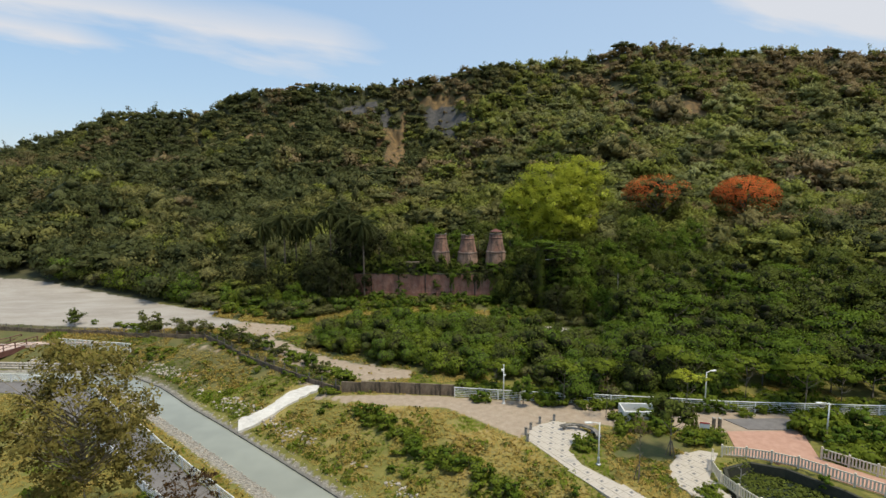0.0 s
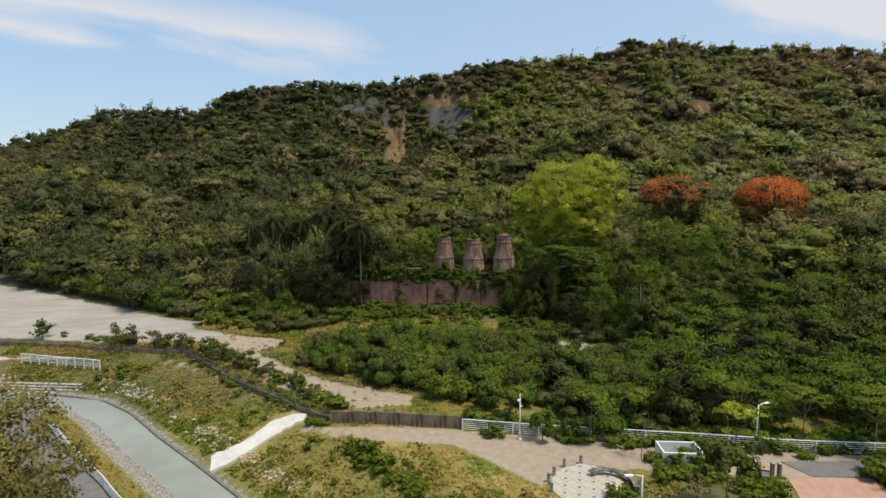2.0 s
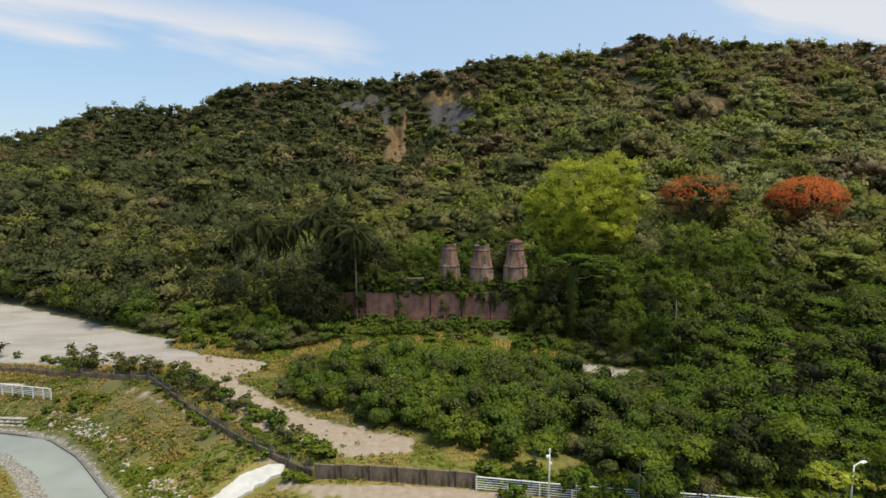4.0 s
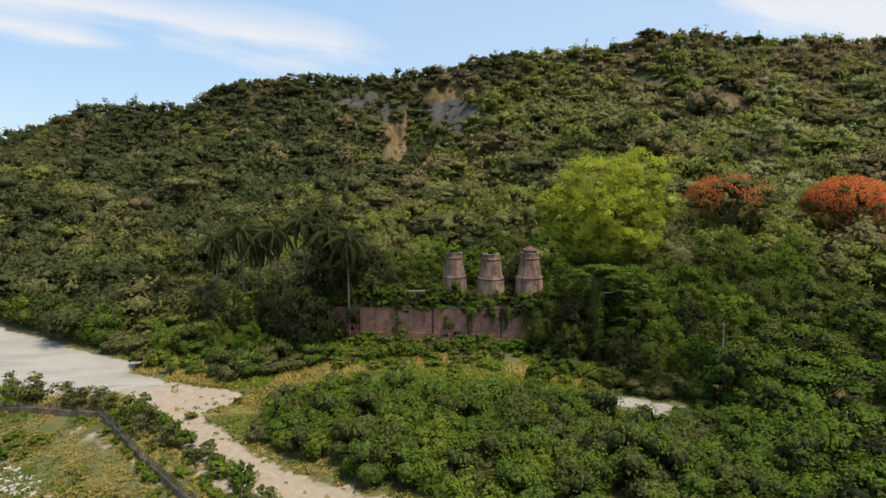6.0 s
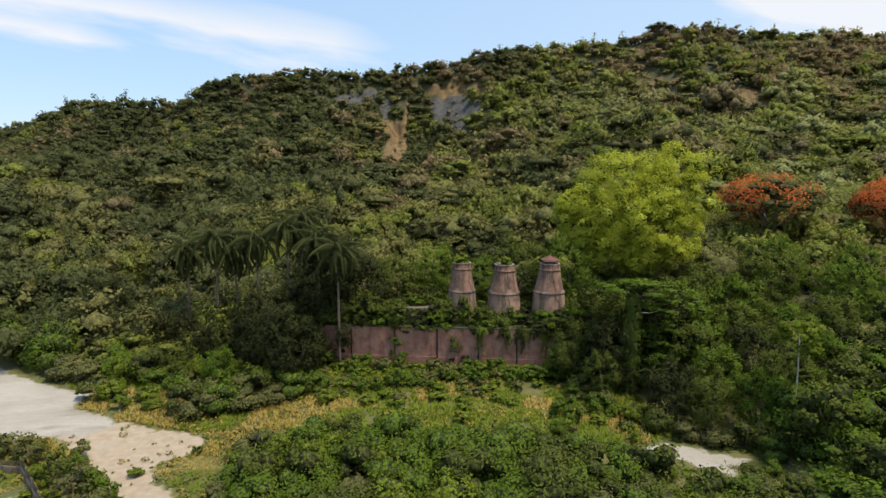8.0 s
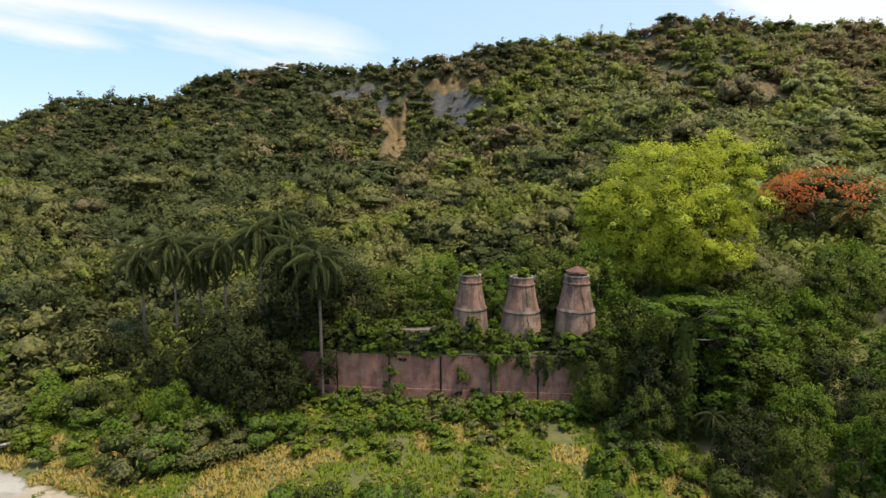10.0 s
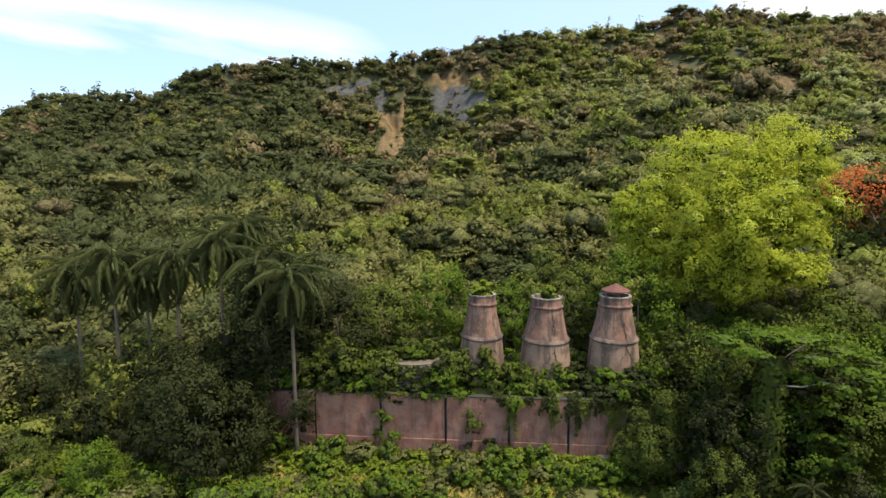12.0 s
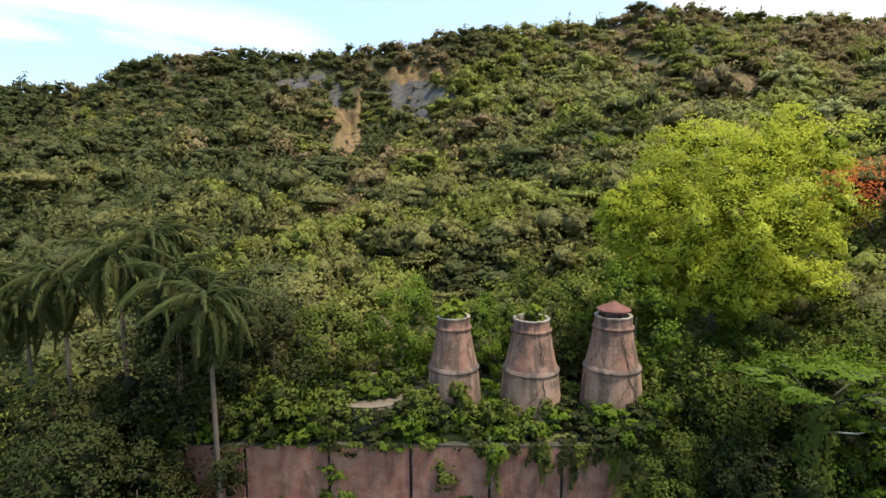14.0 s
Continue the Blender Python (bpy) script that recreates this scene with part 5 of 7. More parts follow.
# ---------- royal palms ----------
def frond_mesh(seed, ln):
    r = random.Random(seed)
    b = Build()
    pts = []
    for i in range(13):
        u = i / 12
        pts.append(Vector((ln * (1.0 * u - 0.2 * u ** 2.5), 0.03 * ln * math.sin(3 * u + seed), ln * (0.40 * u - 1.02 * u ** 2.2))))
    b.tube(pts, [0.045 * (1 - 0.85 * i / 12) + 0.007 for i in range(13)], 5, 0)
    V, F = [], []
    for i in range(72):
        u = 0.16 + 0.84 * i / 71
        k = min(int(u * 12), 11)
        p = pts[k].lerp(pts[k + 1], u * 12 - k)
        tn = (pts[k + 1] - pts[k]).normalized()
        w = 0.8 * math.sin(math.pi * min(1, 0.2 + u * 0.76)) ** 0.6 + 0.12
        for sd in (-1, 1):
            d = (Vector((0, sd, 0)) * r.uniform(0.15, 0.6) + tn * r.uniform(0.3, 0.8) + Vector((0, 0, r.uniform(-1.0, -0.15)))).normalized()
            a = tn * r.uniform(0.035, 0.055)
            q = p + d * w * 0.5
            e = q + (d * 0.2 + Vector((0, 0, -0.95))).normalized() * w * r.uniform(0.5, 0.8)
            n = len(V)
            V += [p - a, p + a, q + a * 1.3, q - a * 1.3, e]
            F += [(n, n + 1, n + 2, n + 3), (n + 3, n + 2, n + 4, n + 4)]
    V = np.array([v[:] for v in V])
    q4 = np.array([f for f in F if f[2] != f[3]])
    t3 = np.array([f[:3] for f in F if f[2] == f[3]])
    b.add(V, [q4, t3], 0)
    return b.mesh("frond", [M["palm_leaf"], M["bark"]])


FRONDS = [frond_mesh(1, 4.1), frond_mesh(2, 3.7), frond_mesh(3, 3.2), frond_mesh(4, 3.9)]
M["crownshaft"] = plain_mat("green_crownshaft", (0.10, 0.13, 0.045), (0.16, 0.19, 0.07), 2, 0.6, bump=0)


def palm(x, y, zc, seed, label="tall royal palm with drooping fronds beside the ruin"):
    z = float(land(np.array([x]), np.array([y]))[0])
    r = random.Random(seed)
    h = zc - z
    t = thing("royal_palm", (x, y, z), label, "palm", "royal palms")
    lean = r.uniform(-0.25, 0.25)
    tr = Build().tube([(lean * (1 - u) ** 2, 0, h * u * 0.9 - (0.3 if u == 0 else 0)) for u in np.linspace(0, 1, 9)], [0.22, 0.17, 0.155, 0.16, 0.165, 0.16, 0.145, 0.13, 0.12], 10)
    part("trunk", tr.mesh("trunk", M["palm_bark"], True), t)
    cs = Build().tube([(0, 0, h * 0.9 - 0.05), (0, 0, h * 0.9 + 0.4), (0, 0, h + 0.1)], [0.14, 0.17, 0.09], 10)
    part("crownshaft", cs.mesh("crownshaft", M["crownshaft"], True), t, "smooth green crownshaft")
    n = 26
    for i in range(n):
        up = i / n
        part("frond", FRONDS[i % 4], t, m=pose(0, 0, h - 0.1 + 0.15 * up, r.uniform(-14, 14), 64 - 122 * up + r.uniform(-10, 10), i * 137.5 + r.uniform(-12, 12)))
    sp = Build().tube([(0, 0, h), (0.05, 0, h + 1.3), (0.12, 0.05, h + 2.3)], [0.05, 0.035, 0.01], 6)
    part("spear_leaf", sp.mesh("spear_leaf", M["palm_leaf"], True), t, "upright unopened spear leaf")
    return t


for i, (x, y, zc) in enumerate([(-11.3, 106.9, 16.0), (-14.2, 109.6, 16.9), (-18.6, 111.8, 18.3), (-17.2, 114.4, 19.4), (-23.0, 113.0, 16.6), (-26.4, 114.3, 14.9), (-28.4, 112.7, 16.7), (-33.2, 115.0, 15.2)]):
    palm(x, y, zc, 10 + i)
for i, (x, y, zc) in enumerate([(27.4, 93.2, 6.5), (24.2, 95.4, 8.0)]):
    palm(x, y, zc, 30 + i, "low young palm at the dark wood's edge").scale = (0.45, 0.45, 0.45)

# ---------- river works ----------
M["asphalt"] = plain_mat("worn_asphalt", (0.12, 0.108, 0.103), (0.20, 0.182, 0.172), 1.2, 0.9)
M["pale_concrete"] = plain_mat("pale_concrete", (0.50, 0.46, 0.41), (0.70, 0.66, 0.60), 0.9, 0.9)
M["kerb"] = plain_mat("kerb_concrete", (0.10, 0.09, 0.075), (0.24, 0.22, 0.19), 1.4, 0.9)
M["white_paint"] = plain_mat("white_painted_steel", (0.62, 0.61, 0.58), (0.76, 0.75, 0.72), 2.5, 0.5, bump=0)
M["cream_paint"] = plain_mat("cream_painted_concrete", (0.52, 0.455, 0.345), (0.68, 0.61, 0.48), 2.0, 0.7)
M["grey_steel"] = plain_mat("galvanised_steel", (0.38, 0.40, 0.42), (0.52, 0.54, 0.56), 3, 0.45, 0.4, 0)
M["tile_pale"] = plain_mat("pale_paving_tile", (0.40, 0.345, 0.28), (0.50, 0.44, 0.37), 2.5, 0.85, vary=0.4)
M["tile_dark"] = plain_mat("dark_paving_inset", (0.14, 0.135, 0.13), (0.20, 0.19, 0.18), 3, 0.85)
M["brick_paving"] = plain_mat("terracotta_paving", (0.36, 0.19, 0.13), (0.50, 0.30, 0.22), 1.6, 0.85)
M["pink_paving"] = plain_mat("pink_paving", (0.46, 0.33, 0.27), (0.60, 0.46, 0.39), 1.0, 0.85)
M["bridge_red"] = plain_mat("red_brown_paint", (0.09, 0.035, 0.028), (0.15, 0.065, 0.05), 1.5, 0.6)
M["wood"] = plain_mat("grey_wood", (0.11, 0.085, 0.06), (0.2, 0.16, 0.12), 3, 0.85)
M["red_paint"] = plain_mat("red_paint", (0.42, 0.04, 0.035), (0.5, 0.07, 0.06), 3, 0.5, bump=0)
M["lamp_glass"] = plain_mat("lamp_glass", (0.75, 0.75, 0.73), (0.85, 0.85, 0.83), 2, 0.25, bump=0)


def lz(x, y):
    return float(land(np.array([float(x)]), np.array([float(y)]))[0])


def resample(pts, step):
    out, carry = [], 0.0
    for (ax, ay), (bx, by) in zip(pts[:-1], pts[1:]):
        ln = math.hypot(bx - ax, by - ay)
        d = carry
        while d < ln:
            out.append((ax + (bx - ax) * d / ln, ay + (by - ay) * d / ln))
            d += step
        carry = d - ln
    out.append(pts[-1])
    return out


def offset_line(pts, off):
    """The line moved sideways: + to its left."""
    out = []
    for i, p in enumerate(pts):
        a, b = pts[max(i - 1, 0)], pts[min(i + 1, len(pts) - 1)]
        dx, dy = b[0] - a[0], b[1] - a[1]
        ln = math.hypot(dx, dy)
        out.append((p[0] - dy / ln * off, p[1] + dx / ln * off))
    return out


def draped(name, pts, half, lift, thick, mat_, label, cat, step=1.0, cross=5, rough=0.0, kind="structure"):
    """A strip that follows the ground, with thickness. half may be a list along the line."""
    line = resample(pts, step)
    n = len(line)
    hw = np.interp(np.linspace(0, 1, n), np.linspace(0, 1, len(half)), half) if isinstance(half, list) else np.full(n, half)
    r = np.random.RandomState(2)
    V = []
    for i, p in enumerate(line):
        a, b = line[max(i - 1, 0)], line[min(i + 1, n - 1)]
        dx, dy = b[0] - a[0], b[1] - a[1]
        ln = math.hypot(dx, dy) or 1
        wl = hw[i] * (1 + rough * (r.rand() - 0.5))
        wr = hw[i] * (1 + rough * (r.rand() - 0.5))
        for k in range(cross):
            u = -wr + (wl + wr) * k / (cross - 1)
            V.append((p[0] - dy / ln * u, p[1] + dx / ln * u))
    V = np.array(V)
    z = land(V[:, 0], V[:, 1])
    z = z.reshape(n, cross)
    z = (0.5 * z + 0.5 * z.mean(1, keepdims=True)) + lift
    if rough:
        z = z + (r.rand(n, cross) - 0.5) * rough * 0.25
    top = np.concatenate([V, z.reshape(-1, 1)], 1)
    low = top - (0, 0, thick)
    i = np.arange(n * cross).reshape(n, cross)
    F = np.stack([i[:-1, :-1], i[1:, :-1], i[1:, 1:], i[:-1, 1:]], -1).reshape(-1, 4)[:, ::-1]
    m0 = n * cross
    S = []
    for e in (0, cross - 1):
        S.append(np.stack([i[:-1, e], i[1:, e], i[1:, e] + m0, i[:-1, e] + m0], 1))
    for e in (0, n - 1):
        S.append(np.stack([i[e, :-1], i[e, 1:], i[e, 1:] + m0, i[e, :-1] + m0], 1))
    me = np_mesh(name, np.concatenate([top, low]), [F, np.concatenate(S)], [mat_], False)
    return tagged(new(name, me), label, cat, kind=kind)


RIV = [p for p in RIVER if -70 < p[0] < 13]
draped("kerb", offset_line(resample(RIV[1:], 3), 2.2), 0.12, 0.16, 0.6, M["kerb"], "dark wet concrete kerb along the canal", "kerb", 1.2, 3)
WALKWAY = offset_line(resample([(-75, 76), *RIV], 3), -8.2)
draped("riverside_path", WALKWAY, 1.75, 0.08, 0.3, M["asphalt"], "worn grey asphalt path beside the canal", "path", 1.0, 4)
CHUTE = [(-12.5, 62.0), (-13.6, 62.0), (-15.4, 61.0), (-16.6, 59.4), (-18.2, 58.0), (-19.4, 57.3), (-20.7, 56.9)]
draped("chute", CHUTE, [0.7, 1.15, 1.3, 1.05, 1.0, 1.25, 1.5], 0.22, 0.5, M["pale_concrete"], "rough pale concrete chute curving down the grassy bank", "chute", 0.4, 6, 0.3)


def railing(name, pts, label, group, height=1.1, rails=6, bay=2.4, mat_="white_paint", post=0.055, lift=0.0, rail_r=0.032, top_r=0.05, even=False):
    """Posts with horizontal rails between them, bay by bay."""
    line = resample(pts, bay)
    x0, y0 = line[0]
    t = thing(name, (x0, y0, lz(x0, y0) + lift), label, "railing", group)
    base = lz(x0, y0) + lift
    pm = Build().box((0, 0, height / 2 - 0.15), (post * 2, post * 2, height + 0.3), 0, 0.01).mesh("post", M[mat_])
    spots = [(x - x0, y - y0, lz(x, y) + lift - base) for x, y in line]
    if even:   # one straight slope from end to end
        spots = [(x, y, spots[-1][2] * i / (len(spots) - 1)) for i, (x, y, z) in enumerate(spots)]
    for q in spots[:-1]:
        part("post", pm, t, m=pose(*q))
    for k in range(rails):
        hh = height * (0.14 + 0.86 * k / (rails - 1))
        rr = top_r if k == rails - 1 else rail_r
        part("rail", Build().tube([(x, y, z + hh) for x, y, z in spots], [rr] * len(spots), 6).mesh("rail", M[mat_]), t)
    bx, by = line[-1]
    part("post", pm, t, m=pose(*spots[-1]))
    return t


railing("railing", offset_line(resample([(-75, 76), *RIV], 3), -6.3), "white metal railing between path and canal", "white railings")
railing("railing", [p for p in offset_line(resample([(-75, 76), *RIV], 3), -10.1) if p[0] > -34], "pale metal railing on the path's far side", "white railings")
railing("railing", [(-57.7, 84.3), (-45.0, 81.3)], "white metal railing on the upper bank", "white railings", rails=5, bay=1.5, lift=0.35, even=True, post=0.07, rail_r=0.04, top_r=0.07)
FENCE = [(4.0, 57.5), (12, 55.8), (25.8, 53.4), (34, 51.7), (49, 49.8), (78, 46.6)]
railing("railing", FENCE, "long white metal railing along the park's edge", "white railings", height=1.15, rails=6, bay=2.5, rail_r=0.03, top_r=0.055)


M["wall_dark"] = stucco("mouldy_concrete", (0.150, 0.105, 0.068), (0.24, 0.182, 0.125), (0.05, 0.037, 0.025), 1.2)


M["rust_wire"] = plain_mat("rusty_wire", (0.07, 0.05, 0.036), (0.15, 0.115, 0.085), 3, 0.8, 0.3, 0)


def boundary_wall(pts, label, height, posts=True, base_h=0.7):
    """Low concrete panels, with a wire-mesh fence on posts above them where posts is true."""
    line = resample(pts, 2.4)
    x0, y0 = line[0]
    base = lz(x0, y0)
    t = thing("boundary_wall", (x0, y0, base), label, "wall", "boundary walls")
    r = random.Random(len(line))
    for (ax, ay), (bx, by) in zip(line[:-1], line[1:]):
        ln, rz = math.hypot(bx - ax, by - ay), math.atan2(by - ay, bx - ax)
        if ln < 0.3:
            continue
        cx, cy = (ax + bx) / 2, (ay + by) / 2
        z = min(lz(ax, ay), lz(bx, by)) - base
        ph = base_h if posts else height
        b = Build().box((0, 0, ph / 2 - 0.2), (ln - 0.02, 0.18, ph + 0.4), 0, 0.02)
        part("panel", b.mesh("panel", M["wall_dark"]), t, m=pose(cx - x0, cy - y0, z, 0, 0, math.degrees(rz)))
        if posts:
            b = Build().box((0, 0, height / 2 - 0.1), (0.1, 0.12, height + 0.3), 0, 0.012)
            part("post", b.mesh("wall_post", M["dark_concrete"]), t, m=pose(ax - x0, ay - y0, z, 0, r.uniform(-3, 3), math.degrees(rz)))
            b = Build()
            for k in range(7):
                h = ph + (height - ph) * k / 6
                b.tube([(-ln / 2, 0, h), (0, 0.02, h - 0.03), (ln / 2, 0, h)], [0.014] * 3, 4, caps=False)
            for k in range(12):
                u = -ln / 2 + ln * (k + 0.5) / 12
                b.tube([(u, 0.01, ph - 0.05), (u, 0.01, height)], [0.011] * 2, 4, caps=False)
            part("wire_mesh", b.mesh("wire_mesh", M["rust_wire"]), t, "rusty wire mesh", m=pose(cx - x0, cy - y0, z, 0, 0, math.degrees(rz)))
    return t


boundary_wall([(-34.6, 83.9), (-28.4, 77.4), (-23.8, 73.0), (-18.8, 67.7), (-9.6, 60.4)], "rusty wire-mesh fence on a low stained concrete wall", 1.45)
boundary_wall([(-9.4, 60.1), (4.0, 57.8)], "low moss-stained concrete wall beside the yard", 1.35, False)
boundary_wall([(-34.6, 83.9), (-42, 85.4), (-51, 87.2), (-69, 90.0), (-95, 95.5)], "rusty wire-mesh fence with weeds beside the pale lot", 1.2)


def bridge():
    p0, p1 = Vector((-62.3, 86.2, 0)), Vector((-69.5, 66.5, 0))
    d = (p1 - p0).normalized()
    side = Vector((d.y, -d.x, 0))
    t = thing("footbridge", (p0.x, p0.y, -0.95), "red-brown painted footbridge over the canal", "bridge")
    rz = math.atan2(d.y, d.x)
    ln = (p1 - p0).length
    mid = (p1 - p0) / 2 + side * 1.8
    part("deck", Build().box((mid.x, mid.y, -0.12), (ln, 3.6, 0.25), rz, 0.02).mesh("deck", M["pink_paving"]), t)
    for s in (0.0, 3.6):
        c = (p1 - p0) / 2 + side * s
        part("girder", Build().box((c.x, c.y, -0.35), (ln, 0.2, 0.9), rz, 0.03).mesh("girder", M["bridge_red"]), t)
        part("handrail", Build().box((c.x, c.y, 1.05), (ln, 0.12, 0.12), rz, 0.02).mesh("handrail", M["bridge_red"]), t)
        part("lower_rail", Build().box((c.x, c.y, 0.55), (ln, 0.08, 0.08), rz).mesh("lower_rail", M["bridge_red"]), t)
        pm = Build().box((0, 0, 0.55), (0.12, 0.12, 1.1), rz).mesh("bridge_post", M["bridge_red"])
        n = 12
        for i in range(n + 1):
            q = (p1 - p0) * i / n + side * s
            part("post", pm, t, m=pose(q.x, q.y, 0))
    for e in (0, 1):
        q = p0 * (1 - e) + p1 * e - p0 + side * 1.8
        part("abutment", Build().box((q.x, q.y, -1.6), (1.2, 4.6, 3.0), rz, 0.04).mesh("abutment", M["concrete"]), t)
    return t


bridge()


def slab(name, poly, z, thick, mat_, label, cat):
    bm = bmesh.new()
    vs = [bm.verts.new((x, y, z)) for x, y in poly]
    f = bm.faces.new(vs)
    f.normal_update()
    if f.normal.z < 0:
        f.normal_flip()
    g = bmesh.ops.extrude_face_region(bm, geom=[f])
    bmesh.ops.translate(bm, verts=[v for v in g["geom"] if isinstance(v, bmesh.types.BMVert)], vec=(0, 0, -thick))
    bmesh.ops.recalc_face_normals(bm, faces=bm.faces)
    me = bpy.data.meshes.new(name)
    bm.to_mesh(me)
    bm.free()
    me.materials.append(mat_)
    return tagged(new(name, me), label, cat, kind="structure")


slab("pavement", [(-63, 84.2), (-57.6, 85.2), (-51.5, 84.6), (-50.2, 85.4), (-51.5, 86.4), (-55, 87.2), (-62, 88.3), (-80, 91), (-80, 86)], -0.78, 0.6, M["pink_paving"], "pink paved path leading to the footbridge", "pavement")
slab("brick_plaza", [(29.2, 43.6), (30.4, 47.2), (37.8, 46.9), (36.4, 43.4), (35.6, 41.4), (38.5, 38.0), (46, 29), (43, 27), (36.9, 35.5), (34.3, 38.3), (33.3, 39.9), (30.1, 41.9), (27.6, 42.6)], 0.07, 0.4, M["brick_paving"], "terracotta paved plaza beside the pond", "pavement")
slab("asphalt_patch", [(31.6, 50.0), (32.8, 47.5), (37.6, 47.1), (40.5, 48.6), (38, 49.8)], 0.06, 0.3, M["asphalt"], "grey asphalt patch at the park's edge", "pavement")
slab("pond_water", [(24, 24), (38, 24), (38, 42), (24, 42)], -0.85, 0.05, M["pond_water"], "dark still pond water", "water")


def pond_edge():
    """A low concrete wall round the pond, and mats of water plants on it."""
    ring = [*POND, POND[0]]
    t = thing("pond_wall", (30, 35, -1.3), "dark mossy concrete wall round the pond", "wall", kind="structure")
    for (ax, ay), (bx, by) in zip(ring[:-1], ring[1:]):
        ln, an = math.hypot(bx - ax, by - ay), math.atan2(by - ay, bx - ax)
        b = Build().box(((ax + bx) / 2 - 30, (ay + by) / 2 - 35, 0.55), (ln + 0.15, 0.3, 1.7), an, 0.03)
        part("wall_segment", b.mesh("wall_segment", M["moss"]), t)
    r = np.random.RandomState(8)
    n = 9000
    x, y = r.uniform(25, 37, n), r.uniform(27, 41, n)
    ok = (inside(POND, x, y, 0.3) > 0.95) & (vnoise(x, y, 2.6) > 0.46 - 0.4 * smooth(35, 38.5, y))
    P = np.stack([x[ok], y[ok], -0.82 + 0.22 * r.rand(ok.sum()) ** 2], 1)
    Nn = unit(r.normal(size=P.shape) * 0.5 + (0, 0, 1))
    V, F = leaves_at(r, P, Nn, 0.15, 0.6)
    tagged(new("water_plants", np_mesh("water_plants", V, [F], [M["mid_leaf"]], True, normals=np.repeat(unit(Nn + (0, 0, 1)), 4, axis=0))), "mats of green floating water plants on the pond", "water plants", kind="stuff")


pond_edge()


def gabions():
    t = thing("stone_revetment", (-45.2, 76.4, WATER_Z), "stacked pale stone revetment along the canal bank", "revetment")
    r = random.Random(4)
    stones = [Build().box((0, 0, 0), (0.52 + 0.12 * k, 0.5, 0.22), 0, 0.07).mesh("stone_block", M["pale_stone"]) for k in range(3)]
    for row in range(4):
        s = 0.0 + 0.5 * (row % 2)
        while s < 26:
            x = -s
            y = 0.25 + 0.11 * s + row * 0.32
            part("stone_block", stones[r.randrange(3)], t, m=pose(x, y, 0.1 + row * 0.26, r.uniform(-4, 4), r.uniform(-3, 3), -6 + r.uniform(-5, 5)))
            s += 0.66 + r.uniform(0, 0.14)
    return t


M["pale_stone"] = plain_mat("pale_stone", (0.22, 0.19, 0.155), (0.44, 0.40, 0.345), 1.5, 0.9, vary=0.6)
gabions()


def stones_on(name, label, pick, count, lo, hi, seed, mat_):
    """Loose stones lying on the ground where pick(d, side, x, y) is true."""
    r = np.random.RandomState(seed)
    b = Build()
    iv, jf = ico()
    x, y = r.uniform(-60, 14, 40000), r.uniform(20, 85, 40000)
    d, s = poly_dist(RIVER, x, y)
    ok = np.nonzero(pick(d, s, x, y))[0][:count]
    z = land(x[ok], y[ok])
    for k, zz in zip(ok, z):
        sz = lo + (hi - lo) * r.rand() ** 2
        P = iv * np.array([sz, sz * r.uniform(0.6, 1), sz * r.uniform(0.45, 0.75)]) * (0.75 + 0.5 * r.rand(len(iv), 1))
        an = r.rand() * 6.28
        R = np.array([[math.cos(an), -math.sin(an), 0], [math.sin(an), math.cos(an), 0], [0, 0, 1]])
        b.add(P @ R.T + (x[k], y[k], zz + sz * 0.15), [jf])
    return tagged(new(name, b.mesh(name, mat_)), label, "stones", kind="stuff")


def isle_mat(name, a, c):
    n = Nodes(name)
    f = n.math("ADD", n.math("MULTIPLY", n.island(), 0.7), n.math("MULTIPLY", n.noise(5, 4), 0.4))
    n.bump(n.noise(14, 3), 0.4, 0.03)
    return n.done(n.mix(f, a, c), 0.9)


M["riprap"] = isle_mat("riprap_stone", (0.22, 0.185, 0.145), (0.49, 0.43, 0.355))
stones_on("riprap", "pale loose riprap stones on the grassy bank", lambda d, s, x, y: (s > 0) & (d > 3.9) & (d < 6.2) & (vnoise(x, y, 4.5) + 0.35 * (vnoise(x, y, 1.2) - 0.5) > 0.40), 1200, 0.08, 0.27, 1, M["riprap"])
stones_on("gravel_bank", "pale pebbles along the canal's edge", lambda d, s, x, y: (s < 0) & (d > 1.5) & (d < 3.8), 1500, 0.05, 0.15, 2, M["riprap"])
stones_on("bank_pebbles", "grey pebbles on the canal's apron", lambda d, s, x, y: (s > 0) & (d > 2.5) & (d < 3.5), 420, 0.05, 0.13, 3, M["riprap"])

# ---------- the park ----------
PLAZA = [(10.3, 46.6), (10.9, 48.4), (12.2, 49.8), (14.2, 50.4), (16.2, 49.0), (16.6, 47.4), (15.9, 46.4), (14.4, 45.6), (13.7, 44.2), (14.2, 41.6), (15.9, 39.1), (17.7, 36.4), (22, 29.5), (19.2, 28.6), (15.0, 36.4), (13.4, 39.6), (12.2, 42.5)]
ROUND = [(21.1, 39.3), (21.8, 41.1), (23.4, 42.8), (25.8, 43.6), (27.2, 43.0), (25.6, 41.0), (24.1, 38.7), (24.5, 35.5), (26, 30), (22.6, 29.6), (21.6, 35.5)]


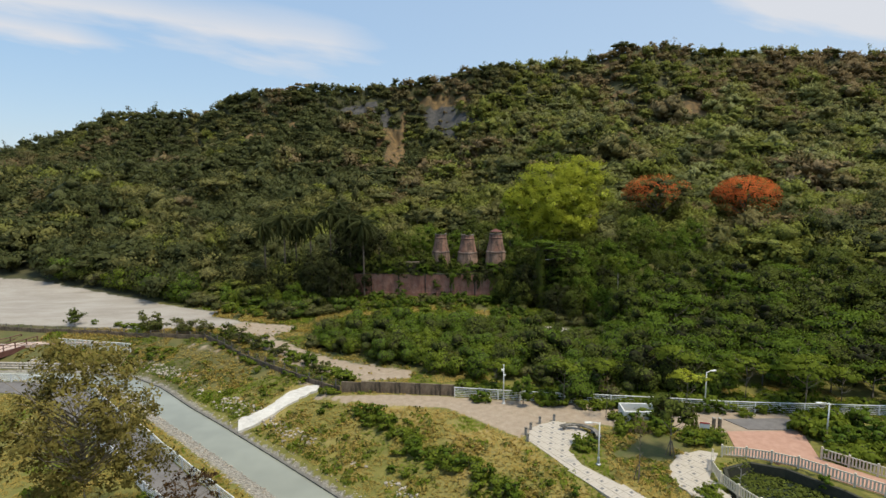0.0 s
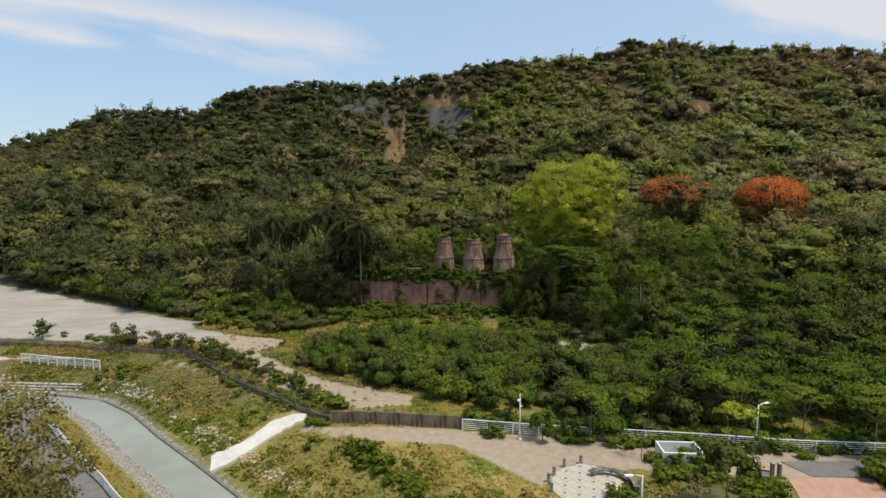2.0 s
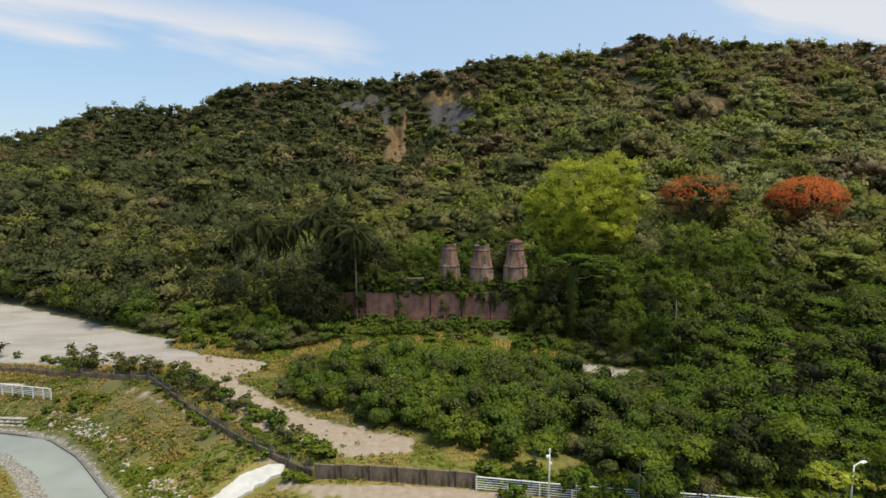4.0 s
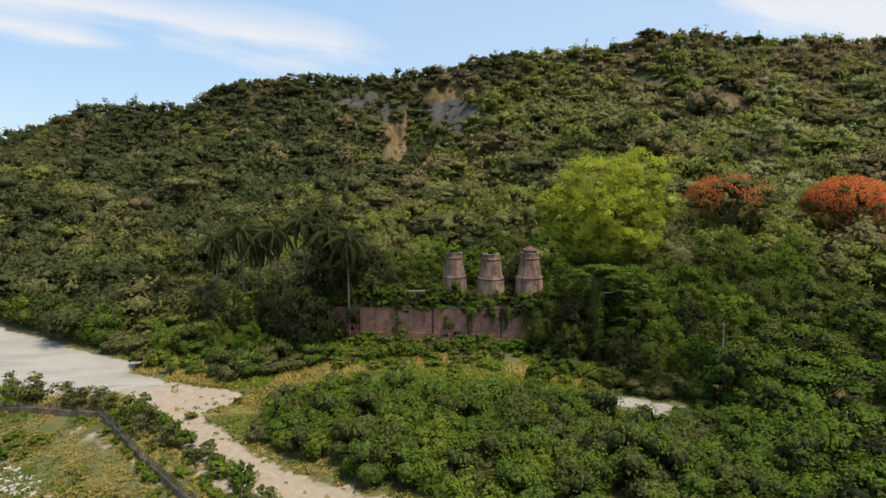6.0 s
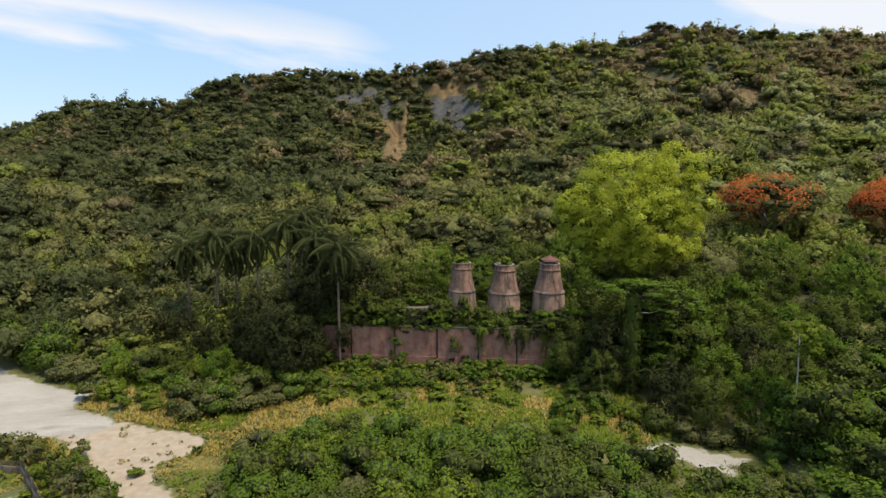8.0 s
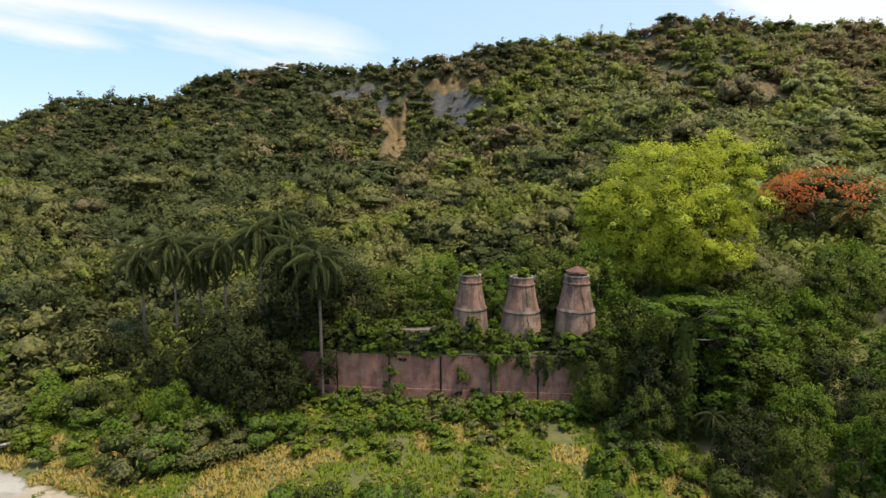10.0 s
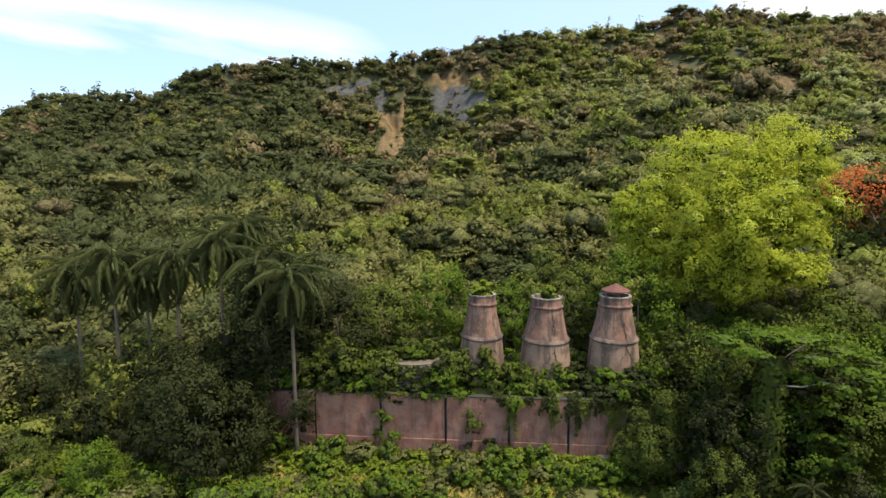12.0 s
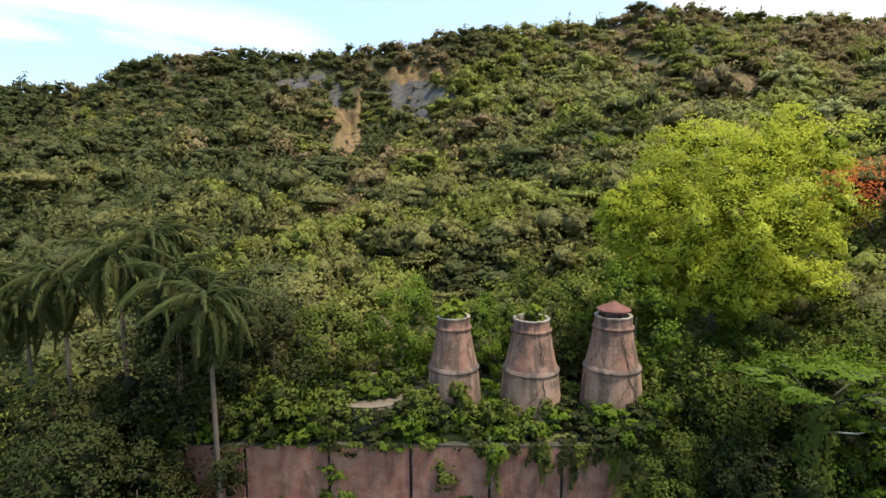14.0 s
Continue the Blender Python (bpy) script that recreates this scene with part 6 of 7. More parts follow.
def tiled(name, poly, label, seed):
    base = slab(name, poly, 0.05, 0.3, M["tile_pale"], label, "pavement")
    s = 0.8
    tile = Build().box((0, 0, 0), (s - 0.03, s - 0.03, 0.06), 0, 0.012).mesh("tile", M["tile_pale"])
    inset = Build().box((0, 0, 0), (0.28, 0.28, 0.06), 0, 0.008).mesh("inset", M["tile_dark"])
    xs = [p[0] for p in poly]
    ys = [p[1] for p in poly]
    rz = radians(28)
    n = 0
    for i in range(-40, 41):
        for j in range(-40, 41):
            cx, cy = sum(xs) / len(xs), sum(ys) / len(ys)
            x, y = cx + (i * math.cos(rz) - j * math.sin(rz)) * s, cy + (i * math.sin(rz) + j * math.cos(rz)) * s
            if inside(poly, np.array([x]), np.array([y]), 0.5)[0] > 0.72:
                part("tile", tile, base, m=pose(x, y, 0.052, 0, 0, 28))
                if (i + j) % 2 == 0:
                    part("inset", inset, base, m=pose(x, y, 0.058, 0, 0, 28))
    return base


def street_lamp(x, y, h, arm, rz, label):
    t = thing("street_lamp", (x, y, lz(x, y)), label, "street lamp", "street lamps", rz=rz)
    part("base", Build().lathe([(0.22, -0.1), (0.22, 0.1), (0.12, 0.16), (0.12, 0.7), (0.075, 0.75)], 14).mesh("lamp_base", M["grey_steel"], False), t)
    part("pole", Build().tube([(0, 0, 0.6), (0, 0, h * 0.6), (0, 0, h)], [0.075, 0.065, 0.055], 10).mesh("pole", M["white_paint"], True), t)
    if arm:
        part("arm", Build().tube([(0, 0, h - 0.1), (0.35, 0, h + 0.02), (0.75, 0, h + 0.04)], [0.045, 0.04, 0.035], 8).mesh("arm", M["white_paint"], True), t)
        head = part("lamp_head", Build().box((1.0, 0, h + 0.03), (0.62, 0.26, 0.11), 0, 0.04).mesh("lamp_head", M["white_paint"]), t)
        part("lens", Build().box((1.03, 0, h - 0.03), (0.42, 0.2, 0.03), 0, 0.008).mesh("lens", M["lamp_glass"]), head, "pale glass lens")
    else:
        part("camera_box", Build().box((0.0, 0, h + 0.12), (0.14, 0.14, 0.26), 0, 0.03).mesh("camera_box", M["white_paint"]), t)
        part("floodlight", Build().box((-0.16, -0.05, h - 0.35), (0.24, 0.2, 0.22), 0, 0.05).mesh("floodlight", M["lamp_glass"]), t)
        part("floodlight", Build().box((0.12, 0, h - 0.95), (0.16, 0.14, 0.18), 0, 0.04).mesh("floodlight_small", M["lamp_glass"]), t)
    return t


street_lamp(9.35, 55.3, 4.3, False, 0, "slim white pole with small floodlights beside the railing")
street_lamp(15.65, 41.6, 3.9, True, 180, "white street lamp with a flat head on a short arm")
street_lamp(31.0, 52.6, 4.2, True, 20, "white street lamp at the fence beneath trees")
street_lamp(38.6, 44.6, 3.9, True, 180, "white street lamp beside dense shrubs")


def picket(pts, label):
    line = resample(pts, 2.0)
    x0, y0 = line[0]
    t = thing("picket_fence", (x0, y0, 0.05), label, "fence", "cream picket fences")
    pm = Build().box((0, 0, 0.55), (0.16, 0.16, 1.2), 0, 0.02).mesh("fence_post", M["cream_paint"])
    km = Build().box((0, 0, 0.53), (0.125, 0.05, 0.82), 0, 0.012).mesh("picket", M["cream_paint"])
    for (ax, ay), (bx, by) in zip(line[:-1], line[1:]):
        ln, rz = math.hypot(bx - ax, by - ay), math.atan2(by - ay, bx - ax)
        dg = math.degrees(rz)
        part("post", pm, t, m=pose(ax - x0, ay - y0, 0, 0, 0, dg))
        for h in (0.2, 0.95):
            b = Build().box((0, 0, 0), (ln, 0.07, 0.1), 0, 0.012)
            part("rail", b.mesh("fence_rail", M["cream_paint"]), t, m=pose((ax + bx) / 2 - x0, (ay + by) / 2 - y0, h, 0, 0, dg))
        n = 8
        for i in range(1, n):
            u = i / n
            part("picket", km, t, m=pose(ax + (bx - ax) * u - x0, ay + (by - ay) * u - y0, 0, 0, 0, dg))
    return t


picket([(27.2, 42.4), (30, 41.7), (33.2, 39.7), (34.3, 38.1), (36.9, 35.3), (43, 27.5)], "cream picket fence round the pond")
picket([(35.8, 41.5), (38.8, 37.9), (46, 29.5)], "cream picket fence along the terracotta path")
picket([(25.9, 41.6), (24.4, 38.9), (25.0, 35.8), (27, 30)], "cream picket fence between paving and pond")


def bollard(x, y):
    t = thing("bollard", (x, y, 0.05), "short round stone bollard at the plaza's edge", "bollard", "bollards")
    part("body", Build().lathe([(0.14, -0.1), (0.14, 0.5), (0.12, 0.56)], 14).mesh("bollard_body", M["concrete"], False), t)
    part("cap", Build().lathe([(0.15, 0.56), (0.16, 0.62), (0.12, 0.72), (0, 0.75)], 14).mesh("bollard_cap", M["dark_concrete"], True), t)
    return t


b0 = bollard(10.3, 46.3)
for x, y in ((10.4, 47.7), (11.1, 48.7), (12.3, 50.0), (13.9, 50.5)):
    copy_thing(b0, pose(x, y, 0.05))


def curved_bench():
    t = thing("curved_bench", (15.2, 46.6, 0.05), "curved dark stone bench round a planted bed", "bench")
    n = 18
    V = [(math.cos(an) * rr, math.sin(an) * rr, z) for an in np.linspace(radians(-25), radians(125), n + 1) for rr, z in ((1.75, 0.38), (2.25, 0.38), (2.25, 0.5), (1.75, 0.5))]
    F = [(4 * i + k, 4 * i + (k + 1) % 4, 4 * i + 4 + (k + 1) % 4, 4 * i + 4 + k) for i in range(n) for k in range(4)]
    b = Build().add(V, [np.array(F + [(0, 3, 2, 1), (4 * n, 4 * n + 1, 4 * n + 2, 4 * n + 3)])])
    part("seat", b.mesh("bench_seat", M["dark_concrete"]), t)
    for a in (-15, 25, 70, 112):
        x, y = math.cos(radians(a)) * 2.0, math.sin(radians(a)) * 2.0
        part("leg", Build().box((x, y, 0.18), (0.2, 0.4, 0.42), radians(a + 90), 0.03).mesh("bench_leg", M["concrete"]), t)
    return t


curved_bench()


def white_tank():
    t = thing("open_tank", (22.9, 50.9, lz(22.9, 50.9) - 0.45), "white open-topped concrete tank with weeds inside", "tank", rz=-6)
    for c, s in (((0, -1.05, 0.75), (3.5, 0.16, 1.7)), ((0, 1.05, 0.75), (3.5, 0.16, 1.7)), ((-1.67, 0, 0.75), (0.16, 1.94, 1.7)), ((1.67, 0, 0.75), (0.16, 1.94, 1.7))):
        part("side", Build().box(c, s, 0, 0.025).mesh("tank_side", M["white_paint"]), t)
    part("bottom", Build().box((0, 0, 0.5), (3.2, 1.94, 0.2)).mesh("tank_bottom", M["concrete"]), t)
    return t


white_tank()


def gate_post(x, y):
    t = thing("gate_post", (x, y, 0), "brown concrete gate post", "post", "gate posts")
    part("shaft", Build().box((0, 0, 0.6), (0.22, 0.3, 1.4), 0, 0.02).mesh("gate_shaft", M["wood"]), t)
    part("cap", Build().box((0, 0, 1.33), (0.28, 0.36, 0.08), 0, 0.02).mesh("gate_cap", M["concrete"]), t)
    return t


gate_post(29.2, 47.5)
copy_thing(bpy.data.objects["gate_post"], pose(29.75, 47.4, 0))


def notice():
    t = thing("notice_board", (27.6, 46.3, 0), "small red and white tilted notice board", "sign", rz=-20)
    part("post", Build().box((0, 0, 0.5), (0.08, 0.08, 1.2), 0, 0.01).mesh("notice_post", M["wood"]), t)
    board = part("board", Build().box((0, -0.03, 1.2), (0.9, 0.05, 0.6), 0, 0.01).mesh("notice_board_face", M["white_paint"]), t)
    part("header", Build().box((0, -0.06, 1.42), (0.9, 0.04, 0.16), 0, 0.005).mesh("notice_header", M["red_paint"]), board, "red header strip")
    return t


notice()
p = thing("white_pillar", (47.2, 45.2, lz(47.2, 45.2)), "white rendered pillar at the end of a low wall", "pillar")
part("shaft", Build().box((0, 0, 0.9), (0.6, 0.6, 2.0), 0, 0.03).mesh("pillar_shaft", M["white_paint"]), p)
part("low_wall", Build().box((-1.8, 0.1, 0.35), (3.0, 0.3, 0.9), 0, 0.03).mesh("low_wall", M["white_paint"]), p)

# park trees, each with stakes where it has them
def stakes(x, y, seed):
    r = random.Random(seed)
    t = thing("tree_stakes", (x, y, lz(x, y)), "tripod of grey wooden tree stakes", "stakes", "tree stakes")
    for i in range(3):
        a = i * 2.1 + r.uniform(0, 1)
        b = Build().tube([(math.cos(a) * 0.45, math.sin(a) * 0.45, -0.1), (math.cos(a) * 0.08, math.sin(a) * 0.08, 1.4)], [0.04, 0.035], 6)
        part("stake", b.mesh("stake", M["wood"]), t)


def put_tree(tree, x, y, rz=0, sc=1.0):
    return park_at(tree, x, y, rz, sc)


M["twig_bark"] = plain_mat("twig_bark", (0.16, 0.125, 0.09), (0.30, 0.25, 0.19), 4, 0.9)
put_tree(simple_tree("staked_tree", "leafy green park tree held by stakes", "tree", 201, 5.6, (2.1, 1.9, 1.7), "mid_leaf", 10, 900, 0.16, 0.09, 6, low=-0.6), 22.7, 42.9)
stakes(22.7, 42.9, 1)
put_tree(simple_tree("sapling", "slender young tree with sparse leaves", "tree", 202, 5.6, (0.9, 0.9, 1.4), "brown_leaf", 7, 130, 0.12, 0.05, 6, low=-0.6, core=0), 18.2, 39.0)
stakes(18.2, 39.0, 2)
put_tree(simple_tree("sapling", "slender pale young tree, almost leafless", "tree", 203, 5.0, (0.8, 0.8, 1.3), "mid_leaf", 7, 90, 0.11, 0.06, 7, "pale_bark", low=-0.6, core=0), 25.4, 36.6)
put_tree(simple_tree("young_tree", "feathery light green young tree by the railing", "tree", 204, 5.2, (1.9, 1.9, 0.95), "fern_leaf", 11, 520, 0.15, 0.07, 7, low=-0.2, core=0.55), 15.9, 54.3)
put_tree(simple_tree("young_tree", "feathery yellow-green young tree by the railing", "tree", 205, 5.0, (1.8, 1.8, 1.0), "lime_leaf", 10, 420, 0.15, 0.07, 7, low=-0.2, core=0.4), 28.2, 51.2)
put_tree(simple_tree("young_tree", "spreading feathery bright green tree", "tree", 206, 6.2, (3.2, 3.0, 1.2), "fern_leaf", 14, 1100, 0.17, 0.1, 8, low=-0.2, core=0.5), 41.5, 51.5)
feathery = put_tree(simple_tree("young_tree", "feathery bright green tree near the railing", "tree", 207, 6.0, (2.6, 2.4, 1.2), "fern_leaf", 12, 800, 0.17, 0.09, 8, low=-0.2, core=0.5), 29.5, 56.5)
put_tree(simple_tree("bushy_tree", "dense bright green bushy tree beside a lamp", "tree", 208, 3.4, (1.05, 1.0, 1.6), "bush_leaf", 9, 620, 0.16, 0.06, 4, low=-0.9), 11.5, 54.9)
put_tree(simple_tree("sapling", "thin young tree with a few leaves", "tree", 209, 4.6, (0.9, 0.9, 1.2), "brown_leaf", 7, 120, 0.12, 0.045, 6, low=-0.6, core=0), 19.6, 51.2)
# tall thin pale tree in the wood
put_tree(simple_tree("slender_tree", "tall slender pale-trunked tree with a thin crown", "tree", 210, 12.2, (2.2, 2.1, 2.2), "fern_leaf", 16, 1300, 0.16, 0.12, 0, "pale_bark", low=-0.8, core=0.6, lump_r=0.3, spread=0.72), 33.2, 85.6)
# sparse tree in front of the canal and a reddish one beside it
put_tree(simple_tree("roadside_tree", "sparse olive-green tree with thin bare twigs", "tree", 211, 13.6, (5.2, 4.8, 6.2), "sere_leaf", 60, 15500, 0.12, 0.12, 60, "twig_bark", low=-0.9, core=0, spread=0.78, lump_r=0.24, fluff=1.2, tufts=9), -24.2, 34.8, 0, 1.07)
put_tree(simple_tree("roadside_tree", "low dark reddish-brown leafed tree by the path", "tree", 212, 4.4, (2.2, 2.0, 1.5), "red_brown_leaf", 18, 900, 0.11, 0.06, 14, low=-0.5, core=0, lump_r=0.26, spread=0.75), -17.2, 35.8)

# shrubs of the park, along the railing, round the bed and on the bank
park_shrubs = [simple_tree("park_shrub", lab, "shrub", 230 + i, h, rad, lm, 7, 230, 0.14, 0.03, 0, group="park shrubs", low=-0.8, fluff=0.5)
               for i, (h, rad, lm, lab) in enumerate([
                   (1.2, (1.0, 0.9, 0.65), "fern_leaf", "small bright green park shrub"), (1.5, (0.9, 0.9, 0.85), "bush_leaf", "rounded mid-green park shrub"),
                   (0.9, (1.1, 1.0, 0.5), "fern_leaf", "low light green park shrub")])]
places = [(15.2, 45.2, 0.9), (15.9, 44.4, 0.8), (15.0, 44.2, 0.7)]
places += [(14.0 + 1.7 * i + RR.uniform(-0.5, 0.5), 54.2 - 0.2 * i + RR.uniform(-0.5, 0.4), RR.uniform(0.6, 1.1)) for i in range(17) if i not in (1, 9)]
places += [(19.6 + RR.uniform(0, 5.5), 48.2 + RR.uniform(-0.9, 0.6), RR.uniform(0.7, 1.1)) for i in range(12)]
places += [(25.2 + RR.uniform(0, 4.0), 44.6 + RR.uniform(-0.6, 2.6), RR.uniform(0.6, 0.95)) for i in range(16)]
places += [(37.6 + RR.uniform(0, 7), 40.6 + RR.uniform(0, 7), RR.uniform(0.9, 1.7)) for i in range(34)]
places += [(21.6 + RR.uniform(0, 1.8), 35 + RR.uniform(-2, 3), RR.uniform(0.7, 1.0)) for i in range(7)]
places += [(26.0 + RR.uniform(0, 8), 33 + RR.uniform(0, 6.5), RR.uniform(0.4, 0.8)) for i in range(16)]
for i in range(40):   # the weedy line along the top of the bank
    u = i / 39
    places.append((-7.2 + 15.2 * u + RR.uniform(-0.8, 0.8), 55.8 - 18.3 * u + RR.uniform(-0.8, 0.8), RR.uniform(0.5, 1.1)))
for i in range(46):   # scattered on the bank
    q = RIVER[5 + RR.randrange(4)]
    q2 = RIVER[RIVER.index(q) + 1]
    u, o = RR.random(), RR.uniform(5.0, 13)
    places.append((q[0] + (q2[0] - q[0]) * u + 0.71 * o, q[1] + (q2[1] - q[1]) * u + 0.7 * o, RR.uniform(0.25, 0.65)))
places += [(-41.5 + RR.uniform(-3, 3), 79 + RR.uniform(-2.5, 3), RR.uniform(0.4, 0.9)) for i in range(10)]
young = [simple_tree("young_tree", lab, "tree", 260 + i, h, rad, lm, 14, 620, 0.13, 0.05, 8, group="young trees by the lot", low=-0.8, fluff=0.9, core=0.45, spread=0.75)
         for i, (h, rad, lm, lab) in enumerate([(3.1, (1.35, 1.25, 1.4), "mid_leaf", "round-headed young green tree beside the pale lot"), (3.0, (1.6, 1.4, 1.3), "olive_leaf", "airy olive-leaved young tree by the wire fence")])]
scatter(young, [(-60.2, 92.6, 1.0), (-45.0, 87.6, 1.15), (-43.6, 87.8, 0.8), (-40.3, 87.2, 0.9), (-38.4, 86.4, 0.7), (-36.6, 85.8, 0.95), (-34.6, 84.9, 0.75), (-30.5, 82.2, 0.8), (-27.8, 79.8, 0.95), (-25.0, 77.4, 0.75)], RR)
places += [(-52, 91.3, 0.8), (-57, 93, 0.7), (-12.0, 61.0, 1.1), (-11.2, 60.0, 0.9)]
for i in range(44):   # weeds on both sides of the boundary wall
    u = i / 43
    o = RR.uniform(0.5, 1.1) * RR.choice((-1, 1))
    places.append((-34.0 + 24.4 * u + 0.7 * o, 83.3 - 23.0 * u + 0.7 * o, RR.uniform(0.35, 0.8)))
places += [(-62 + 27 * RR.random(), 0, RR.uniform(0.5, 1.2)) for i in range(12)]
places = [(q[0], 84.4 - 0.35 * (q[0] + 34.6) + RR.uniform(0.5, 1.2), q[2]) if q[1] == 0 else q for q in places]
places += [(6 + 34 * (i / 39) + RR.uniform(-0.4, 0.4), 57.3 - 0.193 * (34 * i / 39) + RR.choice((-1.0, 0.9)) + RR.uniform(-0.3, 0.3), RR.uniform(0.5, 1.0)) for i in range(40)]
places += [(20.6, 50.4, 0.9), (20.9, 49.6, 0.8), (21.8, 49.3, 0.9), (22.8, 49.3, 0.95), (23.8, 49.2, 0.9), (24.7, 49.6, 1.0), (25.1, 50.6, 1.1), (23.3, 51.1, 0.5), (22.4, 50.9, 0.45)]
places += [(-28 + RR.uniform(-5, 6), 38 + RR.uniform(-6, 3), RR.uniform(0.6, 1.1)) for i in range(12)]
CH_D = poly_dist(CHUTE, np.array([q[0] for q in places]), np.array([q[1] for q in places]))[0]
scatter(park_shrubs, [q for q, dd in zip(places, CH_D) if dd > 2.1], RR)

for x, y, sc in ((36, 53.4, 0.9), (45.5, 51.6, 0.8), (20.6, 56.8, 0.75), (9.0, 58.6, 0.7), (51, 50.6, 0.9)):
    park_at(copy_thing(feathery, Matrix()), x, y, RR.uniform(0, 360), sc)
for i in range(48):   # fresh weeds in a strip behind the long railing
    x = 5 + 46 * (i + RR.random()) / 48
    y = float(np.interp(x, [q[0] for q in FENCE], [q[1] for q in FENCE])) + RR.uniform(0.8, 3.0)
    park_at(copy_thing(park_shrubs[2 if RR.random() < 0.7 else 0], Matrix()), x, y, RR.uniform(0, 360), RR.uniform(0.8, 1.5))

# ---------- grass and weeds ----------
def make_grass():
    r = np.random.RandomState(12)
    n = 110000
    x, y = r.uniform(-62, 48, n), r.uniform(24, 104, n)
    d, s = poly_dist(RIVER, x, y)
    ok = (d > 3.6) & ~((s < 0) & (d > 6.2) & (d < 10.2))
    for poly in (YARD, LOT, TRACK, SAND, PLAZA, ROUND, POND, BED):
        ok &= inside(poly, x, y, 0.8) < 0.35 + 0.25 * (r.rand(n) > 0.93)
    ok &= ~((x > 27) & (x < 47) & (y < 50) & (y > 26))
    ok &= (y < 60) | ((x < -8) & (y < 90)) | ((y > 87) & (y < 104) & (x > -42) & (x < 24)) | ((x < 16) & (y < 66))
    ok &= vnoise(x, y, 3) > 0.2
    ok &= poly_dist(CHUTE, x, y)[0] > 1.9
    x, y = x[ok][:52000], y[ok][:52000]
    z = land(x, y)
    V, F = [], []
    field = y > 86
    tall = 0.07 + 0.2 * vnoise(x, y, 5) ** 2 + 0.06 * r.rand(len(x)) + field * (0.1 + 0.25 * r.rand(len(x)))
    base = np.stack([x, y, z - 0.02], 1)
    for k in range(3):
        an = r.rand(len(x)) * 6.283
        w = 0.06 + 0.06 * r.rand(len(x))
        off = np.stack([np.cos(an), np.sin(an), 0 * an], 1)
        side = np.stack([-np.sin(an), np.cos(an), 0 * an], 1)
        p = base + off * 0.06
        tip = base + off * (0.20 + 0.25 * r.rand(len(x)))[:, None] + np.stack([0 * an, 0 * an, tall], 1)
        V.append(np.stack([p + side * w[:, None], p - side * w[:, None], tip], 1))
    V = np.concatenate(V).reshape(-1, 3)
    T = np.arange(len(V)).reshape(-1, 3)
    fresh = np.tile((field & (vnoise(x, y, 4) > 0.36 + 0.3 * smooth(-10, -20, x) * (y < 101))) | (~field & (vnoise(x + 60, y, 5) > 0.66)), 3)
    me = np_mesh("grass", V, [T[~fresh], T[fresh]], [M["grass"], M["fern_leaf"]], True, None, [0, 1], np.tile(np.array([0.0, -0.15, 1.0]), (len(V), 1)))
    tagged(new("grass", me), "tufts of half-dry grass on the banks and field", "grass", kind="stuff")


make_grass()

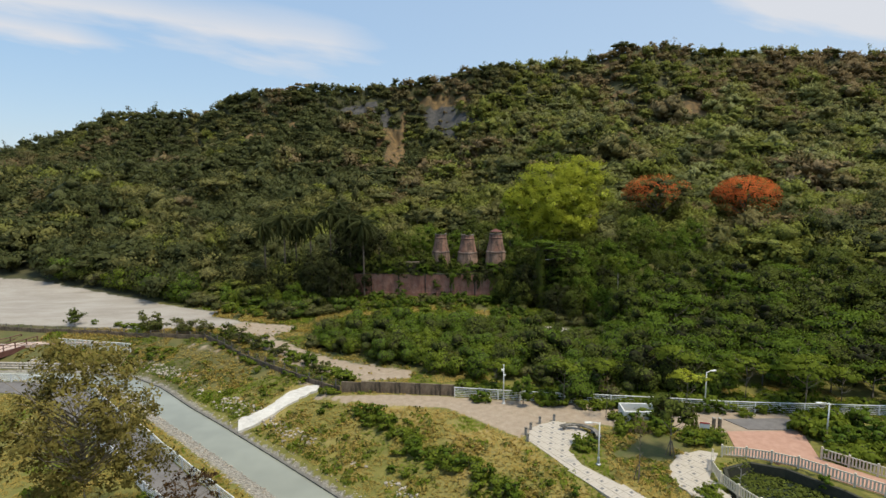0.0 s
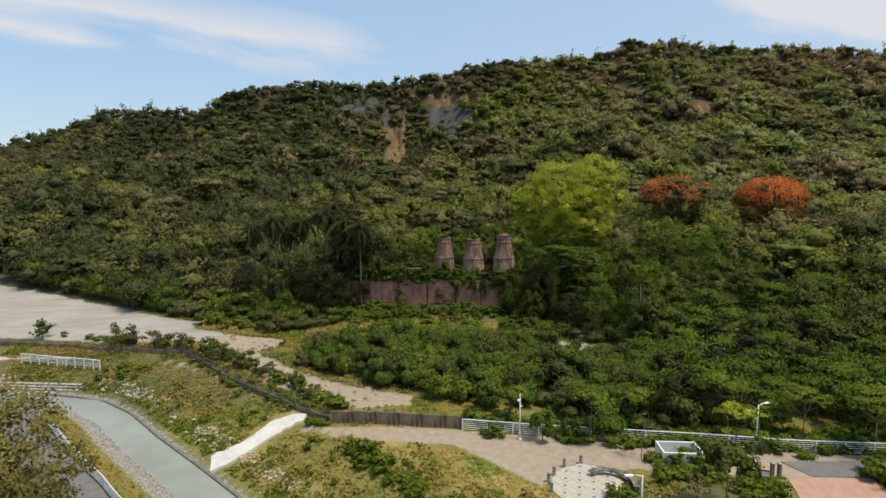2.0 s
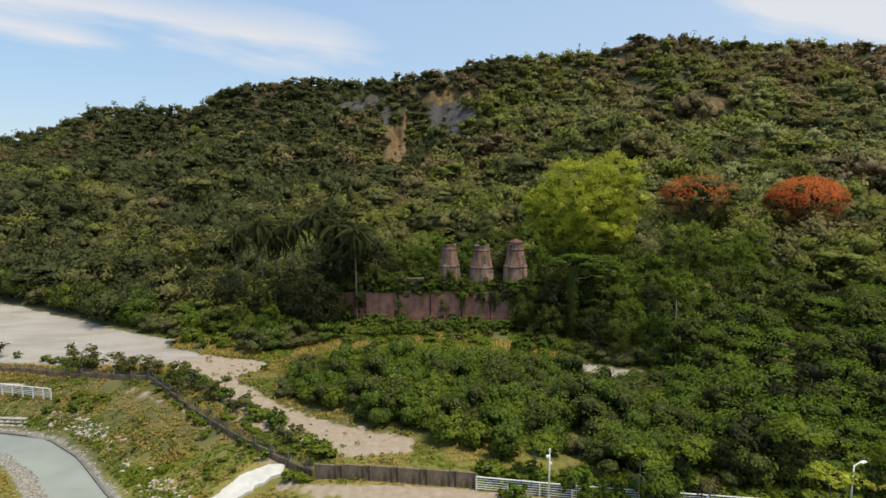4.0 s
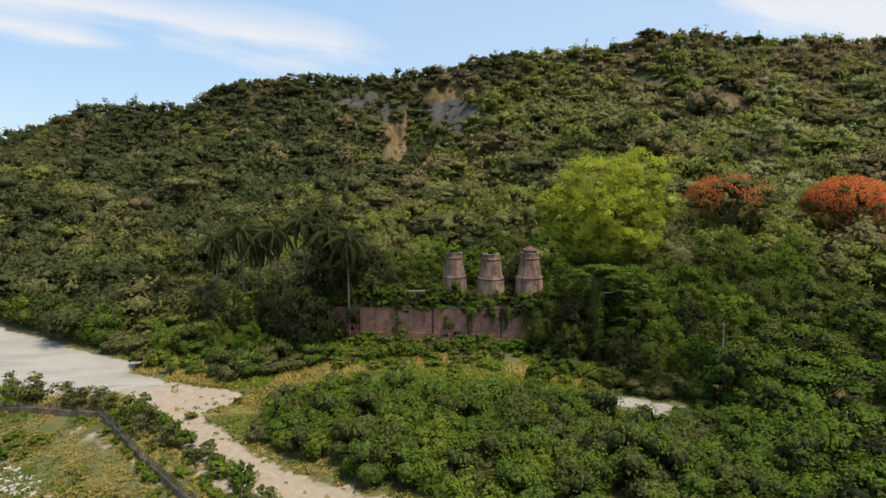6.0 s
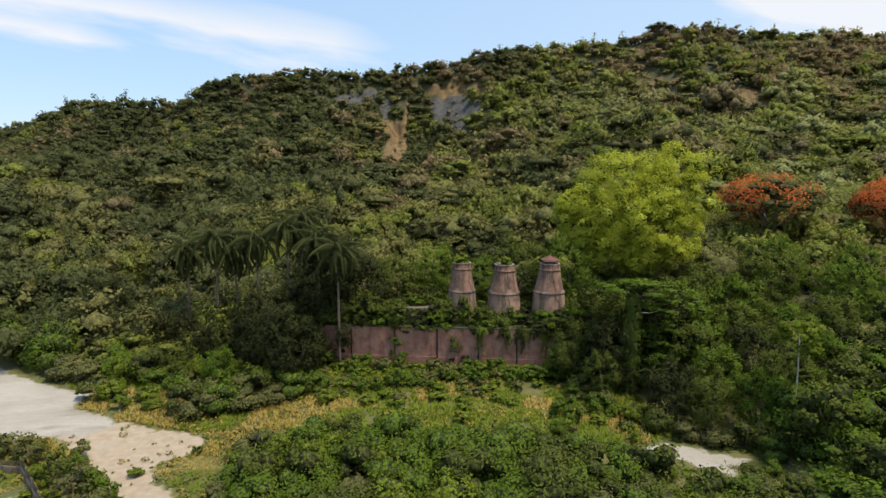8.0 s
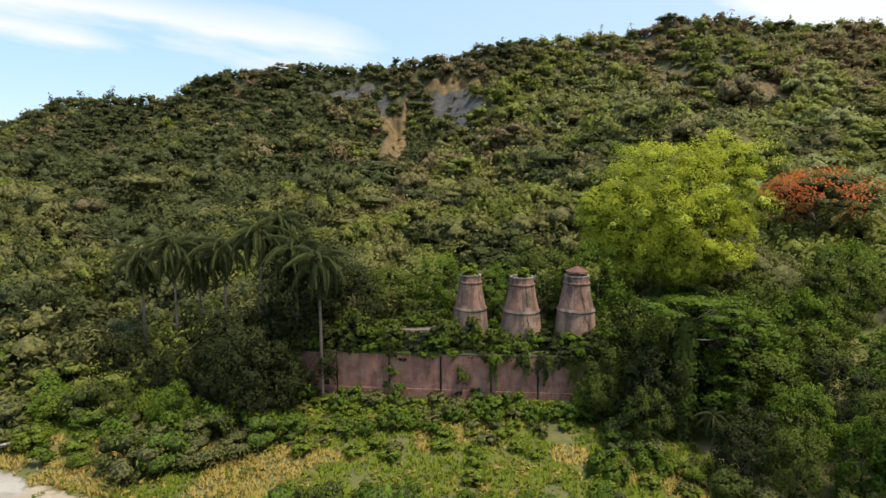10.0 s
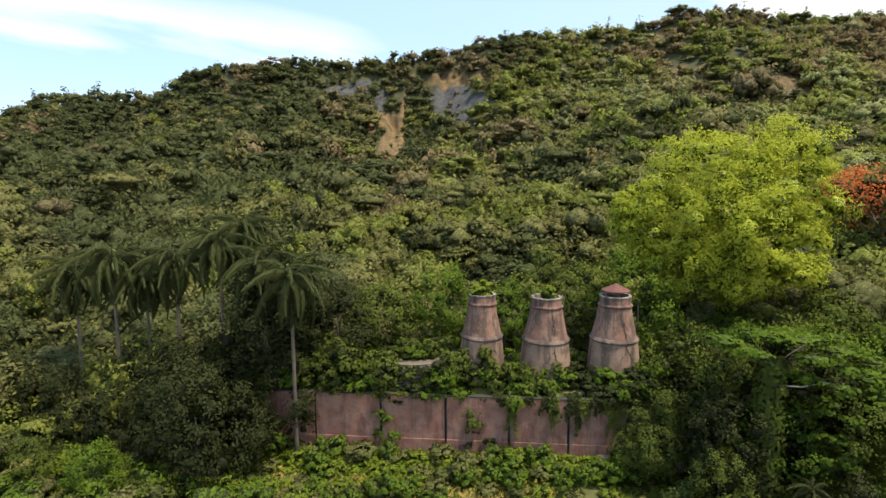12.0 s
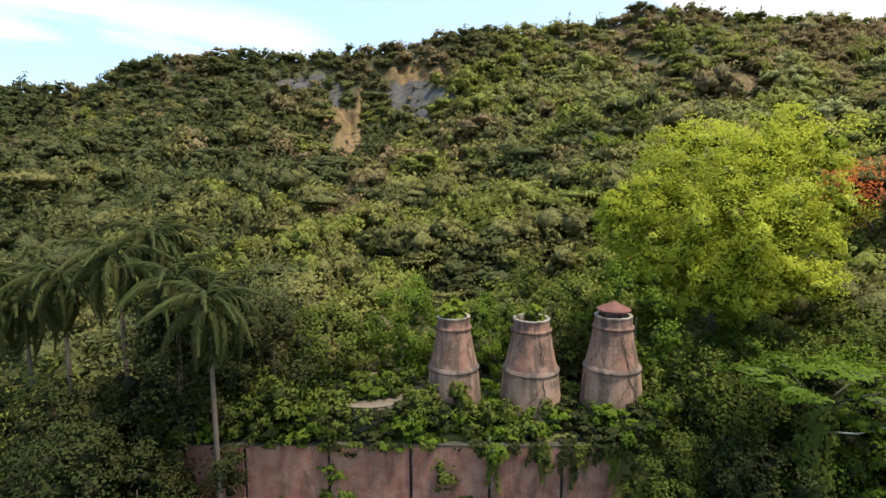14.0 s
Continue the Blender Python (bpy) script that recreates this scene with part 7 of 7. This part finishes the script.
# ---------- low weeds ----------
def make_weeds():
    """Clumps of leafy weeds on the banks, the dry clearing, the track's edges and the planted bed."""
    r = np.random.RandomState(44)

    def spots(n, x0, x1, y0, y1):
        return r.uniform(x0, x1, n), r.uniform(y0, y1, n)

    X, Y, S, K = [], [], [], []

    def put(x, y, ok, lo, hi, kinds, most):
        for poly in (LOT, SAND, PLAZA, ROUND, POND, YARD):
            ok &= inside(poly, x, y, 0.6) < 0.4
        ok &= poly_dist(CHUTE, x, y)[0] > 1.7
        i = np.nonzero(ok)[0][:most]
        X.append(x[i])
        Y.append(y[i])
        S.append(lo + (hi - lo) * r.rand(len(i)) ** 2)
        K.append(r.choice(kinds, len(i)))

    x, y = spots(26000, -58, 22, 24, 86)
    d, s = poly_dist(RIVER, x, y)
    put(x, y, (s > 0) & (d > 4.0) & (d < 15.5) & (vnoise(x, y, 3.5) + 0.3 * (vnoise(x, y, 11) - 0.5) > 0.52), 0.16, 0.5, [1, 1, 2, 3, 3], 1900)
    put(x, y, (s > 0) & (d > 3.4) & (d < 5.2) & (vnoise(x + 9, y, 2.5) > 0.5), 0.15, 0.45, [1, 1, 0], 420)
    put(x, y, (s < 0) & (d > 3.9) & (d < 6.1), 0.12, 0.35, [1, 3, 3], 300)
    x, y = spots(16000, -46, 22, 86, 106.5)
    put(x, y, (y < wall_y(x) - 0.8) & (vnoise(x, y, 3.2) > 0.5) & (inside(TRACK, x, y, 0.8) < 0.3), 0.15, 0.5, [1, 2, 3, 3], 1500)
    x, y = spots(3000, -15, 15, 101, 109)
    put(x, y, (wall_y(x) - y > 0.5) & (wall_y(x) - y < 3.8), 0.3, 0.75, [0, 1, 1], 620)
    x, y = spots(9000, -38, 2, 60, 92)
    put(x, y, (inside(TRACK, x, y, 2.5) > 0.02) & (inside(TRACK, x, y, 1.0) < 0.75) | (inside(TRACK, x, y, 1.0) > 0.7) & (r.rand(len(x)) < 0.08), 0.12, 0.4, [1, 2, 3, 3], 560)
    x, y = spots(5000, 14, 28, 30, 50)
    put(x, y, (inside(BED, x, y, 0.6) > 0.4) & (vnoise(x, y, 1.8) > 0.45), 0.12, 0.34, [1, 2, 3, 3], 800)
    x, y = spots(4000, 17, 30, 78, 92)
    put(x, y, (inside(SAND, x, y, 3.0) > 0.02), 0.15, 0.4, [0, 1, 2], 260)
    x, y = spots(6000, 4, 52, 44, 62)
    gap = y - np.interp(x, [q[0] for q in FENCE], [q[1] for q in FENCE])
    put(x, y, (np.abs(gap) > 0.3) & (gap > -1.2) & (gap < 3.2), 0.2, 0.5, [0, 1, 1], 620)
    x, y, s, k = (np.concatenate(v) for v in (X, Y, S, K))
    z = land(x, y)
    n = 14
    c = np.repeat(np.stack([x, y, z], 1), n, axis=0)
    sz = np.repeat(s, n)
    d = unit(r.normal(size=(len(sz), 3)) * (1, 1, 0.55) + (0, 0, 0.75))
    P = c + d * (sz * (0.45 + 0.65 * r.rand(len(sz))))[:, None] * (1.2, 1.2, 1.0)
    Nn = unit(d * 0.6 + r.normal(size=d.shape) * 0.5 + (0, 0, 0.4))
    V, F = leaves_at(r, P, Nn, 0.36 * sz + 0.03, 0.5)
    kk = np.repeat(k, n)
    me = np_mesh("weeds", V, [F[kk == i] for i in range(4)], [M["bush_leaf"], M["fern_leaf"], M["olive_leaf"], M["grass"]], True, None, [0, 1, 2, 3], np.repeat(unit(d + (0, 0, 0.5)), 4, axis=0))
    tagged(new("weeds", me), "leafy green and half-dry weeds on banks and clearing", "weeds", kind="stuff")


make_weeds()

# paving tiles last
tiled("tiled_plaza", PLAZA, "pale tiled plaza and path with dark square insets", 1)
tiled("tiled_circle", ROUND, "pale tiled rounded paving beside the pond", 2)
